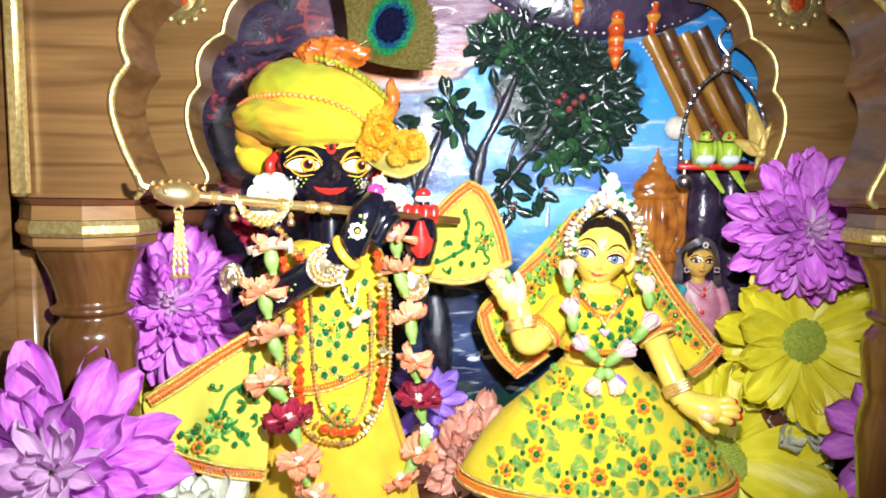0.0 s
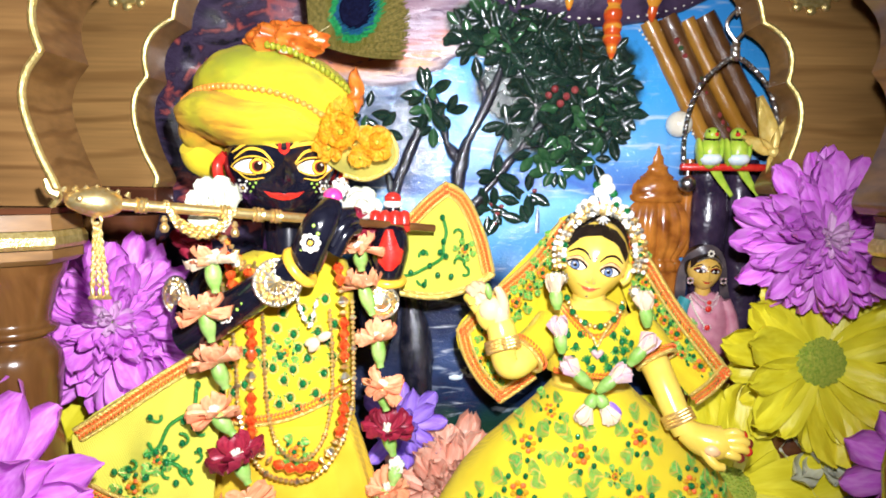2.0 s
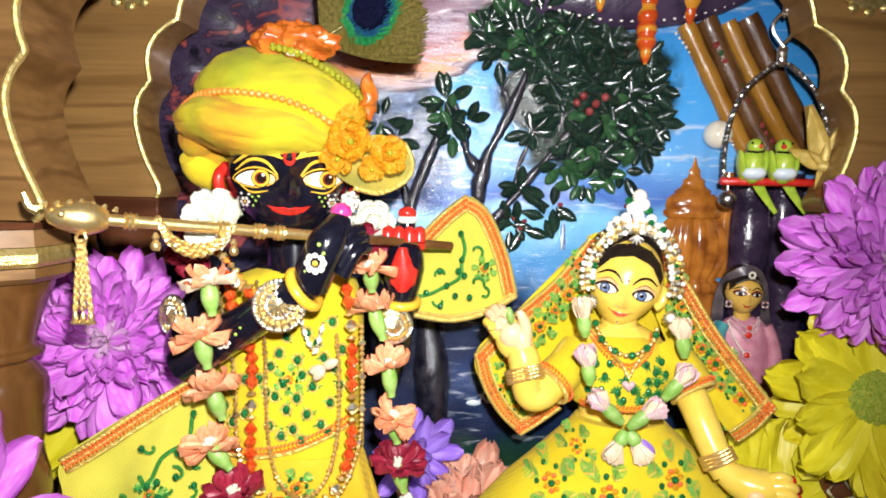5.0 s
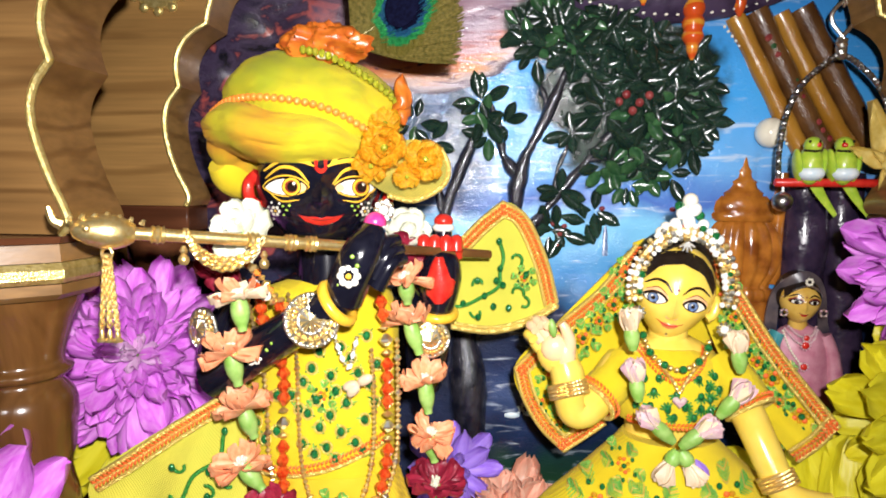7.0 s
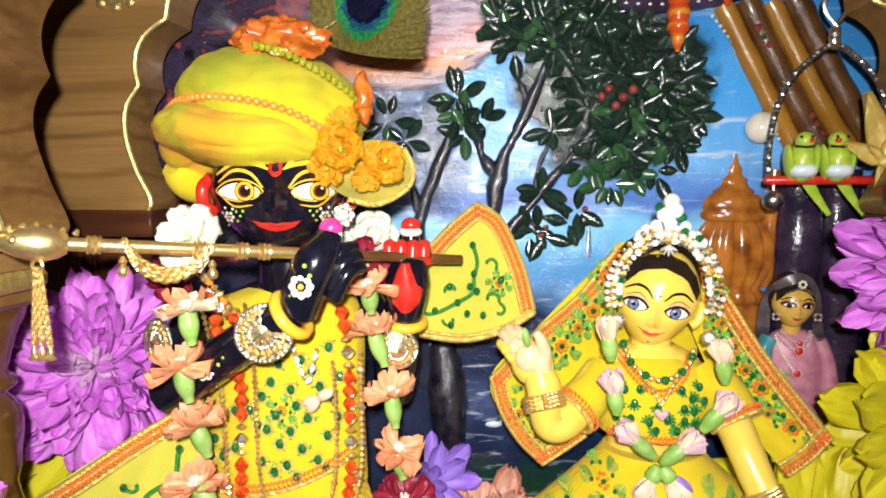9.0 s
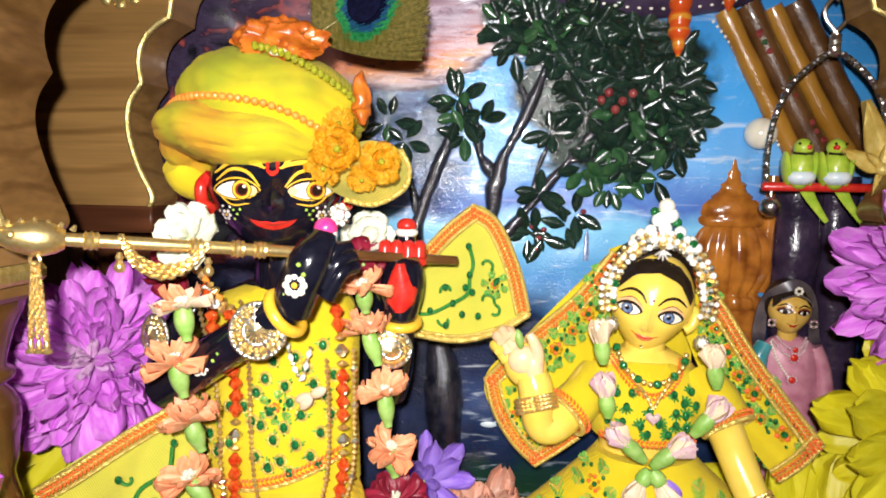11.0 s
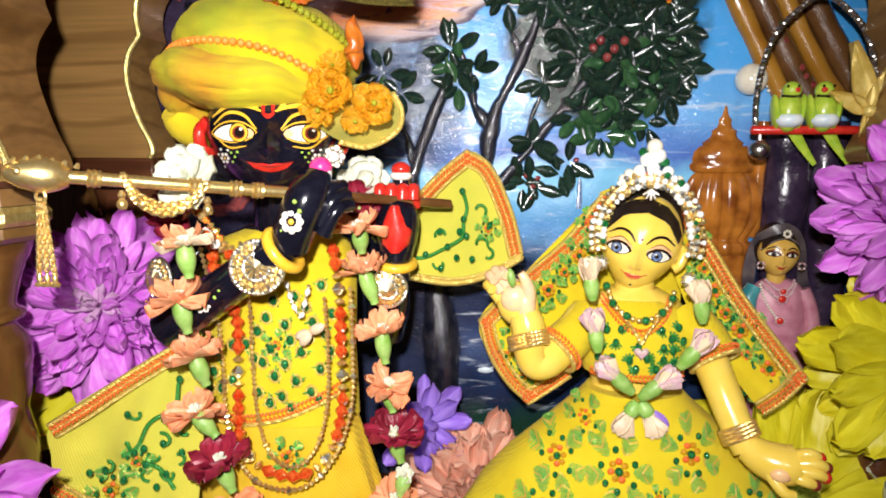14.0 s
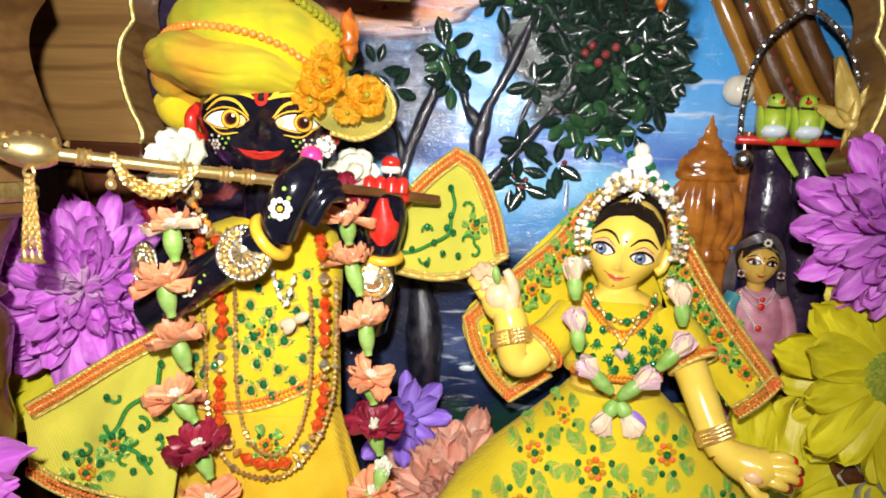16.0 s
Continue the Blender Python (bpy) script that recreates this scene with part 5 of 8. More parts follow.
# hair cap with a centre parting
for s in (-1, 1):
    FR.patch(g, [(0, 10.2 * U), (s * 3.5 * U, 9.6 * U), (s * 7 * U, 7.6 * U), (s * 9.6 * U, 4.6 * U), (s * 10.8 * U, 2.4 * U), (s * 11.4 * U, 5 * U), (s * 9.4 * U, 9.2 * U), (s * 5.5 * U, 12.8 * U), (0, 14.2 * U)], "hair", 0.0007)
ball(g, (0.068, 0.2905, 0.1225), (0.0142, 0.0112, 0.0156), "hair", 24, 14)
tube(g, [(0.0672, 0.2875, 0.110), (0.0668, 0.2875, 0.094)], (0.0058, 0.0070), "yellow_skin", 18)
loft(g, [(0.067, 0.288, z, rx, ry) for z, rx, ry in ((FLOOR, 0.012, 0.011), (0.055, 0.0135, 0.011), (0.068, 0.0125, 0.0105), (0.075, 0.0128, 0.0105), (0.088, 0.0165, 0.011), (0.096, 0.0172, 0.0098), (0.1000, 0.0140, 0.0090), (0.1035, 0.0075, 0.0065))], "yellow_skin", 24)
# raised arm with the palm turned to the front, fingers curled over a bud
limb(g, [(0.051, 0.284, 0.094), (0.0445, 0.2765, 0.0868), (0.0385, 0.2715, 0.0822), (0.0350, 0.2695, 0.0830), (0.0338, 0.2690, 0.0880), (0.0336, 0.2700, 0.0930), (0.0322, 0.2710, 0.0975)], lambda s: 0.0056 - 0.0010 * s + 0.0005 * math.sin(9 * s), "yellow_skin")
lean = Matrix.Rotation(radians(-28), 3, "Y")
ball(g, (0.0302, 0.2715, 0.1002), (0.0062, 0.0040, 0.0070), "yellow_skin", 24, 16, lean)
ball(g, (0.0294, 0.2696, 0.1022), (0.0045, 0.0030, 0.0045), "paint_palm", 20, 12, lean)
ball(g, (0.0326, 0.2692, 0.1003), (0.0030, 0.0026, 0.0048), "paint_palm", 16, 10, Matrix.Rotation(radians(-8), 3, "Y"))
for k, (bx, bz, tx, tz, dy) in enumerate(((0.0252, 0.1015, 0.0212, 0.1062, 0.0), (0.0258, 0.1040, 0.0218, 0.1092, -0.0006), (0.0272, 0.1055, 0.0234, 0.1108, -0.0008), (0.0288, 0.1062, 0.0254, 0.1106, -0.0004))):
    limb(g, [(bx, 0.2710 + dy, bz), ((bx + tx) / 2 - 0.0006, 0.2722 + dy, (bz + tz) / 2 + 0.0004), (tx, 0.2700 + dy, tz), (tx + 0.0014, 0.2672 + dy, tz - 0.0008)], (0.0021, 0.0015), "paint_palm" if k else "yellow_skin", 12)
limb(g, [(0.0332, 0.2698, 0.1010), (0.0334, 0.2688, 0.1050), (0.0322, 0.2682, 0.1085), (0.0309, 0.2682, 0.1105)], (0.0025, 0.0012), "paint_palm", 12)
ball(g, (0.0282, 0.2672, 0.1090), (0.0013, 0.0013, 0.0030), "stem_green", 12, 9, Matrix.Rotation(radians(-12), 3, "Y"))
# lowered arm
limb(g, [(0.084, 0.284, 0.094), (0.0885, 0.277, 0.084), (0.0905, 0.2700, 0.0775), (0.0942, 0.2640, 0.0670), (0.0965, 0.2615, 0.0620)], (0.0058, 0.0042), "yellow_skin")
limb(g, [(0.0960, 0.2620, 0.0630), (0.1005, 0.2595, 0.0608), (0.1050, 0.2580, 0.0600), (0.1085, 0.2575, 0.0610)], lambda s: 0.0040 + 0.0018 * math.sin(math.pi * s * 0.8), "yellow_skin")
for k, (dx, dy, dz) in enumerate(((0.0, 0.0, 0.0028), (0.0014, -0.0012, 0.0006), (0.0010, -0.0020, -0.0018), (-0.0016, -0.0022, -0.0040))):
    tip = (0.1135 + dx, 0.2560 + dy, 0.0606 + dz)
    limb(g, [(0.1060, 0.2575 + dy, 0.0608 + dz * 0.6), (0.1105 + dx, 0.2555 + dy, 0.0618 + dz), tip], (0.0019, 0.0014), "yellow_skin", 9)
    ball(g, tip, (0.0017, 0.0016, 0.0017), "paint_maroon" if k % 2 else "paint_red", 9, 6)
limb(g, [(0.1005, 0.2560, 0.0585), (0.1035, 0.2530, 0.0545), (0.1065, 0.2530, 0.0535)], (0.0019, 0.0014), "yellow_skin", 9)
ball(g, (0.1030, 0.2535, 0.0590), (0.0030, 0.0016, 0.0022), "paint_blush", 10, 7)
solo("standing_statue", g, "golden-yellow painted deity statue with one hand raised", "statue", (0.067, 0.288, FLOOR))


# little attendant figure beside the dome
FA = Face((0.1235, 0.3245, 0.1105), (0.0072, 0.0066, 0.0088), -4, 3,
          [(0, -2.6 * U, 1.1 * U, 0.8 * U, 1.0 * U), (0, -0.8 * U, 0.6 * U, 0.6 * U, 2.0 * U), (0, -5.0 * U, 0.5 * U, 1.8 * U, 0.8 * U), (0, -6.8 * U, 0.6 * U, 1.6 * U, 1.0 * U)], 0.3)
g = Geo()
FA.head(g, "paint_tan")
for s in (-1, 1):
    FA.patch(g, almond(s * 3.1 * U, 0.3 * U, 2.5 * U, 1.5 * U, s), "paint_maroon", 0.00010)
    FA.patch(g, almond(s * 3.1 * U, 0.1 * U, 2.2 * U, 1.1 * U, s), "paint_black", 0.00015)
    FA.patch(g, almond(s * 3.1 * U, 0.0, 1.7 * U, 0.7 * U, s), "paint_white", 0.00020)
    FA.patch(g, disc(s * 3.1 * U, 0.0, 0.8 * U, 12), "paint_black", 0.00025)
    FA.line(g, [(s * 1.0 * U, 1.7 * U), (s * 3.0 * U, 2.7 * U), (s * 5.4 * U, 1.6 * U)], 0.55 * U, "paint_black", 0.00015)
    for k in range(8):
        ball(g, FA.c + Vector((s * 0.0070 + 0.0012 * math.cos(k * 0.785), -0.0040, -0.0042 + 0.0012 * math.sin(k * 0.785))), 0.0005, "petal_blush" if k % 2 else "silver", 6, 4)
FA.patch(g, [(-1.5 * U, -4.3 * U), (0, -4.5 * U), (1.5 * U, -4.3 * U), (0.8 * U, -5.3 * U), (-0.8 * U, -5.3 * U)], "paint_red", 0.00015)
FA.line(g, [(-2.1 * U, -4.0 * U), (0, -4.7 * U), (2.1 * U, -4.0 * U)], 0.3 * U, "paint_maroon", 0.0002)
FA.patch(g, disc(0, 2.0 * U, 0.35 * U, 8), "paint_maroon", 0.0002)
# hair, veil that falls behind the shoulders, beaded headband with a brooch
ball(g, (0.1235, 0.3272, 0.1125), (0.0082, 0.0060, 0.0090), "hair", 24, 14)
for s in (-1, 1):
    FA.patch(g, [(0, 5.6 * U), (s * 3.2 * U, 4.6 * U), (s * 5.4 * U, 2.4 * U), (s * 6.6 * U, 0.6 * U), (s * 6.4 * U, 4.2 * U), (s * 3.4 * U, 7.4 * U), (0, 8.2 * U)], "hair", 0.0006)
sheet(g, [(0.1150, 0.3290, 0.0890), (0.1128, 0.3285, 0.1020), (0.1145, 0.3255, 0.1140), (0.1185, 0.3225, 0.1195), (0.1237, 0.3212, 0.1218), (0.1290, 0.3225, 0.1195), (0.1328, 0.3255, 0.1140), (0.1360, 0.3285, 0.1020), (0.1390, 0.3290, 0.0860)],
      [(0.1180, 0.3300, 0.0890), (0.1168, 0.3270, 0.1030), (0.1172, 0.3248, 0.1125), (0.1200, 0.3215, 0.1168), (0.1237, 0.3198, 0.1182), (0.1275, 0.3215, 0.1168), (0.1302, 0.3248, 0.1125), (0.1318, 0.3270, 0.1030), (0.1335, 0.3300, 0.0860)], "veil_grey", 40, 6, 0.0010, lambda u, v: 0.0004 * math.sin(26 * u))
for p, t in even(spline([(0.1168, 0.3230, 0.1120), (0.1200, 0.3192, 0.1152), (0.1237, 0.3180, 0.1166), (0.1274, 0.3192, 0.1152), (0.1306, 0.3230, 0.1120)], 8), 0.00095):
    ball(g, p, 0.00042, "silver", 6, 4)
for k in range(7):
    ball(g, (0.1237 + 0.0011 * math.cos(k * 0.9), 0.3176, 0.1182 + 0.0011 * math.sin(k * 0.9)), 0.00055, "pearl", 6, 4)
# neck, shoulders, pink dress with a teal sleeve, pearl strands and medallions
tube(g, [(0.1237, 0.3255, 0.1045), (0.1239, 0.3260, 0.0975)], (0.0030, 0.0036), "paint_tan", 14)
loft(g, [(0.1250 + (0.098 - z) * 0.06, 0.3265, z, rx, ry) for z, rx, ry in ((FLOOR, 0.016, 0.007), (0.03, 0.017, 0.007), (0.06, 0.0145, 0.007), (0.078, 0.0115, 0.0066), (0.090, 0.0108, 0.0062), (0.096, 0.0098, 0.0054), (0.0992, 0.0070, 0.0042), (0.1008, 0.0036, 0.0034))], "cloth_pink", 40, lambda s, a: 0.03 * math.sin(9 * a) * (1 - s))
limb(g, [(0.1165, 0.3255, 0.0975), (0.1142, 0.3245, 0.0930), (0.1135, 0.3235, 0.0860)], (0.0030, 0.0034), "paint_teal", 12)
limb(g, [(0.1330, 0.3255, 0.0970), (0.1355, 0.3245, 0.0900), (0.1370, 0.3235, 0.0800)], (0.0030, 0.0034), "cloth_pink", 12)
for pts, step in (([(0.1192, 0.3222, 0.1008), (0.1215, 0.3196, 0.0982), (0.1240, 0.3190, 0.0976), (0.1268, 0.3196, 0.0984), (0.1290, 0.3222, 0.1010)], 0.00095),
                  ([(0.1180, 0.3226, 0.0998), (0.1205, 0.3196, 0.0962), (0.1238, 0.3186, 0.0948), (0.1272, 0.3196, 0.0964), (0.1298, 0.3226, 0.1000)], 0.00095),
                  ([(0.1174, 0.3224, 0.0990), (0.1190, 0.3196, 0.0930), (0.1222, 0.3186, 0.0880), (0.1236, 0.3184, 0.0868)], 0.0011)):
    for p, t in even(spline(pts, 8), step):
        ball(g, p, 0.00050, "petal_blush" if step < 0.001 else "pearl", 6, 4)
for x, z, r in ((0.1240, 0.0974, 0.0011), (0.1238, 0.0946, 0.0014), (0.1236, 0.0866, 0.0013)):
    ball(g, (x, 0.3180, z), (r, 0.0006, r), "paint_red", 10, 6)
    for k in range(9):
        ball(g, (x + r * 1.15 * math.cos(k * 0.698), 0.3180, z + r * 1.15 * math.sin(k * 0.698)), 0.00042, "petal_blush", 6, 4)
solo("attendant_figurine", g, "small painted figurine in a pink dress, pearls and grey veil", "figurine", (0.1250, 0.3265, FLOOR))

# ---- clothing ----
def ropes(g, pts, mat, r=0.0005, twist=0.0016):
    """A twisted cord: two strands wound round each other."""
    run = even(pts, twist / 8)
    for ph in (0, math.pi):
        c = []
        for i, (p, t) in enumerate(run):
            u = t.cross(Vector((0, 1, 0)))
            u = u.normalized() if u.length > 1e-6 else Vector((1, 0, 0))
            w = t.cross(u)
            a = ph + i * 2 * math.pi / 8
            c.append(p + (u * math.cos(a) + w * math.sin(a)) * r * 0.7)
        tube(g, c, r, mat, 5)


def braid(g, pts, mat, width=0.0022, step=0.00125, lift=0.0006):
    """A chain of slanting stitches in two rows, as on sewn trimming."""
    for i, (p, t) in enumerate(even(pts, step)):
        n = t.cross(Vector((0, -1, 0)))
        if n.length < 1e-6:
            continue
        n.normalize()
        for s in (-1, 1):
            d = (t * 0.8 + n * s * 0.75).normalized()
            c = p + n * s * width * 0.26 + Vector((0, -lift, 0))
            tube(g, [c - d * width * 0.30, c + Vector((0, -0.0003, 0)), c + d * width * 0.30], lambda q: 0.00034 * (0.35 + math.sin(math.pi * q)), mat, 6)


def trimmed(parent, edge, inner, lift=0.0007, gold_out=True):
    """Sewn border along an edge: gold cord, orange braid, gold cord, each a little further in."""
    e = even_n(edge, 60)
    mid = Vector(inner)

    def inset(d):
        out = []
        for i, p in enumerate(e):
            t = (e[min(i + 1, 60)] - e[max(i - 1, 0)]).normalized()
            n = t.cross(Vector((0, 1, 0))).normalized()
            if n.dot(mid - p) < 0:
                n = -n
            out.append(p + n * d + Vector((0, -lift, 0)))
        return out

    g = Geo()
    ropes(g, inset(0.0003), "gold_thread", 0.00055)
    ropes(g, inset(0.0042), "gold_thread", 0.0004)
    part("gold_cord", g, parent, "twisted gold cord trim")
    g = Geo()
    braid(g, inset(0.0022), "thread_orange", 0.0030)
    part("orange_braid", g, parent, "orange braided trim")
    g = Geo()
    ropes(g, inset(0.0022), "gold_thread", 0.00028, 0.0012)
    part("centre_cord", g, parent, "thin gold centre thread")


def vine(parent, pts, y_of, curls=(), beads=()):
    """Green embroidered stem with curled ends and sewn beads."""
    g = Geo()
    ropes(g, spline([(x, y_of(x, z) - 0.0005, z) for x, z in pts], 8), "thread_green", 0.00040, 0.0012)
    for x, z, r, d in curls:
        c = []
        for i in range(11):
            a = d * i * 0.36 + x * 700
            q = r * (1 - i / 18)
            c.append((x + q * math.cos(a), y_of(x, z) - 0.0006, z + q * math.sin(a)))
        ropes(g, c, "thread_green", 0.00032, 0.0011)
    part("embroidery", g, parent, "green thread vine embroidery")
    for x, z in beads:
        part("bead", ball(Geo(), (x, y_of(x, z) - 0.0010, z), (0.00105, 0.0008, 0.00125), "bead_green", 9, 6), parent)


def sprig(parent, x, z, y_of, size=1.0, turn=0.0):
    """Sewn flower: orange knotted centre with a green bead, green thread leaves and beads round it."""
    g = Geo()
    for i in range(7):
        a = turn + i * 0.8976
        c = Vector((x + 0.0020 * size * math.cos(a), 0, z + 0.0020 * size * math.sin(a)))
        c.y = y_of(c.x, c.z) - 0.0007
        ball(g, c, (0.0010 * size, 0.0006, 0.0010 * size), "thread_orange" if i % 2 else "organza", 8, 5)
    part("sewn_flower", g, parent, "orange thread flower")
    g = Geo()
    for i in range(6):
        a = turn + 0.5 + i * 1.047 + 0.2 * math.sin(i * 7.0)
        d = Vector((math.cos(a), 0, math.sin(a)))
        n = Vector((-d.z, 0, d.x))
        base = Vector((x, 0, z)) + d * 0.0040 * size
        for j in range(7):
            s = j / 6
            for side in (-1, 1):
                p = base + d * (0.0042 * size * s)
                q = p + (n * side + d * 0.8).normalized() * 0.0021 * size * (0.35 + math.sin(math.pi * (0.15 + 0.8 * s)))
                p.y, q.y = y_of(p.x, p.z) - 0.0007, y_of(q.x, q.z) - 0.0005
                tube(g, [p, q], (0.00026 * size, 0.00018), "thread_lime" if (i + j) % 4 else "gold_thread", 4)
    part("sewn_leaves", g, parent, "green thread leaves")
    for i in range(6):
        a = turn + i * 1.047 + 0.25 * math.sin(i * 5.0 + x * 900)
        r = 0.0046 * size
        p = (x + r * math.cos(a), y_of(x + r * math.cos(a), z + r * math.sin(a)) - 0.0010, z + r * math.sin(a))
        part("bead", ball(Geo(), p, (0.0009 * size, 0.0007, 0.0011 * size), "bead_green", 9, 6), parent)
    part("bead", ball(Geo(), (x, y_of(x, z) - 0.0013, z), 0.0012 * size, "bead_green", 9, 6), parent)


def front_of(rings):
    """The front surface of a loft as y of (x, z)."""
    rs = sorted(rings, key=lambda r: r[2])

    def y_of(x, z):
        z = min(max(z, rs[0][2]), rs[-1][2])
        for a, b in zip(rs, rs[1:]):
            if a[2] <= z <= b[2]:
                s = (z - a[2]) / (b[2] - a[2] + 1e-9)
                cx, cy, rx, ry = (a[i] + (b[i] - a[i]) * s for i in (0, 1, 3, 4))
                q = min(0.96, ((x - cx) / rx) ** 2)
                return cy - ry * math.sqrt(1 - q)
        return rs[0][1]
    return y_of


# yellow coat and skirt of the flute player
coat = thing("embroidered_coat", (-0.0435, 0.27, FLOOR), "bright yellow embroidered coat with orange braid on the statue", "clothing")
COAT = [(-0.0435, 0.2645, 0.0655, 0.0255, 0.0145), (-0.0435, 0.2645, 0.075, 0.0248, 0.0145), (-0.0430, 0.2645, 0.088, 0.0240, 0.0140), (-0.0425, 0.2655, 0.102, 0.0238, 0.0135),
        (-0.0425, 0.2670, 0.112, 0.0236, 0.0130), (-0.0422, 0.2690, 0.119, 0.0205, 0.0125), (-0.042, 0.270, 0.1225, 0.013, 0.0105)]
g = Geo()
loft(g, [COAT[0][:3] + (0.0245, 0.0135)] + COAT, "cloth_yellow", 56, lambda s, a: 0.012 * math.sin(11 * a) * (1 - s) + 0.022 * noise.noise((math.cos(a) * 4, math.sin(a) * 4, s * 5)))
body = part("coat_body", g, coat)
coat_y = front_of(COAT)
hem = []
for i in range(25):
    x = -0.0665 + 0.046 * i / 24
    z = 0.0695 - 0.0025 * math.sin(math.pi * i / 24) + 0.008 * (i / 24) ** 2
    hem.append((x, coat_y(x, z) - 0.0006, z))
g = Geo()
braid(g, hem, "thread_orange", 0.0028)
ropes(g, [(x, y - 0.0003, z - 0.0019) for x, y, z in hem], "gold_thread", 0.00045)
part("orange_braid", g, coat, "orange braided hem")
g = Geo()
SK = [(-0.0425, 0.2645, FLOOR + 0.002, 0.036, 0.020), (-0.0425, 0.2645, 0.035, 0.0330, 0.0175), (-0.0430, 0.2645, 0.055, 0.0275, 0.0155), (-0.0435, 0.2645, 0.068, 0.0240, 0.0135), (-0.0435, 0.2645, 0.072, 0.0225, 0.0125)]
loft(g, SK, "cloth_amber", 72, lambda s, a: (0.035 * math.sin(13 * a) + 0.02 * math.sin(29 * a)) * (1 - s))
part("skirt", g, coat, "amber pleated lower skirt")
for x, z in ((-0.0545, 0.1005), (-0.0395, 0.1035), (-0.0305, 0.1015), (-0.0265, 0.1075), (-0.0440, 0.0945), (-0.0360, 0.0965), (-0.0400, 0.0895), (-0.0315, 0.0885), (-0.0255, 0.0935), (-0.0450, 0.0865),
             (-0.0570, 0.0870), (-0.0590, 0.0810), (-0.0560, 0.0765), (-0.0390, 0.0815), (-0.0330, 0.0800), (-0.0265, 0.0830), (-0.0440, 0.0765), (-0.0370, 0.0755), (-0.0290, 0.0765), (-0.0610, 0.0755),
             (-0.0345, 0.0920), (-0.0235, 0.0990), (-0.0620, 0.0890), (-0.0415, 0.0985), (-0.0335, 0.1045), (-0.0285, 0.0970), (-0.0475, 0.0905), (-0.0425, 0.0855), (-0.0360, 0.0850), (-0.0295, 0.0925), (-0.0240, 0.0880), (-0.0405, 0.0735), (-0.0345, 0.0720), (-0.0270, 0.0740), (-0.0520, 0.0795), (-0.0520, 0.0900)):
    y = coat_y(x, z)
    b = part("bead", ball(Geo(), (x, y - 0.0009, z), (0.00115, 0.0008, 0.0014), "bead_green", 9, 6), coat)
    r = Geo()
    for a in range(4 if int(x * -20000) % 3 == 0 else 2):
        f = x * 4000 + (a % 3) * 2.1 + (a // 3) * 0.33
        q = 0.0012 + 0.0006 * (a // 3 == 1)
        tube(r, [(x + 0.0012 * math.cos(f), y - 0.0006, z + 0.0014 * math.sin(f)), (x + (0.0012 + q) * math.cos(f), coat_y(x + (0.0012 + q) * math.cos(f), z) - 0.0005, z + (0.0014 + q) * math.sin(f))], (0.0004, 0.0002), "thread_lime" if a % 2 else "thread_green", 5)
    ropes(r, [(x + 0.0016 * math.cos(a), y - 0.0006, z + 0.0018 * math.sin(a)) for a in [6.2832 * i / 14 for i in range(15)]], "gold_thread", 0.00022, 0.0009)
    part("sewn_leaves", r, coat, "green and gold thread round a bead")
sprig(coat, -0.0350, 0.0585, lambda x, z: 0.2478, 0.7, 0.3)
sprig(coat, -0.0385, 0.0905, coat_y, 0.55, 0.9)

# greenish shawl: a wide end to the flute player's right, a rounded end to his left
shawl = thing("shawl", (-0.08, 0.245, FLOOR), "lime-yellow shawl end with green vine embroidery and orange braid", "clothing", "shawl ends")
Lf = [(-0.0605, 0.2490, 0.0945), (-0.078, 0.2445, 0.0840), (-0.092, 0.2405, 0.0745), (-0.1015, 0.2385, 0.0685)]
Lb = [(-0.1015, 0.2385, 0.0685), (-0.1000, 0.2360, 0.0600), (-0.0965, 0.2340, 0.0510)]
Lr = [(-0.0590, 0.2490, 0.0740), (-0.0600, 0.2440, 0.0560), (-0.0600, 0.2400, 0.0375)]
wv = lambda u, v: 0.0012 * math.sin(7 * v + 4 * u) + 0.0009 * math.sin(15 * v - 3 * u)
g = Geo()
sheet(g, [(-0.0605, 0.2490, 0.0945), (-0.0600, 0.2480, 0.0790), (-0.0595, 0.2440, 0.0560), (-0.0600, 0.2400, 0.0375)],
      [(-0.0805, 0.2442, 0.0830), (-0.1015, 0.2385, 0.0685), (-0.1000, 0.2360, 0.0590), (-0.0970, 0.2335, 0.0500)], "cloth_lime", 30, 30, 0.0006, wv)
part("cloth", g, shawl)
trimmed(shawl, Lf, (-0.07, 0.24, 0.06), 0.0018)
trimmed(shawl, [(-0.0975, 0.2335, 0.0508), (-0.088, 0.2345, 0.0455), (-0.075, 0.2375, 0.0405), (-0.0600, 0.2400, 0.0380)], (-0.075, 0.24, 0.07), 0.0022)
plane_l = lambda x, z: 0.2478 + (x + 0.060) * 0.26 - (0.085 - z) * 0.14 - 0.0010
vine(shawl, [(-0.0655, 0.0800), (-0.0665, 0.0735), (-0.0730, 0.0690), (-0.0760, 0.0625), (-0.0800, 0.0600)], plane_l,
     [(-0.0765, 0.0720, 0.0024, 1), (-0.0690, 0.0640, 0.0024, -1), (-0.0835, 0.0580, 0.0022, 1), (-0.0675, 0.0545, 0.0026, 1), (-0.0735, 0.0545, 0.002, -1)],
     [(-0.0650, 0.0812), (-0.0785, 0.0718), (-0.0688, 0.0700), (-0.0765, 0.0610), (-0.0740, 0.0620), (-0.0690, 0.0632), (-0.0840, 0.0565), (-0.0735, 0.0575), (-0.0680, 0.0545), (-0.0790, 0.0535), (-0.0880, 0.0560)])
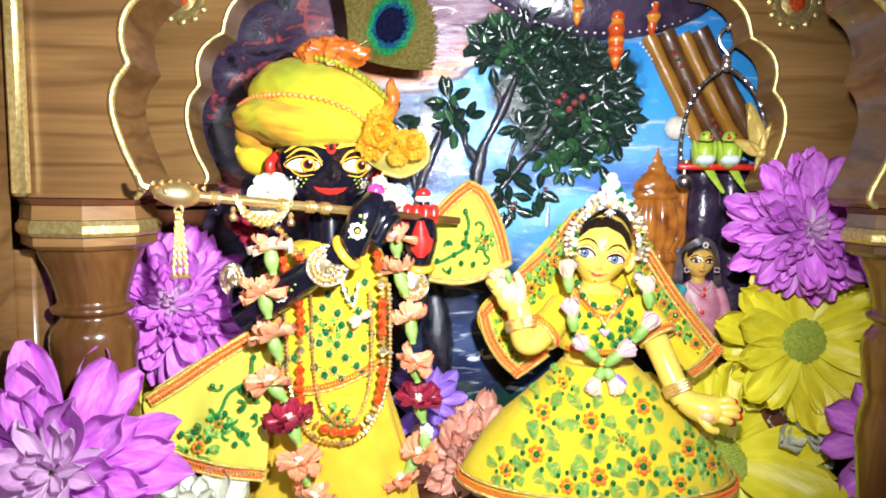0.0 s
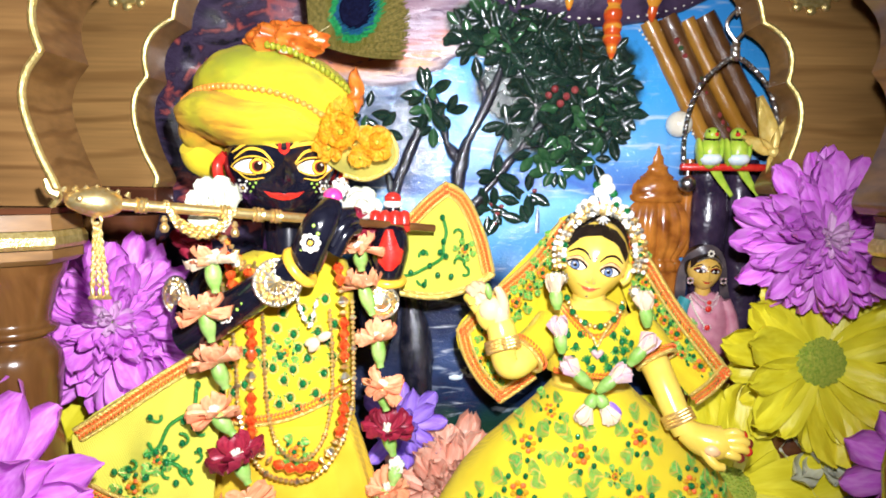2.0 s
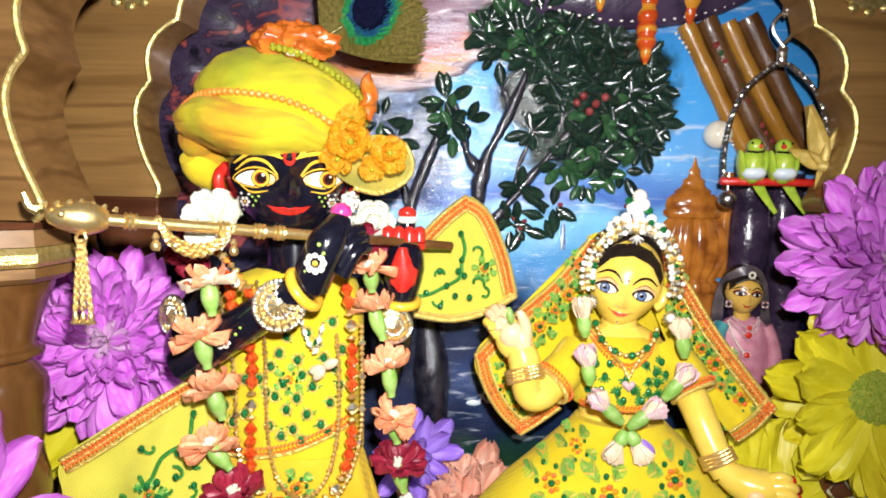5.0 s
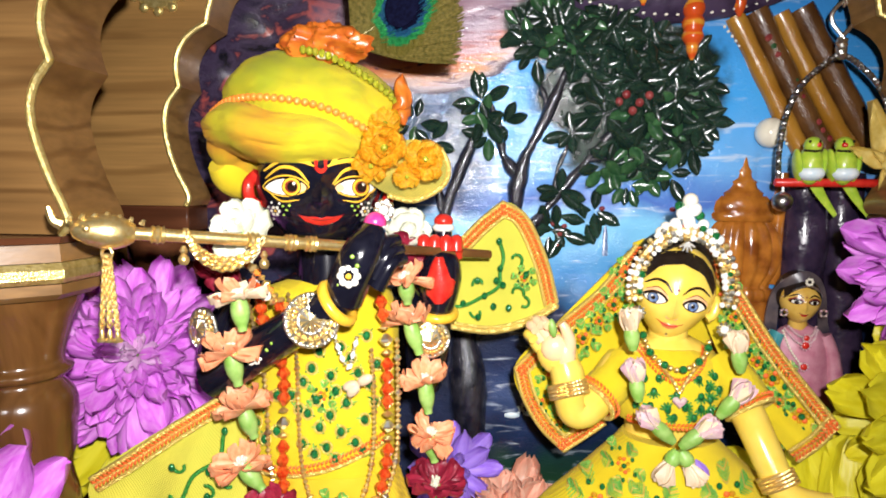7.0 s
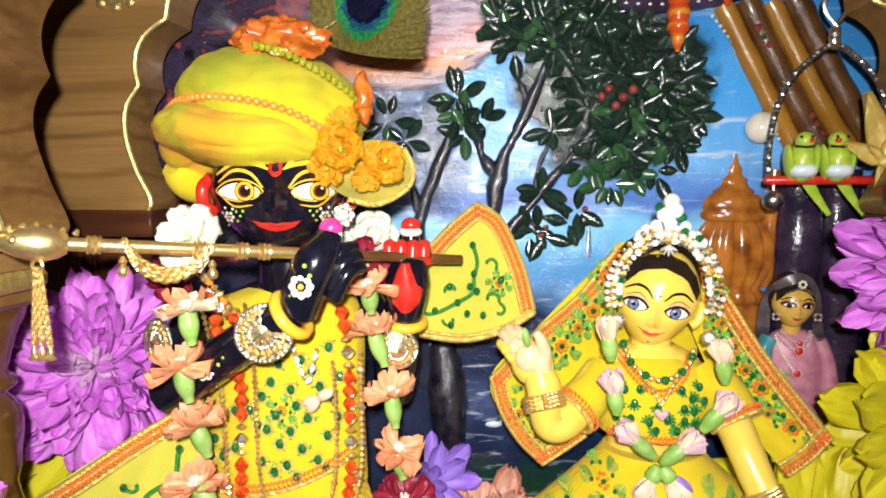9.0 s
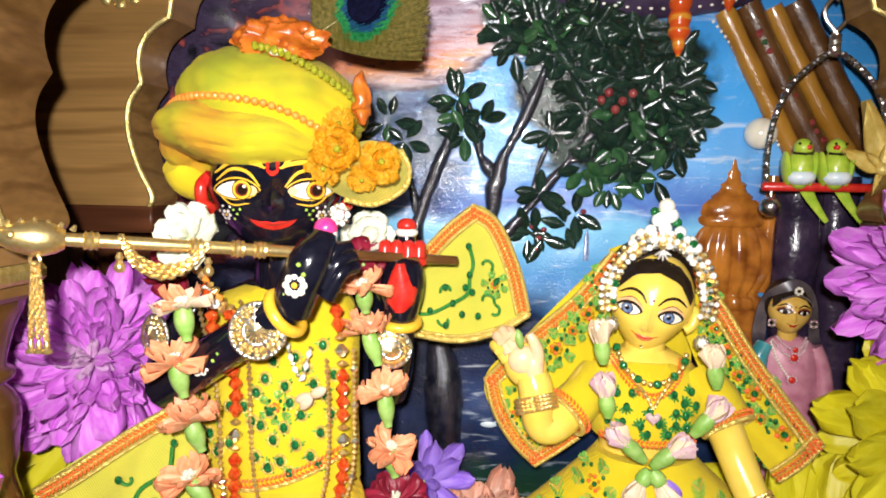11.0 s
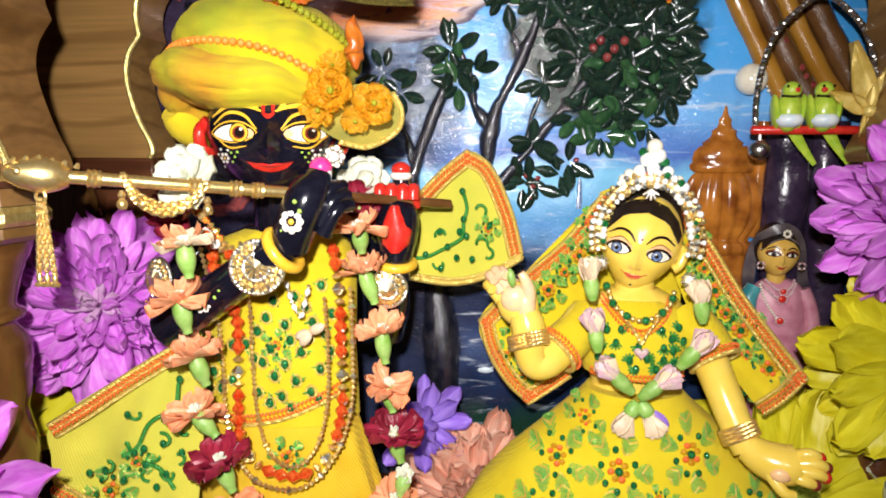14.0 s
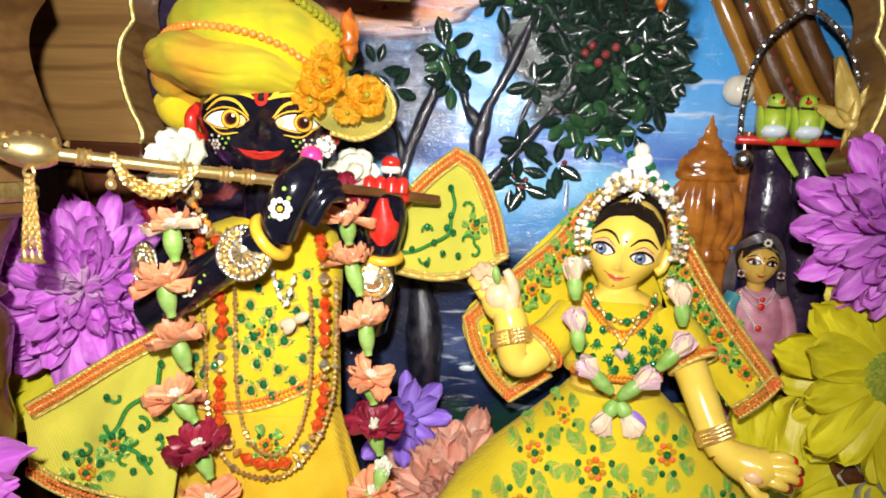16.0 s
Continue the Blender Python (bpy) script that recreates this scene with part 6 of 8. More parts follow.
vine(shawl, [(-0.0790, 0.0640), (-0.0760, 0.0590), (-0.0700, 0.0560), (-0.0660, 0.0500)], plane_l, [(-0.0720, 0.0600, 0.0022, -1), (-0.0650, 0.0590, 0.0022, 1), (-0.0640, 0.0670, 0.0020, -1)], [(-0.0640, 0.0605), (-0.0660, 0.0680), (-0.0705, 0.0510)])
sprig(shawl, -0.0760, 0.0585, plane_l, 0.55, 0.8)
sprig(shawl, -0.0825, 0.0510, plane_l, 0.8, 0.4)

shawl2 = thing("shawl", (0.008, 0.289, FLOOR), "lime-yellow rounded shawl end with green vine embroidery and orange braid", "clothing", "shawl ends")
g = Geo()
Ra = [(-0.014, 0.2815, 0.1190), (-0.0065, 0.2850, 0.1280), (0.0040, 0.2890, 0.1395), (0.0125, 0.2915, 0.1465)]
Rb = [(0.0125, 0.2915, 0.1465), (0.0205, 0.2915, 0.1415), (0.0275, 0.2910, 0.1270), (0.0312, 0.2900, 0.1130)]
Rc = [(-0.014, 0.2815, 0.1080), (-0.0030, 0.2840, 0.1045), (0.0100, 0.2860, 0.1030), (0.0220, 0.2885, 0.1060), (0.0312, 0.2900, 0.1115)]
sheet(g, [(-0.014, 0.2815, 0.1190), (-0.0065, 0.2850, 0.1280), (0.0040, 0.2890, 0.1395), (0.0125, 0.2915, 0.1465), (0.0205, 0.2915, 0.1415), (0.0275, 0.2910, 0.1270), (0.0312, 0.2900, 0.1130)],
      [(-0.014, 0.2815, 0.1078), (-0.0080, 0.2828, 0.1058), (-0.0010, 0.2840, 0.1042), (0.0080, 0.2855, 0.1030), (0.0160, 0.2870, 0.1038), (0.0240, 0.2885, 0.1065), (0.0310, 0.2900, 0.1110)], "cloth_lime", 34, 22, 0.0006, lambda u, v: 0.0010 * math.sin(9 * u + 3 * v) * v)
part("cloth", g, shawl2)
trimmed(shawl2, Ra, (0.01, 0.29, 0.115), 0.0014)
trimmed(shawl2, Rb, (0.01, 0.29, 0.115), 0.0014)
g = Geo()
ropes(g, [(x, y - 0.0012, z + 0.0006) for x, y, z in spline(Rc, 8)], "gold_thread", 0.00065)
ropes(g, [(x, y - 0.0014, z + 0.0020) for x, y, z in spline(Rc, 8)], "gold_thread", 0.0004)
part("gold_cord", g, shawl2)
plane_r = lambda x, z: 0.2862 + (x - 0.005) * 0.16 + (z - 0.115) * 0.09 - 0.0012
vine(shawl2, [(0.0118, 0.1330), (0.0130, 0.1280), (0.0120, 0.1235), (0.0115, 0.1185), (0.0060, 0.1150), (-0.0005, 0.1120), (-0.0070, 0.1125)], plane_r,
     [(0.0170, 0.1275, 0.0024, 1), (0.0050, 0.1195, 0.0022, -1), (0.0175, 0.1165, 0.0026, 1), (0.0045, 0.1100, 0.0022, 1), (0.0200, 0.1130, 0.0022, -1)],
     [(0.0115, 0.1335), (0.0120, 0.1245), (0.0108, 0.1205), (0.0130, 0.1190), (0.0045, 0.1205), (0.0070, 0.1155), (0.0000, 0.1130), (0.0205, 0.1225), (0.0100, 0.1120), (0.0150, 0.1115), (0.0050, 0.1085)])
sprig(shawl2, 0.0200, 0.1215, plane_r, 0.5, 0.2)

# turban
turban = thing("turban", (-0.045, 0.266, 0.155), "yellow and green silk turban with orange beads and organza flower", "turban")
g = Geo()
TB = [((-0.0450, 0.2690, 0.1745), (0.0275, 0.0250, 0.0165), 8), ((-0.0500, 0.2650, 0.1655), (0.0268, 0.0262, 0.0105), 7)]
for (c, r, tilt), wr, cloth in zip(TB, (0.055, 0.075), ("cloth_turban", "cloth_roll")):
    vs, fs, seg, rings = [], [], 110, 64
    rot = Matrix.Rotation(radians(tilt), 3, "Y")
    for i in range(rings + 1):
        e = math.pi * i / rings
        for k2 in range(seg):
            f = 2 * math.pi * k2 / seg
            q = Vector((r[0] * math.sin(e) * math.cos(f), r[1] * math.sin(e) * math.sin(f), r[2] * math.cos(e)))
            lay = 7.5 * e + 1.6 * f + 2.2 * noise.noise(q * 60)
            crease = (1 - abs(math.sin(lay))) ** 3 + 0.6 * (1 - abs(math.sin(1.7 * lay + 2.0 * f + 3 * noise.noise(q * 90)))) ** 4
            fold = 1 - wr * 0.36 * crease + wr * 1.1 * noise.noise(q * 70) + 0.4 * wr * noise.noise(q * 180)
            vs.append(Vector(c) + rot @ (q * fold))
    for i in range(rings):
        for k2 in range(seg):
            fs.append((i * seg + k2, i * seg + (k2 + 1) % seg, (i + 1) * seg + (k2 + 1) % seg, (i + 1) * seg + k2))
    g.add(vs, fs, cloth)
tube(g, spline([(-0.060, 0.280, 0.154), (-0.0685, 0.270, 0.1565), (-0.0705, 0.262, 0.162), (-0.067, 0.253, 0.166)], 8), lambda s: 0.0034 + 0.0024 * math.sin(math.pi * s) + 0.0004 * math.sin(19 * s), "cloth_roll", 18)
part("wrap", g, turban)
g = Geo()
tube(g, spline([(-0.066, 0.274, 0.1500), (-0.0705, 0.267, 0.1535), (-0.073, 0.262, 0.158)], 6), lambda s: 0.0040 + 0.002 * math.sin(math.pi * s), "cloth_yellow", 14)
part("under_wrap", g, turban, "bright yellow under-wrap")
g = Geo()
sheet(g, [(-0.022, 0.256, 0.1625), (-0.013, 0.256, 0.1645), (-0.0055, 0.259, 0.1620), (-0.0035, 0.2605, 0.1570)], [(-0.026, 0.254, 0.1525), (-0.020, 0.255, 0.1490), (-0.0125, 0.258, 0.1475), (-0.0048, 0.2600, 0.1520)], "cloth_olive", 18, 12, 0.0012, lambda u, v: -0.0035 * math.sin(math.pi * v) * math.sin(math.pi * min(1, 0.2 + u)))
part("loose_end", g, turban, "loose turban end with a gold rim")
g = Geo()
ropes(g, spline([(-0.0055, 0.259, 0.1622), (-0.0033, 0.2602, 0.1570), (-0.0048, 0.2598, 0.1515), (-0.0125, 0.2575, 0.1472), (-0.020, 0.2545, 0.1485)], 8), "gold_thread", 0.0005)
part("gold_rim", g, turban)


def turban_y(x, z):
    best = 0.27
    for (c, r, tilt) in TB:
        i = Matrix.Rotation(radians(-tilt), 3, "Y") @ Vector((x - c[0], 0, z - c[2]))
        q = 1 - (i.x / r[0]) ** 2 - (i.z / r[2]) ** 2
        if q > 0:
            best = min(best, c[1] - r[1] * math.sqrt(q))
    return best


line = [(-0.0735, 0.1725), (-0.066, 0.1748), (-0.056, 0.1750), (-0.046, 0.1742), (-0.038, 0.1728), (-0.031, 0.1702), (-0.0255, 0.1668), (-0.0205, 0.1640)]
for p, t in even(spline([(x, turban_y(x, z) - 0.0010, z) for x, z in line], 10), 0.00215):
    part("bead", ball(Geo(), p, 0.00108, "bead_orange", 12, 8), turban)
for p, t in even(spline([(-0.043, 0.250, 0.1885), (-0.036, 0.2495, 0.1868), (-0.0275, 0.2535, 0.1825), (-0.0205, 0.2585, 0.1775), (-0.0155, 0.2625, 0.1720)], 10), 0.0019):
    part("lime_bead", ball(Geo(), p, (0.0010, 0.0010, 0.0012), "bead_lime", 10, 7), turban)
rp = [petal_mesh("organza_petal", 0.0080, 0.0090, "organza", cup=0.10, curl=0.30, tip=0.62, n=12, m=14, base=0.3, blunt=2.6, wave=0.16, ph=k) for k in (0.0, 1.4, 2.9)]
rosette_rng = random.Random(31)
for c, nrm, sz, rows in (((-0.0190, 0.2455, 0.1612), (0.0, -1, 0.15), 0.80, ((6, 0.05), (5, -0.5))), ((-0.0090, 0.2492, 0.1585), (0.4, -1, 0.1), 0.68, ((5, 0.0), (4, -0.5))),
                         ((-0.0225, 0.2462, 0.1570), (-0.3, -1, -0.35), 0.6, ((5, 0.1), (4, -0.4))), ((-0.0190, 0.2475, 0.1672), (-0.2, -1, 0.6), 0.6, ((5, 0.1),)), ((-0.0135, 0.2480, 0.1545), (0.1, -1, -0.6), 0.5, ((5, 0.1),))):
    for cnt, lean in rows:
        for i in range(cnt):
            placed("organza_petal", rosette_rng.choice(rp), turban, Matrix.Translation(c) @ aim(nrm, i * 6.283 / cnt + lean * 3 + rosette_rng.uniform(-0.2, 0.2)) @ Matrix.Rotation(lean + rosette_rng.uniform(-0.25, 0.15), 4, "Y") @ Matrix.Scale(sz * rosette_rng.uniform(0.85, 1.1) * (1 if lean > -0.3 else 0.7), 4))
    part("flower_bead", ball(Geo(), Vector(c) + Vector(nrm) * 0.0024 * sz, 0.0013 * sz, "bead_lime", 10, 7), turban)


def crumple(c, r, mat, seed, amp=0.42, size=170.0, seg=64, rings=40):
    """A crushed wad of satin: sharp ridges over a flattened ball."""
    g, vs, fs = Geo(), [], []
    for i in range(rings + 1):
        e = math.pi * i / rings
        for k in range(seg):
            f = 2 * math.pi * k / seg
            q = Vector((r[0] * math.sin(e) * math.cos(f), r[1] * math.sin(e) * math.sin(f), r[2] * math.cos(e)))
            h = q * size + Vector((seed, 0, 0))
            vs.append(Vector(c) + q * (1 + amp * (0.6 - 2.2 * abs(noise.noise(h))) + amp * 0.5 * (0.4 - 2 * abs(noise.noise(h * 2.1)))))
    for i in range(rings):
        for k in range(seg):
            fs.append((i * seg + k, i * seg + (k + 1) % seg, (i + 1) * seg + (k + 1) % seg, (i + 1) * seg + k))
    return g.add(vs, fs, mat)


part("satin_bow", crumple((-0.0385, 0.2560, 0.1912), (0.0112, 0.0062, 0.0050), "satin_orange", 3.0), turban, "crumpled orange satin crest")
part("satin_bow", crumple((-0.0470, 0.2560, 0.1920), (0.0035, 0.0040, 0.0042), "satin_orange", 8.0), turban)
part("satin_bow", crumple((-0.0170, 0.2610, 0.1762), (0.0026, 0.0030, 0.0058), "satin_orange", 5.0), turban)
part("white_clip", ball(Geo(), (-0.0375, 0.2515, 0.1872), (0.0028, 0.0014, 0.0011), "paint_white", 12, 7), turban)

# peacock feather behind the turban
feather = thing("peacock_feather", (-0.034, 0.272, 0.180), "peacock feather with blue eye stuck behind the turban", "feather")
fc = Vector((-0.0196, 0.2735, 0.2052))
tilt = Matrix.Rotation(radians(24), 3, "Y")
part("dark_heart", ball(Geo(), fc + Vector((0.0004, -0.0008, 0.0006)), (0.0050, 0.0005, 0.0066), "paint_navy", 32, 12, tilt), feather, "velvety dark blue eye")
g = Geo()
rq = random.Random(9)
apex = Vector((-0.0350, 0.2745, 0.1945))


def eye_zone(p):
    """Colour of a barb by its place round the feather's eye."""
    q = tilt.inverted() @ (p - fc)
    d = math.hypot(q.x / 0.0052, q.z / 0.0070)
    return "paint_navy" if d < 1 else "feather_blue" if d < 1.28 else "feather_green" if d < 1.65 else "feather_bronze" if d < 2.0 else "feather_brown"


for i in range(330):
    a = radians(-10 + 110 * i / 329)
    d = Vector((math.cos(a), 0, math.sin(a)))
    ln = 0.0335 + 0.004 * math.sin(a * 1.6) + rq.uniform(-0.0016, 0.0010)
    lag, off = rq.uniform(-0.0010, 0.0010), rq.uniform(-0.0004, 0.0006)
    prev, run = None, []
    for k in range(15):
        u = k / 14
        p = apex + d * (0.002 + (ln - 0.002) * u) + Vector((d.z, 0, -d.x)) * 0.0015 * math.sin(math.pi * u) + Vector((0, off * u, 0))
        zone = eye_zone(p + d * lag)
        run.append(p)
        if prev and zone != prev and len(run) > 1:
            tube(g, run, (0.00026, 0.00024), prev, 4)
            run = [p]
        prev = zone
    if len(run) > 1:
        tube(g, run, (0.00026, 0.00018), prev, 4)
tagged(part("vane", g, feather, "bronze-green feather barbs"), kind="stuff")
part("quill", tube(Geo(), spline([(-0.040, 0.272, 0.180), (-0.035, 0.2738, 0.1945), (-0.028, 0.2738, 0.200)], 5), (0.0006, 0.0004), "feather_brown", 8), feather)


# ---- clothing and jewels of the golden figure ----
dress = thing("embroidered_dress", (0.067, 0.286, FLOOR), "bright yellow dress with sewn green and orange flowers", "clothing")
SKIRT = [(0.0665, 0.276, 0.0235, 0.0565, 0.0310), (0.0668, 0.2765, 0.0310, 0.0540, 0.0290), (0.0670, 0.2775, 0.0420, 0.0470, 0.0240), (0.0672, 0.2790, 0.0520, 0.0380, 0.0205), (0.0675, 0.2808, 0.0610, 0.0275, 0.0166), (0.0678, 0.2840, 0.0680, 0.0185, 0.0145), (0.0678, 0.2850, 0.0715, 0.0150, 0.0130)]
g = Geo()
fine_rings = []
for k in range(6):
    for s in range(5):
        fine_rings.append(tuple(SKIRT[k][i] + (SKIRT[k + 1][i] - SKIRT[k][i]) * s / 5 for i in range(5)))
fine_rings.append(SKIRT[-1])
loft(g, [(0.0665, 0.276, 0.0238, 0.0545, 0.0290)] + fine_rings, "cloth_yellow", 96, lambda s, a: (1 - s) * (0.014 * math.sin(6 * a + 0.6) + 0.010 * math.sin(11 * a) + 0.03 * noise.noise((4 * math.cos(a), 4 * math.sin(a), 4 * s))))
part("skirt", g, dress)
skirt_y0 = front_of(SKIRT)
skirt_y = lambda x, z: skirt_y0(x, z) - 0.0006
for x, z, s, t in ((0.0430, 0.0555, 0.85, 0.2), (0.0605, 0.0545, 0.95, 0.6), (0.0815, 0.0590, 0.9, 1.1), (0.0395, 0.0420, 0.95, 0.0), (0.0620, 0.0365, 1.0, 0.9), (0.0790, 0.0400, 1.0, 0.3), (0.0985, 0.0440, 0.9, 0.7),
                   (0.0515, 0.0655, 0.6, 0.4), (0.0280, 0.0350, 0.7, 0.2), (0.1085, 0.0375, 0.7, 0.8), (0.0500, 0.0330, 0.8, 0.5), (0.0930, 0.0335, 0.8, 0.1), (0.0715, 0.0485, 0.35, 0.2)):
    sprig(dress, x, z, skirt_y, s * 1.15, t)
hem = [(0.0665 + 0.0572 * math.cos(a), 0.276 + 0.0316 * math.sin(a), 0.0250) for a in [math.pi + math.pi * i / 60 for i in range(61)]]
g = Geo()
braid(g, [(x, y, z + 0.0022) for x, y, z in hem], "thread_orange", 0.0030)
part("orange_braid", g, dress, "orange braided hem")
g = Geo()
ropes(g, hem, "gold_thread", 0.0006)
ropes(g, [(x * 0.985 + 0.001, y + 0.0006, z + 0.0042) for x, y, z in hem], "gold_thread", 0.0004)
part("gold_cord", g, dress, "gold cord hem")
g = Geo()
BL = [(0.0675, 0.2865, 0.0770, 0.0158, 0.0140), (0.0675, 0.2865, 0.0850, 0.0180, 0.0155), (0.0675, 0.2868, 0.0920, 0.0190, 0.0140), (0.0675, 0.287, 0.0975, 0.0160, 0.0110), (0.0672, 0.2872, 0.1005, 0.0105, 0.0085)]
loft(g, [(0.0675, 0.2865, 0.0772, 0.0150, 0.0132)] + BL, "cloth_yellow", 44, lambda s, a: 0.012 * noise.noise((4 * math.cos(a), 4 * math.sin(a), 5 * s)))
limb(g, [(0.053, 0.2850, 0.0945), (0.0485, 0.2800, 0.0895), (0.0435, 0.2765, 0.0855)], (0.0066, 0.0072), "cloth_yellow")
limb(g, [(0.082, 0.2850, 0.0955), (0.0865, 0.2800, 0.0905), (0.0892, 0.2765, 0.0850)], (0.0068, 0.0076), "cloth_yellow")
part("blouse", g, dress)
bl_y = front_of(BL)
g = Geo()
braid(g, [(x, bl_y(x, z) - 0.0005, z) for x, z in [(0.0565 + 0.0215 * i / 20, 0.1010 - 0.0085 * math.sin(math.pi * i / 20)) for i in range(21)]], "thread_orange", 0.0026)
braid(g, [(x, bl_y(x, z) - 0.0005, z) for x, z in [(0.0535 + 0.0280 * i / 20, 0.0785) for i in range(21)]], "thread_orange", 0.0026)
for c, d in (((0.0435, 0.2765, 0.0855), Vector((-0.0050, -0.0035, -0.0040))), ((0.0892, 0.2765, 0.0850), Vector((0.0027, -0.0035, -0.0055)))):
    u = d.cross(Vector((0, 0, 1))).normalized()
    w = d.normalized().cross(u)
    ring = [Vector(c) + (u * math.cos(a) + w * math.sin(a)) * 0.0074 for a in [6.2832 * i / 30 for i in range(31)]]
    braid(g, ring, "thread_orange", 0.0026, lift=0.0003)
    ropes(g, [q + d.normalized() * 0.0018 for q in ring], "gold_thread", 0.0005)
part("orange_braid", g, dress, "orange braided blouse edges")
for x, z in ((0.0575, 0.0925), (0.0600, 0.0890), (0.0560, 0.0870), (0.0615, 0.0930), (0.0735, 0.0930), (0.0765, 0.0905), (0.0740, 0.0880), (0.0790, 0.0935), (0.0770, 0.0870), (0.0590, 0.0845), (0.0740, 0.0845), (0.0640, 0.0840), (0.0690, 0.0850), (0.0665, 0.0885), (0.0545, 0.0900), (0.0805, 0.0895), (0.0660, 0.0815), (0.0595, 0.0810), (0.0720, 0.0815), (0.0775, 0.0830), (0.0550, 0.0840)):
    part("bead", ball(Geo(), (x, bl_y(x, z) - 0.0009, z), (0.0011, 0.0008, 0.0014), "bead_green", 9, 6), dress)
    leaf = Geo()
    for j in range(5):
        a = x * 900 + j * 0.5
        tube(leaf, [(x, bl_y(x, z) - 0.0006, z), (x + 0.0024 * math.cos(a), bl_y(x, z) - 0.0006, z + 0.0024 * math.sin(a))], (0.0005, 0.0003), "thread_green", 5)
    part("sewn_leaves", leaf, dress, "green thread leaves")

veil = thing("veil", (0.067, 0.29, FLOOR), "bright yellow head veil with green embroidery and orange braid", "clothing")
VL = [(0.0560, 0.2900, 0.1330), (0.0450, 0.2915, 0.1180), (0.0310, 0.2915, 0.1050), (0.0175, 0.2900, 0.0905)]
VLb = [(0.0175, 0.2900, 0.0905), (0.0205, 0.2895, 0.0800), (0.0265, 0.2895, 0.0700), (0.0345, 0.2890, 0.0625)]
VLc = [(0.0345, 0.2890, 0.0625), (0.0420, 0.2890, 0.0680), (0.0480, 0.2895, 0.0725)]
VLi = [(0.0600, 0.2915, 0.1270), (0.0565, 0.2930, 0.1120), (0.0530, 0.2925, 0.0950), (0.0485, 0.2895, 0.0730)]
g = Geo()
sheet(g, [(0.0560, 0.2900, 0.1330), (0.0310, 0.2915, 0.1050), (0.0175, 0.2900, 0.0905), (0.0225, 0.2895, 0.0760), (0.0345, 0.2890, 0.0625)],
      [(0.0600, 0.2915, 0.1270), (0.0575, 0.2930, 0.1150), (0.0550, 0.2930, 0.1000), (0.0520, 0.2915, 0.0850), (0.0480, 0.2895, 0.0725)], "cloth_yellow", 34, 24, 0.0006, lambda u, v: 0.0012 * math.sin(8 * v + 5 * u))
VR = [(0.0805, 0.2900, 0.1300), (0.0900, 0.2895, 0.1180), (0.1010, 0.2875, 0.1010), (0.1185, 0.2815, 0.0780)]
VRb = [(0.1185, 0.2815, 0.0780), (0.1130, 0.2810, 0.0715), (0.1065, 0.2810, 0.0660)]
sheet(g, [(0.0805, 0.2900, 0.1300), (0.0900, 0.2895, 0.1180), (0.1010, 0.2875, 0.1010), (0.1185, 0.2815, 0.0780)],
      [(0.0760, 0.2915, 0.1260), (0.0800, 0.2930, 0.1080), (0.0900, 0.2890, 0.0870), (0.1065, 0.2810, 0.0660)], "cloth_yellow", 34, 20, 0.0006, lambda u, v: 0.0012 * math.sin(9 * v + 5 * u))
sheet(g, [(0.0555, 0.2905, 0.1335), (0.0600, 0.2920, 0.1350), (0.0680, 0.2925, 0.1360), (0.0760, 0.2918, 0.1335), (0.0812, 0.2902, 0.1290)],
      [(0.0520, 0.3010, 0.0900), (0.0600, 0.3020, 0.0880), (0.0680, 0.3025, 0.0880), (0.0760, 0.3020, 0.0880), (0.0850, 0.3010, 0.0900)], "cloth_yellow", 24, 14, 0.0006)
part("cloth", g, veil)
trimmed(veil, VL, (0.06, 0.29, 0.09), 0.0016)
trimmed(veil, VLb, (0.06, 0.29, 0.10), 0.0016)
trimmed(veil, VLc, (0.04, 0.29, 0.09), 0.0016)
trimmed(veil, VR, (0.08, 0.29, 0.08), 0.0016)
trimmed(veil, VRb, (0.09, 0.29, 0.09), 0.0016)
vl_y = lambda x, z: 0.2892
vr_y = lambda x, z: 0.2898 - max(0, x - 0.088) * 0.27
for x, z, s, t in ((0.0495, 0.1130, 0.75, 0.5), (0.0400, 0.1015, 0.75, 0.1), (0.0300, 0.0890, 0.7, 0.8), (0.0265, 0.0785, 0.65, 0.3), (0.0530, 0.1240, 0.6, 0.3), (0.0352, 0.0950, 0.55, 0.6), (0.0450, 0.1075, 0.55, 0.9), (0.0320, 0.0715, 0.5, 0.2)):
    sprig(veil, x, z, vl_y, s, t)
for x, z, s, t in ((0.0850, 0.1170, 0.65, 0.2), (0.0920, 0.1030, 0.75, 0.7), (0.1000, 0.0910, 0.85, 0.2), (0.1085, 0.0795, 0.85, 0.9), (0.1030, 0.0735, 0.6, 0.4), (0.0885, 0.1100, 0.55, 0.5), (0.0955, 0.0960, 0.6, 0.2), (0.0940, 0.0860, 0.6, 0.8), (0.1020, 0.0830, 0.55, 0.3)):
    sprig(veil, x, z, vr_y, s * 1.1, t)

# crown of clear stones
crown = thing("crown", (0.069, 0.278, 0.130), "tiara of clear and green stones set in gold", "crown")
rq = random.Random(12)
cpts = spline([(0.0542, 0.2790, 0.1170), (0.0538, 0.2780, 0.1230), (0.0560, 0.2765, 0.1305), (0.0615, 0.2750, 0.1365), (0.0690, 0.2745, 0.1385), (0.0762, 0.2755, 0.1355), (0.0812, 0.2772, 0.1285), (0.0832, 0.2785, 0.1200), (0.0826, 0.2795, 0.1150)], 10)
part("band", tube(Geo(), cpts, 0.0013, "gold", 8), crown, "gold band")
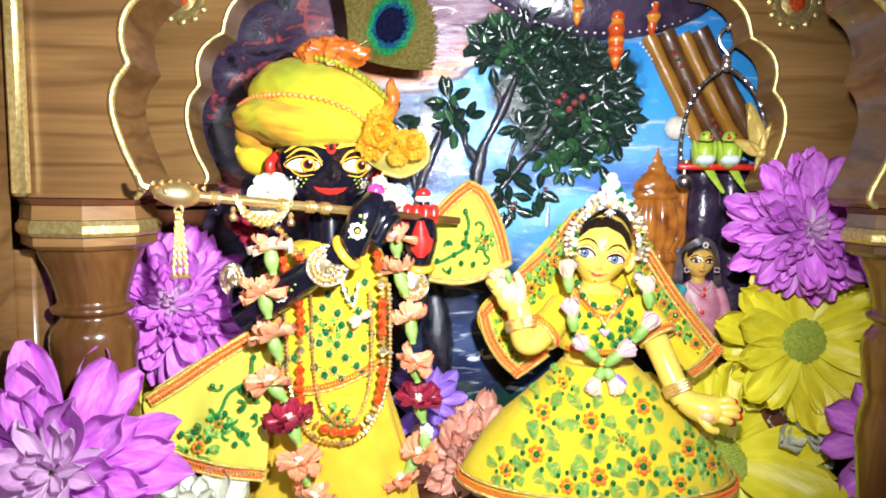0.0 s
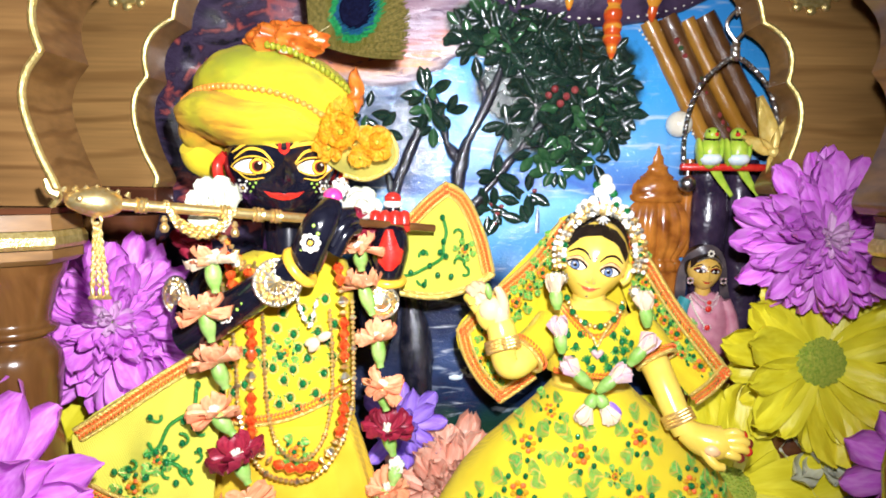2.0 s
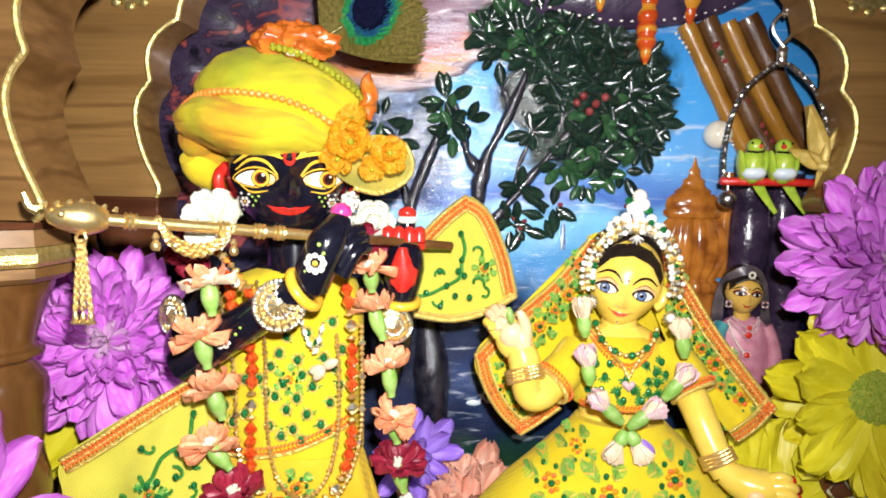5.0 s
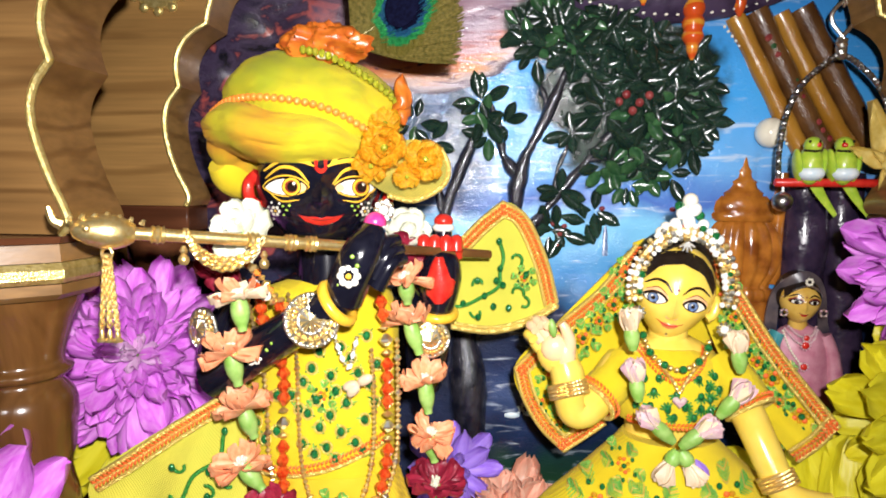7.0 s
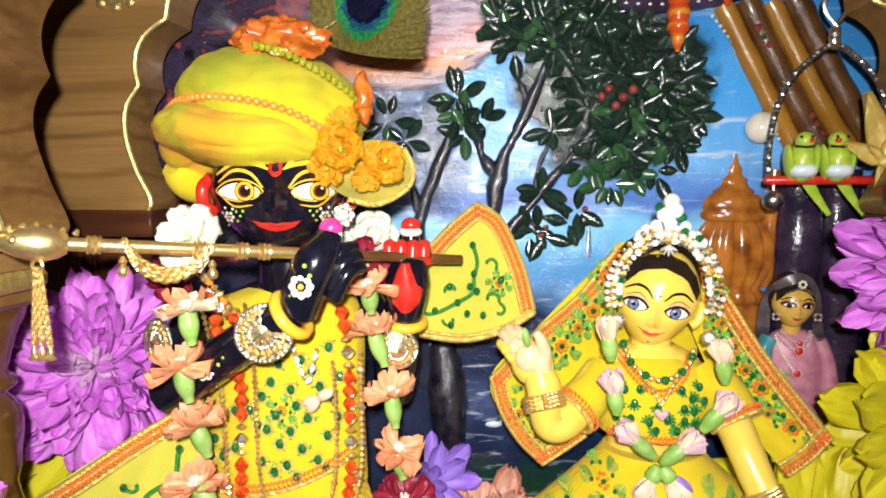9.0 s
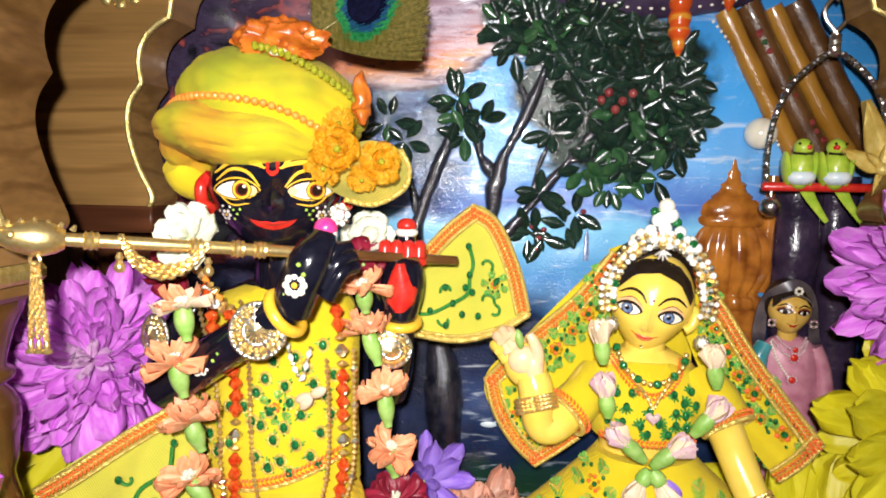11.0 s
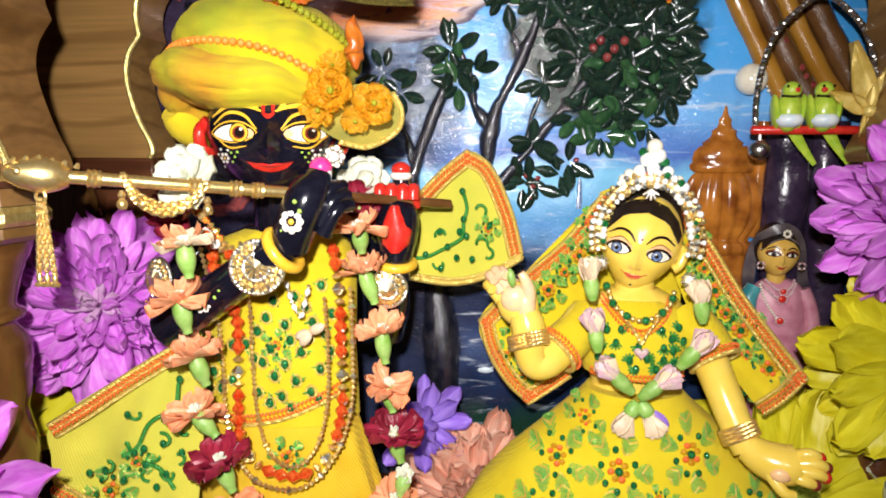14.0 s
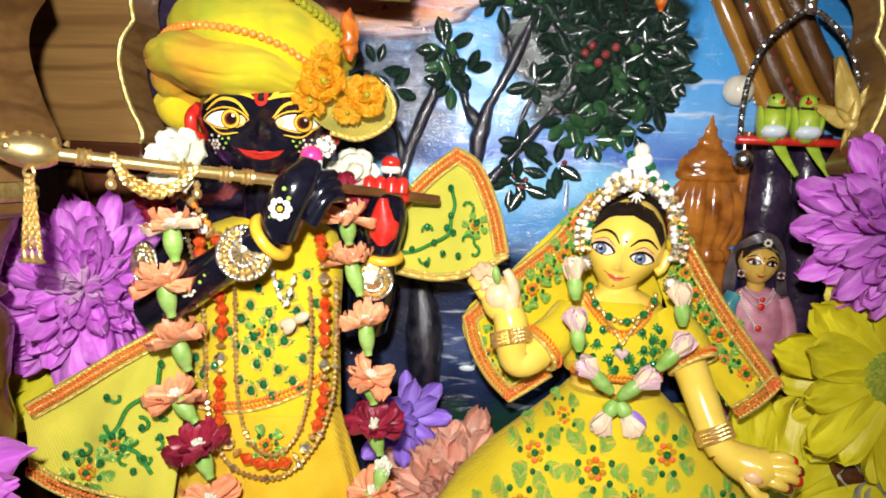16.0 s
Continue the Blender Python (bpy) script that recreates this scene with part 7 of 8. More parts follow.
for p, t in even(cpts, 0.0021):
    for s in (-1, 0, 1):
        n = t.cross(Vector((0, 1, 0))).normalized()
        r = rq.uniform(0.0007, 0.0013)
        mt = rq.choice(["bead_clear"] * 8 + ["silver"] * 5 + ["gold"] * 4 + ["bead_green"])
        part("stone", ball(Geo(), p + n * s * 0.0018 + Vector((0, -0.0010 - rq.random() * 0.0006, 0)), r, mt, 6, 4), crown, flat=True)
for x, z, r, mt in ((0.0692, 0.1478, 0.0024, "pearl"), (0.0705, 0.1452, 0.0022, "bead_clear"), (0.0672, 0.1440, 0.0022, "bead_clear"), (0.0660, 0.1462, 0.0014, "bead_green"), (0.0722, 0.1432, 0.0015, "bead_green"), (0.0690, 0.1415, 0.0020, "bead_clear"),
                    (0.0650, 0.1408, 0.0018, "bead_clear"), (0.0732, 0.1405, 0.0018, "bead_clear"), (0.0668, 0.1394, 0.0012, "bead_red"), (0.0712, 0.1390, 0.0012, "bead_red"), (0.0690, 0.1393, 0.0015, "pearl"), (0.0622, 0.1398, 0.0016, "pearl"), (0.0605, 0.1382, 0.0016, "pearl"), (0.0765, 0.1380, 0.0015, "pearl"), (0.0780, 0.1360, 0.0016, "bead_clear")):
    part("stone", ball(Geo(), (x, 0.2748 + rq.random() * 0.001, z), r, mt, 12, 8), crown)
g = Geo()
for i in range(5):
    a = math.pi * (1.15 + 0.7 * i / 4)
    tube(g, [(0.0684, 0.2742, 0.1352), (0.0684 + 0.0026 * math.cos(a), 0.2738, 0.1352 + 0.0030 * math.sin(a))], (0.0007, 0.0003), "silver", 6)
part("forehead_pendant", g, crown, "silver pendant on the hair parting")
for i, (x, z) in enumerate(((0.0548, 0.1130), (0.0808, 0.1085))):
    er = thing("earring", (x, 0.276, z), "round earring of clear stones", "earring", "pair of earrings")
    part("stone", ball(Geo(), (x, 0.2745, z), 0.0014, "bead_clear", 12, 8), er)
    for k in range(9):
        part("stone", ball(Geo(), (x + 0.0019 * math.cos(k * 0.698), 0.2750, z + 0.0019 * math.sin(k * 0.698)), 0.0006, "silver", 7, 5), er)
er = thing("earring", (-0.0205, 0.252, 0.143), "silver stone earring on the dark statue", "earring")
for k in range(10):
    part("stone", ball(Geo(), (-0.0205 + 0.0022 * math.cos(k * 0.63), 0.2515, 0.1445 + 0.0024 * math.sin(k * 0.63)), 0.0009, "silver" if k % 2 else "bead_clear", 8, 5), er)
part("stone", ball(Geo(), (-0.0205, 0.2508, 0.1445), 0.0015, "bead_clear", 10, 7), er)

nk = thing("necklace", (0.067, 0.272, 0.09), "green and gold bead necklace with a heart pendant", "necklace")
run = spline([(0.0572, 0.2775, 0.1055), (0.0595, 0.2745, 0.1000), (0.0650, 0.2722, 0.0965), (0.0700, 0.2722, 0.0968), (0.0755, 0.2745, 0.1005), (0.0775, 0.2775, 0.1055)], 8)
for i, (p, t) in enumerate(even(run, 0.0019)):
    part("bead", ball(Geo(), p, 0.0009 if i % 3 else 0.0013, "gold" if i % 3 else "bead_green", 9, 6), nk)
chain = Geo()
ropes(chain, spline([(0.0610, 0.2735, 0.0985), (0.0655, 0.2712, 0.0925), (0.0672, 0.2706, 0.0895), (0.0690, 0.2712, 0.0925), (0.0735, 0.2735, 0.0985)], 6), "gold", 0.00035)
part("chain", chain, nk, "fine gold chain")
hp = [(0.0022 * 0.0625 * 16 * math.sin(a) ** 3, 0.0022 * 0.0625 * (13 * math.cos(a) - 5 * math.cos(2 * a) - 2 * math.cos(3 * a) - math.cos(4 * a))) for a in [6.2832 * i / 24 for i in range(24)]]
g = Geo()
g.add([(0.0672 + a, 0.2698, 0.0868 + b) for a, b in hp] + [(0.0672 + a * 0.7, 0.2690, 0.0868 + b * 0.7) for a, b in hp] + [(0.0672, 0.2688, 0.0868)],
      [(i, (i + 1) % 24, 24 + (i + 1) % 24, 24 + i) for i in range(24)] + [(24 + i, 24 + (i + 1) % 24, 48) for i in range(24)], "petal_blush")
part("heart_pendant", g, nk, "pale lilac heart pendant")


def bangle(c, axis, r, label, mat="gold", rows=3, w=0.0011):
    t = thing("bangle", c, label, "bangle", "bangles")
    ax = Vector(axis).normalized()
    u = ax.cross(Vector((0, 1, 0.01))).normalized()
    v = ax.cross(u)
    for k in range(rows):
        g = Geo()
        ring = [Vector(c) + ax * (k - (rows - 1) / 2) * w + (u * math.cos(a) + v * math.sin(a)) * r for a in [6.2832 * i / 34 for i in range(35)]]
        if rows == 1:
            tube(g, ring, w * 0.42, mat, 12, caps=False)
        else:
            ropes(g, ring, mat, w * 0.42, 0.0013)
        part("ring", g, t)
    return t


bangle((0.0337, 0.2692, 0.0895), (-0.25, 0.35, 1), 0.0057, "twisted gold bangle on the raised wrist", rows=4)
bangle((0.0945, 0.2638, 0.0662), (0.35, -0.4, -0.8), 0.0050, "wide beaded gold bangle on the lowered wrist", rows=4)
bangle((-0.0300, 0.2362, 0.1205), (0.8, -0.1, 0.6), 0.0056, "plain orange-gold bangle on the dark wrist", "paint_yellow", 1, 0.0036)
bangle((-0.0072, 0.2690, 0.1125), (0.1, -0.2, 1), 0.0054, "plain orange-gold bangle on the raised dark wrist", "paint_yellow", 1, 0.0036)


def armlet(c, normal, size):
    """Fan-shaped gold filigree plate."""
    t = thing("armlet", c, "fan-shaped gold filigree armlet", "armlet", "armlets")
    m = Matrix.Translation(c) @ aim(normal)
    for k, r in enumerate((0.25, 0.5, 0.75, 1.0)):
        g = Geo()
        pts = [m @ Vector((size * r * math.cos(a), size * r * math.sin(a), -0.0012 * r * r)) for a in [6.2832 * i / 36 for i in range(37)]]
        ropes(g, pts, "silver" if k % 2 else "gold", 0.0004, 0.0012)
        part("filigree_ring", g, t)
    g = Geo()
    for i in range(18):
        a = i * 0.349
        tube(g, [m @ Vector((0, 0, 0.0006)), m @ Vector((size * math.cos(a), size * math.sin(a), -0.001))], 0.00045, "silver" if i % 2 else "gold", 5)
    part("spokes", g, t)
    part("plate", lathe(Geo(), c, [(size * 0.98, -0.0016), (size * 0.6, -0.0007), (0.0006, 0.0002)], "gold", 24, m.to_3x3()), t)
    return t


armlet((-0.0360, 0.2325, 0.1165), (0.15, -1, 0.2), 0.0068)
armlet((-0.0085, 0.2635, 0.1050), (0.2, -1, -0.1), 0.0056)
armlet((-0.0765, 0.2535, 0.1085), (-0.5, -1, 0.1), 0.0058)

# necklaces of the flute player: red crystal strands, fine gold chain, pendant
def strand(name, pts, label, spec, step):
    t = thing(name, pts[len(pts) // 2], label, "necklace", "necklaces of the dark statue")
    for i, (p, d) in enumerate(even(spline(pts, 9), step)):
        mt, r, ln = spec[i % len(spec)]
        g = Geo()
        q = Vector((0, 0, 1)).rotation_difference(d).to_matrix()
        lathe(g, p, [(r * 0.35, -ln), (r, -ln * 0.15), (r, ln * 0.15), (r * 0.35, ln)], mt, 6, q)
        part("bead", g, t, flat=True)
    return t


red = [("bead_red", 0.0019, 0.0021)] * 4 + [("gold", 0.0016, 0.0008), ("silver", 0.0020, 0.0017), ("gold", 0.0016, 0.0008)]
strand("crystal_necklace", [(-0.0570, 0.2520, 0.1210), (-0.0530, 0.2440, 0.1120), (-0.0492, 0.2480, 0.1000), (-0.0490, 0.2478, 0.0860), (-0.0490, 0.2470, 0.0730), (-0.0475, 0.2450, 0.0620), (-0.0400, 0.2440, 0.0555), (-0.0300, 0.2450, 0.0540),
                            (-0.0225, 0.2480, 0.0600), (-0.0192, 0.2500, 0.0730), (-0.0192, 0.2500, 0.0900), (-0.0195, 0.2500, 0.1060), (-0.0215, 0.2510, 0.1200)], "long strand of red and clear faceted beads", red, 0.0036)
strand("gold_chain", [(-0.0480, 0.2500, 0.1200), (-0.0450, 0.2480, 0.1020), (-0.0445, 0.2476, 0.0850), (-0.0430, 0.2465, 0.0700), (-0.0390, 0.2450, 0.0600), (-0.0320, 0.2450, 0.0565), (-0.0260, 0.2465, 0.0620), (-0.0232, 0.2490, 0.0740), (-0.0230, 0.2500, 0.0900), (-0.0240, 0.2505, 0.1060)],
       "fine chain of small gold beads", [("gold", 0.0007, 0.0007)] * 4 + [("gold", 0.0010, 0.0008)], 0.0015)
strand("gold_chain", [(-0.0600, 0.2500, 0.1180), (-0.0560, 0.2500, 0.1000), (-0.0545, 0.2495, 0.0860), (-0.0535, 0.2480, 0.0720), (-0.0490, 0.2440, 0.0600), (-0.0420, 0.2430, 0.0520), (-0.0300, 0.2440, 0.0505), (-0.0215, 0.2480, 0.0580), (-0.0170, 0.2520, 0.0720), (-0.0165, 0.2525, 0.0900), (-0.0170, 0.2530, 0.1080)],
       "long chain of gold beads and small clear stones", [("gold", 0.0008, 0.0008)] * 5 + [("silver", 0.0012, 0.0010)], 0.0017)
strand("silver_chain", [(-0.0340, 0.2480, 0.1090), (-0.0320, 0.2470, 0.1040), (-0.0295, 0.2465, 0.1005), (-0.0280, 0.2470, 0.1060), (-0.0270, 0.2475, 0.1100)], "short clear crystal chain", [("bead_clear", 0.0008, 0.0011), ("silver", 0.0007, 0.0004)], 0.0017)
strand("collar", [(-0.0590, 0.2520, 0.1230), (-0.0540, 0.2430, 0.1225), (-0.0470, 0.2420, 0.1175), (-0.0420, 0.2440, 0.1150)], "tight collar of red, gold and clear stones", [("bead_red", 0.0016, 0.0013), ("gold", 0.0013, 0.0008), ("bead_clear", 0.0017, 0.0012), ("gold", 0.0013, 0.0008)], 0.0023)
strand("collar", [(-0.0600, 0.2490, 0.1290), (-0.0540, 0.2430, 0.1270), (-0.0500, 0.2430, 0.1215), (-0.0455, 0.2460, 0.1160)], "tight collar of red, gold and clear stones", [("gold", 0.0015, 0.0010), ("bead_orange", 0.0012, 0.0010), ("gold", 0.0011, 0.0008)], 0.0021)
g = Geo()
for a, b, ln in ((3.5, 0.0, 0.0040), (0.5, 0.2, 0.0040), (-2.2, 0.1, 0.0042)):
    ball(g, (-0.0268 + ln * 0.55 * math.cos(a), 0.2462, 0.0960 + ln * 0.55 * math.sin(a)), (ln * 0.62, 0.0011, 0.0015), "petal_cream", 12, 7, Matrix.Rotation(-a, 3, "Y"))
solo("shell_pendant", g, "cream bird-shaped shell pendant on the chest", "pendant", (-0.0268, 0.2462, 0.0945))

# flute with ornamented head, chains and bells
flute = thing("flute", (-0.036, 0.243, 0.135), "polished brass flute with ornamented head and small hanging chains", "flute")
F0, F1 = Vector((-0.0800, 0.2085, 0.1405)), Vector((0.0085, 0.2772, 0.1300))
fx = lambda s: F0.lerp(F1, s)
part("pipe", tube(Geo(), [fx(i / 20) for i in range(15)], 0.00155, "gold", 16), flute)
part("pipe_end", tube(Geo(), [fx(0.7 + i * 0.03) for i in range(11)], 0.00145, "beam_brown", 16), flute, "dark bronze end of the flute")
for s in (0.13, 0.33, 0.42, 0.47):
    d = (F1 - F0).normalized()
    q = Vector((0, 0, 1)).rotation_difference(d).to_matrix()
    part("collar_ring", lathe(Geo(), fx(s), [(0.0017, -0.0016), (0.0022, -0.0013), (0.0019, -0.0006), (0.0023, 0.0), (0.0019, 0.0006), (0.0022, 0.0013), (0.0017, 0.0016)], "gold", 18, q), flute)
g = Geo()
d = (F1 - F0).normalized()
q = Vector((0, 0, 1)).rotation_difference(d).to_matrix()
lathe(g, fx(0.035), [(0.0006, -0.0075), (0.0018, -0.0068), (0.0032, -0.004), (0.0040, -0.0010), (0.0040, 0.0016), (0.0032, 0.0040), (0.0022, 0.0056)], "gold", 20, q)
tube(g, spline([fx(-0.045) + Vector((0, 0, 0.0012)), fx(-0.060) + Vector((0, 0, 0.0020)), fx(-0.068) + Vector((0, 0, 0.0048))], 5), (0.0016, 0.0006), "gold", 8)
for i in range(7):
    p = fx(-0.03 + 0.022 * i) + Vector((0, -0.0006, 0.0040 - abs(i - 3) * 0.0004))
    tube(g, [p + Vector((0, 0, -0.0006)), p + Vector((0.0006, 0, 0.0005))], (0.0008, 0.0004), "gold", 6)
ball(g, fx(0.02) + Vector((-0.0006, -0.0036, 0.0008)), 0.0010, "gold", 10, 7)
part("ornament_head", g, flute, "cast brass animal-shaped flute head")


def links(pts, r=0.0005, step=0.0011):
    g = Geo()
    for i, (p, t) in enumerate(even(pts, step)):
        u = t.cross(Vector((0, 1, 0.2))).normalized()
        w = t.cross(u) if i % 2 else u
        c = [p + (t * 0.00085 * math.cos(a) + w * 0.0006 * math.sin(a)) for a in [6.2832 * k / 8 for k in range(9)]]
        tube(g, c, r * 0.55, "gold", 5)
    return g


hang = fx(0.035) + Vector((0, -0.0005, -0.0040))
part("ring", tube(Geo(), [hang + Vector((0.0012 * math.cos(a), 0, 0.0012 * math.sin(a) - 0.0008)) for a in [6.2832 * i / 14 for i in range(15)]], 0.0004, "gold", 7), flute)
for dx in (-0.0012, 0.0, 0.0012):
    e = hang + Vector((dx * 1.6, -0.0003 * dx, -0.0185))
    part("chain", links([hang + Vector((dx * 0.4, 0, -0.0020)), e]), flute)
    part("bell", lathe(Geo(), e + Vector((0, 0, -0.0030)), [(0.0011, 0.0), (0.0012, 0.0004), (0.0006, 0.0011), (0.0007, 0.0018), (0.0003, 0.0030)], "gold", 12), flute)
b2 = fx(0.185) + Vector((0, -0.001, -0.0020))
part("bell", lathe(Geo(), b2 + Vector((0, 0, -0.0048)), [(0.0008, 0.0), (0.0013, 0.0008), (0.0012, 0.0018), (0.0006, 0.0026), (0.0010, 0.0034), (0.0004, 0.0046)], "gold", 14), flute)
part("bell", lathe(Geo(), fx(0.36) + Vector((0, -0.001, -0.0070)), [(0.0008, 0.0), (0.0013, 0.0008), (0.0012, 0.0018), (0.0006, 0.0026), (0.0010, 0.0034), (0.0004, 0.0046)], "gold", 14), flute)
for sag, y in ((0.0050, 0.0), (0.0062, -0.0008), (0.0072, -0.0014)):
    part("chain", links(spline([fx(0.195) + Vector((0, -0.0018, 0.0012)), fx(0.225) + Vector((0, -0.0022 + y, -sag * 0.6)), fx(0.275) + Vector((0, -0.0022 + y, -sag)), fx(0.325) + Vector((0, -0.0022 + y, -sag * 0.7)), fx(0.365) + Vector((0, -0.0018, 0.0010))], 9), 0.0007), flute)


# ---- garlands and flowers ----
def flower_meshes(prefix, mat, ln, wd):
    return [petal_mesh("petal", ln * f, wd * f, mat, cup=0.18, curl=c, tip=0.66, n=8, m=10, base=0.3, notch=0.3, blunt=2.6, wave=0.10, ph=c * 9) for f, c in ((1.0, 0.05), (0.85, 0.38), (1.05, -0.12), (0.95, 0.2))]


CORAL, WINE, CREAM = flower_meshes("coral", "petal_coral", 0.0082, 0.0066), flower_meshes("wine", "petal_wine", 0.0082, 0.0086), flower_meshes("cream", "petal_cream", 0.0068, 0.0064)
rg = random.Random(21)


def blossom(garland, p, normal, meshes, size=1.0, stem=None, count=6, tuft=True):
    """A flower of the garland: frilled petals, pale tuft, green calyx that runs down to the next flower."""
    head = part("blossom", ball(Geo(), p, 0.0014 * size, "petal_cream", 10, 7), garland)
    for i in range(count):
        m = Matrix.Translation(p) @ aim(normal, i * 6.283 / count + rg.uniform(-0.3, 0.3)) @ Matrix.Rotation(rg.uniform(-0.45, 0.22), 4, "Y") @ Matrix.Scale(size * rg.uniform(0.85, 1.1), 4)
        placed("petal", rg.choice(meshes), head, m)
    if tuft:
        g = Geo()
        n = Vector(normal).normalized()
        for i in range(16):
            d = (n + Vector((rg.uniform(-1, 1), rg.uniform(-1, 1), rg.uniform(-1, 1))) * 0.75).normalized()
            tube(g, [Vector(p), Vector(p) + d * 0.0016 * size, Vector(p) + d * 0.0024 * size + Vector((0, 0, 0.0004))], (0.0007 * size, 0.0003), "petal_white", 5)
        part("tuft", g, head, "white petal tuft")
    if stem:
        q = Vector(stem)
        part("calyx", tube(Geo(), spline([Vector(p), Vector(p).lerp(q, 0.35), Vector(p).lerp(q, 0.7), q], 4), lambda s: 0.0013 + 0.0012 * math.sin(math.pi * min(1, 0.15 + s)), "stem_green", 10), head, "pale green calyx")
    return head


gl = thing("flower_garland", (-0.036, 0.245, 0.05), "garland of coral and wine-red flowers threaded by their green stems", "garland")
LEFT = [((-0.0555, 0.2330, 0.1215), "c", (-0.0545, 0.2330, 0.1130)), ((-0.0585, 0.2345, 0.1065), "o", (-0.0570, 0.2355, 0.0975)), ((-0.0565, 0.2375, 0.0900), "o", (-0.0540, 0.2385, 0.0820)), ((-0.0580, 0.2390, 0.0735), "o", (-0.0520, 0.2390, 0.0670)),
        ((-0.0505, 0.2375, 0.0600), "w", (-0.0470, 0.2370, 0.0520)), ((-0.0475, 0.2370, 0.0445), "o", (-0.0440, 0.2370, 0.0370)), ((-0.0425, 0.2370, 0.0320), "o", None)]
RIGHT = [((-0.0150, 0.2560, 0.1240), "o", (-0.0145, 0.2570, 0.1170)), ((-0.0140, 0.2575, 0.1115), "o", (-0.0110, 0.2580, 0.1020)), ((-0.0095, 0.2595, 0.0930), "o", (-0.0085, 0.2600, 0.0835)), ((-0.0082, 0.2610, 0.0760), "o", (-0.0065, 0.2610, 0.0680)),
         ((-0.0065, 0.2610, 0.0605), "w", (-0.0040, 0.2610, 0.0520)), ((-0.0030, 0.2605, 0.0480), "t", (-0.0040, 0.2590, 0.0420)), ((-0.0060, 0.2590, 0.0400), "o", (-0.0110, 0.2560, 0.0320)), ((-0.0130, 0.2560, 0.0310), "o", None)]
for p, kd, st in LEFT + RIGHT:
    if kd == "t":
        blossom(gl, p, (0.1, -0.6, 0.5), [petal_mesh("petal", 0.0034, 0.0024, "petal_white", curl=0.3)], 1.0, st, 9)
        continue
    nm = (rg.uniform(-0.25, 0.25), -0.10, 1.0)
    blossom(gl, p, nm, {"c": CREAM + CORAL, "o": CORAL, "w": WINE}[kd], 1.15 if kd == "w" else 1.06, st, 9)

bud_petal = [petal_mesh("petal", 0.0078, 0.0052, "petal_blush", cup=0.5, curl=0.1, tip=0.6, base=0.4), petal_mesh("petal", 0.0074, 0.0050, "petal_cream", cup=0.5, curl=0.1, tip=0.6, base=0.4)]
bg = thing("bud_garland", (0.067, 0.264, 0.072), "garland of half-open pale pink flower buds with green bases", "garland")
for i, (a, b, k) in enumerate((((0.0520, 0.2655, 0.1035), (0.0508, 0.2650, 0.1115), 1), ((0.0538, 0.2640, 0.0885), (0.0525, 0.2635, 0.0965), 0), ((0.0640, 0.2625, 0.0770), (0.0570, 0.2620, 0.0835), 0), ((0.0660, 0.2625, 0.0755), (0.0725, 0.2615, 0.0815), 0),
                               ((0.0770, 0.2645, 0.0845), (0.0825, 0.2635, 0.0920), 0), ((0.0835, 0.2670, 0.0975), (0.0822, 0.2665, 0.1055), 1), ((0.0655, 0.2640, 0.0740), (0.0630, 0.2635, 0.0690), 1), ((0.0665, 0.2640, 0.0740), (0.0695, 0.2635, 0.0692), 1))):
    a, b = Vector(a), Vector(b)
    d = (b - a).normalized()
    cal = part("calyx", tube(Geo(), [a, a.lerp(b, 0.3), a.lerp(b, 0.6), a.lerp(b, 0.8)], lambda s: 0.0012 + 0.0012 * math.sin(math.pi * s * 0.8), "stem_green", 12), bg, "green bud base")
    for j in range(9):
        m = Matrix.Translation(a.lerp(b, 0.55)) @ aim(d, j * 0.698 + i) @ Matrix.Rotation(-1.35 + 0.22 * (j % 3), 4, "Y")
        placed("petal", bud_petal[k if j % 4 else 1], cal, m)
placed("petal", petal_mesh("petal", 0.0065, 0.0026, "petal_violet", curl=-0.15), bg, Matrix.Translation((0.0705, 0.2625, 0.0720)) @ Matrix.Rotation(math.pi / 2, 4, "X") @ Matrix.Rotation(-0.9, 4, "Z"), "purple petal")


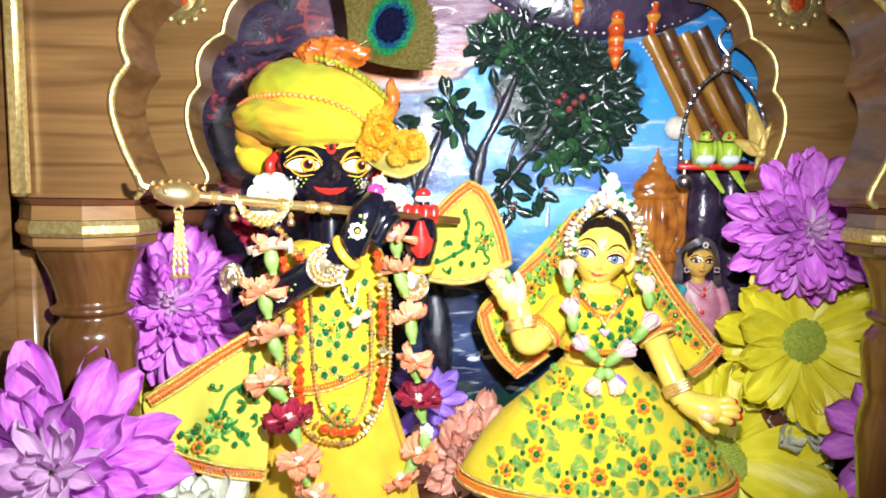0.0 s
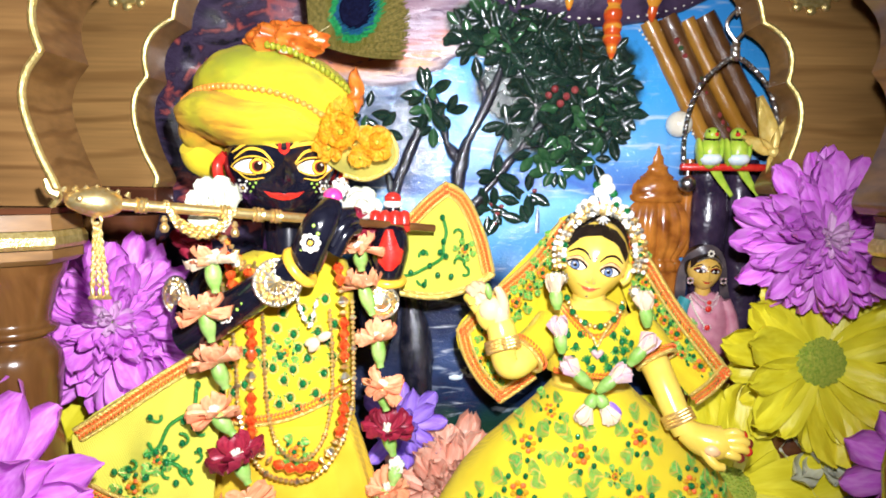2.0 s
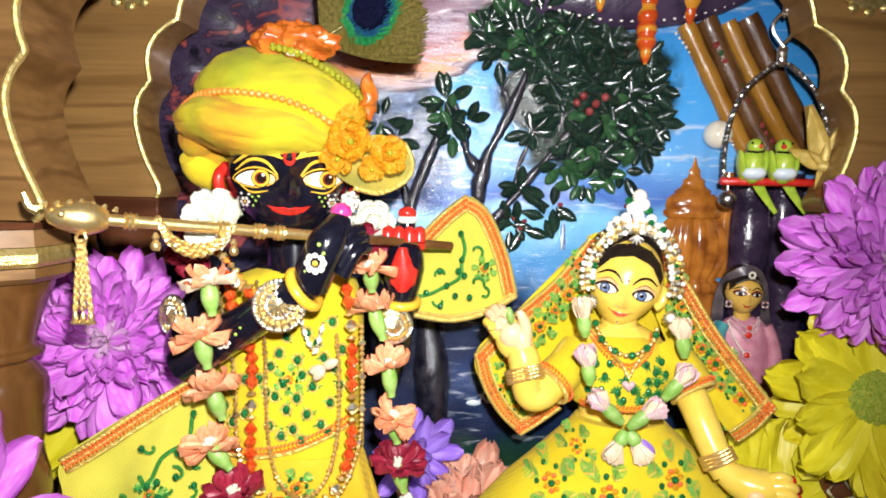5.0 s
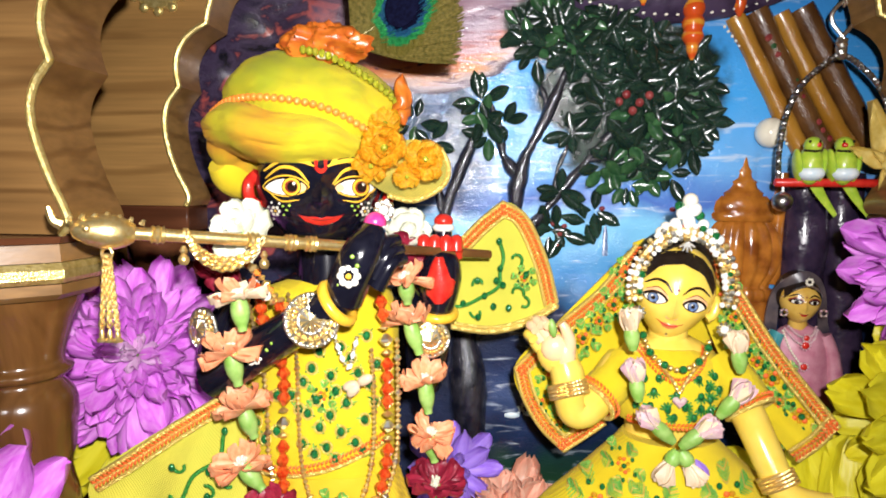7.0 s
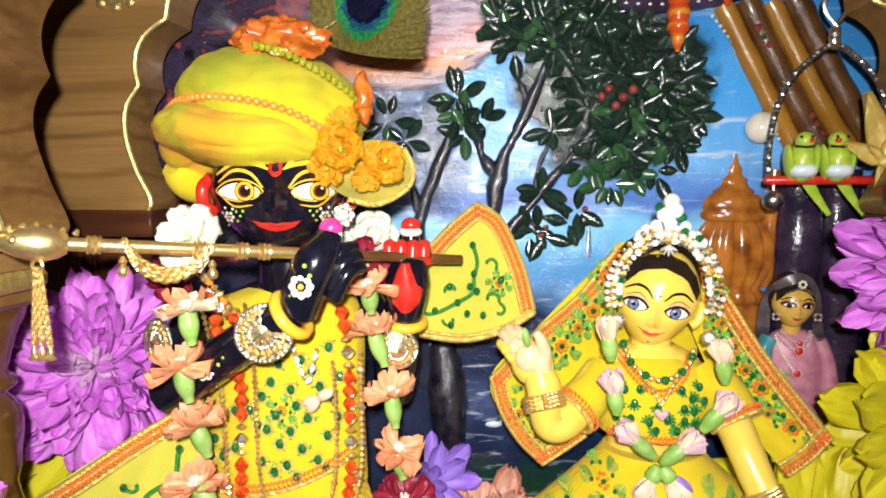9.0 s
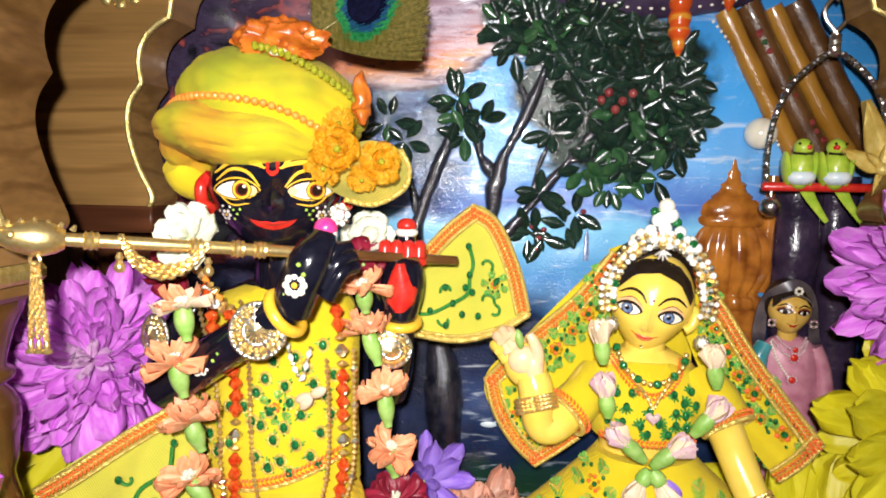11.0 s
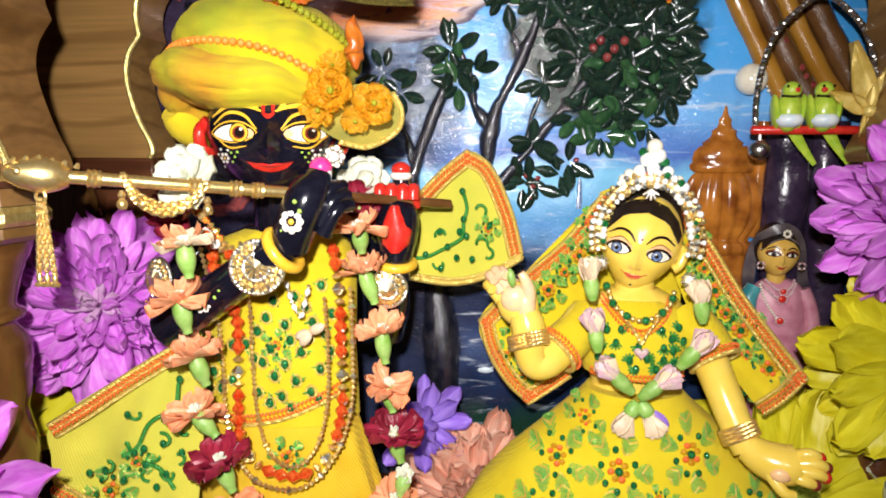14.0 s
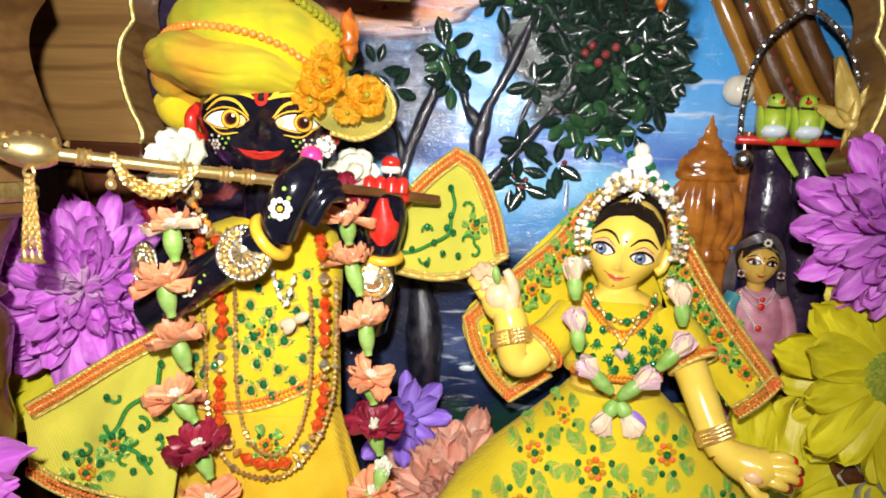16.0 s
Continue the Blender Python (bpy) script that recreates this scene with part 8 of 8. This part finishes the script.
def mum(name, c, normal, radius, rows, mats, label, category="flower", stuff=None, group="cut flowers", wide=0.3, flat=0.0, eye=None, seed=1, cup=0.3, blunt=2.7, wave=0.03, loose=9):
    """A many-petalled bloom: rows of petals from the flat outer ring to the upright heart."""
    r = random.Random(seed)
    t = thing(name, c, label, category, group)
    base = Matrix.Translation(c) @ aim(normal)
    for k, (cnt, ln, lean, mt) in enumerate(rows):
        L = radius * ln
        ms = [petal_mesh("petal", L, L * wide * w, mats[mt], cup=cup, curl=cv, tip=0.66, n=10, m=6, base=0.3, blunt=blunt, wave=wave, ph=cv * 30) for w, cv in ((1.0, 0.10), (1.15, 0.26), (0.85, -0.08), (0.95, 0.18))]
        for i in range(cnt):
            a = 6.2832 * (i + 0.5 * (k % 2)) / cnt + r.uniform(-0.14, 0.14)
            m = base @ Matrix.Translation((0, 0, radius * 0.035 * k)) @ Matrix.Rotation(a, 4, "Z") @ Matrix.Rotation(-radians(lean + r.uniform(-loose, loose)), 4, "Y") @ Matrix.Translation((radius * 0.05, 0, 0)) @ Matrix.Rotation(r.uniform(-0.15, 0.15), 4, "X") @ Matrix.Scale(r.uniform(0.98 - loose * 0.012, 1.08), 4)
            placed("petal", r.choice(ms), t, m)
    if eye:
        g = Geo()
        for i in range(150):
            q = math.sqrt(i / 150) * radius * eye
            a = i * 2.39996
            ball(g, base @ Vector((q * math.cos(a), q * math.sin(a), radius * (0.07 + 0.06 * (1.3 - (q / (radius * eye)) ** 2)))), radius * 0.034, "daisy_eye", 6, 4)
        part("flower_eye", g, t, "green button centre")
    part("receptacle", ball(Geo(), base @ Vector((0, 0, -radius * 0.04)), radius * 0.16, "stem_green", 12, 8), t)
    return t


MUM = [(19, 1.0, -6, 0), (19, 0.97, 0, 0), (18, 0.92, 6, 0), (18, 0.85, 12, 0), (16, 0.77, 18, 0), (15, 0.67, 25, 0), (13, 0.57, 32, 0), (12, 0.47, 42, 0), (10, 0.36, 56, 1), (6, 0.26, 74, 1)]
PURPLE = ["petal_magenta", "petal_pale"]
mum("chrysanthemum", (-0.1060, 0.2740, 0.0935), (0.30, -1, 0.35), 0.0310, [(12, 1.05, -14, 0)] + MUM, PURPLE, "magenta chrysanthemum with paler heart beside the pillar", seed=3, wide=0.30, loose=17, wave=0.05)
mum("chrysanthemum", (0.1510, 0.2860, 0.1280), (-0.16, -1, 0.05), 0.0300, MUM, PURPLE, "full magenta chrysanthemum above the yellow daisy", seed=5, wide=0.27, loose=15, wave=0.05)
mum("aster", (-0.1130, 0.2040, 0.0550), (0.25, -1, 0.40), 0.0400, [(14, 1.0, 0, 0), (13, 0.92, 12, 0), (12, 0.72, 26, 0), (11, 0.52, 42, 1), (9, 0.34, 62, 1)], PURPLE, "magenta aster with long pointed petals in front of the pillar", seed=8, wide=0.32, blunt=1.7, loose=13, wave=0.04)
mum("aster", (0.1870, 0.2680, 0.0480), (-0.5, -1, 0.2), 0.0300, [(11, 1.0, 4, 0), (9, 0.75, 30, 0), (7, 0.45, 60, 1)], PURPLE, "magenta aster low beside the yellow daisies", seed=11, wide=0.38)
mum("daisy", (0.1560, 0.2920, 0.0800), (-0.05, -1, 0.10), 0.0355, [(15, 1.0, -2, 0), (14, 0.95, 5, 0)], ["petal_yellow"], "yellow daisy with a green button centre", eye=0.25, seed=14, wide=0.40, cup=0.10, wave=0.05, loose=12)
mum("daisy", (0.1225, 0.2895, 0.0260), (0.12, -0.85, 0.5), 0.0460, [(14, 1.0, -4, 0), (13, 0.94, 6, 0)], ["petal_yellow"], "yellow daisy beside the dress hem", eye=0.22, seed=15, wide=0.42, cup=0.10, wave=0.05, loose=12)
mum("daisy", (-0.1230, 0.2860, 0.0640), (0.2, -0.8, 0.4), 0.0280, [(12, 1.0, 6, 0), (8, 0.9, 20, 0)], ["petal_yellow"], "yellow daisy behind the magenta flower", eye=0.22, seed=16, wide=0.36, cup=0.10)
mum("white_flower", (0.1640, 0.2980, 0.0400), (-0.1, -1, 0.4), 0.0190, [(10, 1.0, 10, 0), (9, 0.8, 35, 0), (7, 0.5, 60, 0)], ["petal_white"], "white flower behind the yellow daisies", seed=17, wide=0.5)
mum("white_flower", (-0.0800, 0.2330, 0.0250), (0.1, -0.8, 0.6), 0.0180, [(10, 1.0, 10, 0), (9, 0.8, 35, 0), (7, 0.5, 60, 0)], ["petal_white"], "pale greenish white flower below the shawl", seed=18, wide=0.5)
mum("violet_flower", (-0.0050, 0.3080, 0.0450), (0.25, -1, 0.35), 0.0190, [(8, 1.0, 12, 0), (7, 0.9, 34, 0), (5, 0.7, 58, 0)], ["petal_violet"], "violet flower with pointed petals beside the garland", seed=19, wide=0.36)
mum("carnation", (0.0170, 0.3040, 0.0185), (0.0, -1, 0.6), 0.0300, [(18, 1.0, 2, 0), (18, 0.93, 12, 0), (17, 0.83, 22, 0), (15, 0.72, 32, 0), (13, 0.58, 44, 0), (11, 0.44, 58, 0), (8, 0.3, 72, 0)], ["petal_peach"], "coral carnation head between the two figures", seed=20, wide=0.36, cup=0.2, wave=0.10, loose=14)
mum("white_flower", (-0.0560, 0.2380, 0.1385), (-0.2, -1, 0.45), 0.0086, [(6, 1.0, 6, 0), (5, 0.85, 28, 0), (4, 0.6, 54, 0)], ["petal_white"], "white flower tucked beside the ear", seed=22, wide=0.85, cup=0.12, wave=0.05)
mum("white_flower", (-0.0175, 0.2730, 0.1365), (0.2, -1, 0.35), 0.0086, [(6, 1.0, 6, 0), (5, 0.85, 28, 0), (4, 0.6, 54, 0)], ["petal_white"], "white flower tucked behind the raised hand", seed=23, wide=0.85, cup=0.12, wave=0.05)
mum("wine_flower", (-0.0640, 0.2470, 0.1290), (-0.2, -1, 0.2), 0.0085, [(7, 1.0, 10, 0), (6, 0.8, 40, 0)], ["petal_wine"], "wine-red flower at the shoulder", seed=24, wide=0.7)
mum("wine_flower", (-0.0180, 0.2680, 0.1290), (0.2, -1, 0.2), 0.0080, [(7, 1.0, 10, 0), (6, 0.8, 40, 0)], ["petal_wine"], "wine-red flower at the shoulder", seed=25, wide=0.7)

# ---- swing with two parrots ----
swing = thing("toy_swing", (0.127, 0.312, 0.153), "twisted wire swing with a red perch and a small bell", "swing")
SW = [(0.1085, 0.1545), (0.1082, 0.164), (0.1095, 0.175), (0.1130, 0.185), (0.1185, 0.192), (0.1270, 0.1975), (0.1355, 0.192), (0.1410, 0.185), (0.1445, 0.175), (0.1458, 0.164), (0.1455, 0.1545)]
g = Geo()
ropes(g, spline([(x, 0.312, z) for x, z in SW], 8), "steel_wire", 0.00065, 0.0026)
part("wire_frame", g, swing, "twisted silver wire arch")
part("ring", tube(Geo(), spline([(0.1268, 0.312, 0.1985), (0.1272, 0.312, 0.203), (0.1235, 0.312, 0.208), (0.1232, 0.312, 0.212), (0.1268, 0.312, 0.2155), (0.1304, 0.312, 0.212), (0.1300, 0.312, 0.208), (0.1264, 0.312, 0.203), (0.1268, 0.312, 0.1985)], 6), 0.0007, "silver", 8), swing)
g = Geo()
ropes(g, [(0.1268, 0.312, 0.1970), (0.1268, 0.312, 0.2030)], "silver", 0.0012, 0.0022)
part("wire_coil", g, swing)
g = Geo()
for i in range(12):
    z = 0.2165 + i * 0.0042
    c = [Vector((0.1268 + (0.0010 * math.sin(a) if i % 2 else 0.0), 0.312 + (0.0 if i % 2 else 0.0010 * math.sin(a)), z + 0.0026 * math.cos(a))) for a in [6.2832 * k / 12 for k in range(13)]]
    tube(g, c, 0.00045, "silver", 6)
part("chain", g, swing)
part("perch", tube(Geo(), [(0.1070, 0.3115, 0.1540), (0.1075, 0.3115, 0.1540), (0.1465, 0.3115, 0.1540), (0.1470, 0.3115, 0.1540)], lambda s: 0.0015 if 0.1 < s < 0.9 else 0.0011, "paint_red", 14), swing, "red painted perch")
part("bell", ball(Geo(), (0.1102, 0.312, 0.1473), (0.0035, 0.0035, 0.0034), "steel_wire", 18, 12), swing, "round silver bell")
part("bell_loop", tube(Geo(), [(0.1102, 0.312, 0.1505), (0.1102, 0.312, 0.1535)], 0.0005, "steel_wire", 7), swing)
for x, s in ((0.1180, 1), (0.1290, -1)):
    g = Geo()
    ball(g, (x, 0.3100, 0.1600), (0.0041, 0.0042, 0.0068), "parrot_green", 18, 12)
    ball(g, (x, 0.3093, 0.1572), (0.0046, 0.0044, 0.0028), "parrot_white", 18, 10)
    ball(g, (x + 0.0004 * s, 0.3096, 0.1668), (0.0030, 0.0030, 0.0030), "parrot_green", 16, 10)
    ball(g, (x + 0.0012 * s, 0.3075, 0.1668), (0.0012, 0.0012, 0.0010), "paint_red", 10, 7)
    tube(g, [(x - 0.0030, 0.3085, 0.1650), (x, 0.3066, 0.1646), (x + 0.0030, 0.3085, 0.1650)], 0.00045, "paint_black", 7)
    for e in (-1, 1):
        ball(g, (x + e * 0.0016, 0.3072, 0.1680), 0.0005, "paint_black", 7, 5)
        ball(g, (x + e * 0.0040, 0.3105, 0.1600), (0.0014, 0.0036, 0.0058), "parrot_green", 12, 8, Matrix.Rotation(0.12 * e, 3, "Y"))
    tube(g, spline([(x + 0.002, 0.3130, 0.1560), (x + 0.006, 0.3135, 0.1495), (x + 0.0110, 0.3135, 0.1425)], 5), (0.0024, 0.0008), "parrot_green", 8, 0.4)
    solo("parrot_ornament", g, "small green and white parrot ornament on the red perch", "ornament", (x, 0.31, 0.155), "parrots on the swing")
rib = thing("ribbon_bow", (0.140, 0.310, 0.158), "gold ribbon bow tied on the swing", "ribbon")
for a, ln, wd in ((1.95, 0.0230, 0.0080), (2.75, 0.0150, 0.0060), (1.35, 0.0140, 0.0056), (0.5, 0.0100, 0.0050), (-1.45, 0.0150, 0.0040), (-1.9, 0.0090, 0.0034)):
    placed("ribbon_end", petal_mesh("ribbon_end", ln, wd, "ribbon_gold", cup=0.28, curl=0.10, tip=0.3, n=10, m=8, base=0.25, blunt=0.9, wave=0.05), rib, Matrix.Translation((0.1425, 0.3085, 0.1600)) @ Matrix.Rotation(math.pi / 2, 4, "X") @ Matrix.Rotation(a, 4, "Z"))
part("knot", ball(Geo(), (0.1425, 0.3075, 0.1600), (0.0024, 0.0016, 0.0020), "ribbon_gold", 12, 8), rib)

# gilded plaques on the inner arch board
for side in (-1, 1):
    px, pz, knobs = CX + side * 0.1275, 0.2215, []
    g = Geo()
    lathe(g, (px, 0.2945, pz), [(0.0100, 0.0), (0.0095, 0.0010), (0.0070, 0.0014), (0.0062, 0.0009), (0.0040, 0.0016), (0.0005, 0.0018)], "gold_paint", 24, Matrix.Rotation(math.pi / 2, 3, "X"))
    for i in range(12):
        a = i * 0.5236
        knobs.append(ball(Geo(), (px + 0.0102 * math.cos(a), 0.2942, pz + 0.0102 * math.sin(a)), (0.0019, 0.0012, 0.0019), "gold_paint", 9, 6))
    plaque = part("gilded_plaque", g, shrine, "gilded round plaque with a red stone")
    for q in knobs:
        part("knob", q, plaque)
    part("red_stone", ball(Geo(), (px, 0.2925, pz - 0.001), (0.0034, 0.0016, 0.0034), "bead_red", 14, 8), plaque)
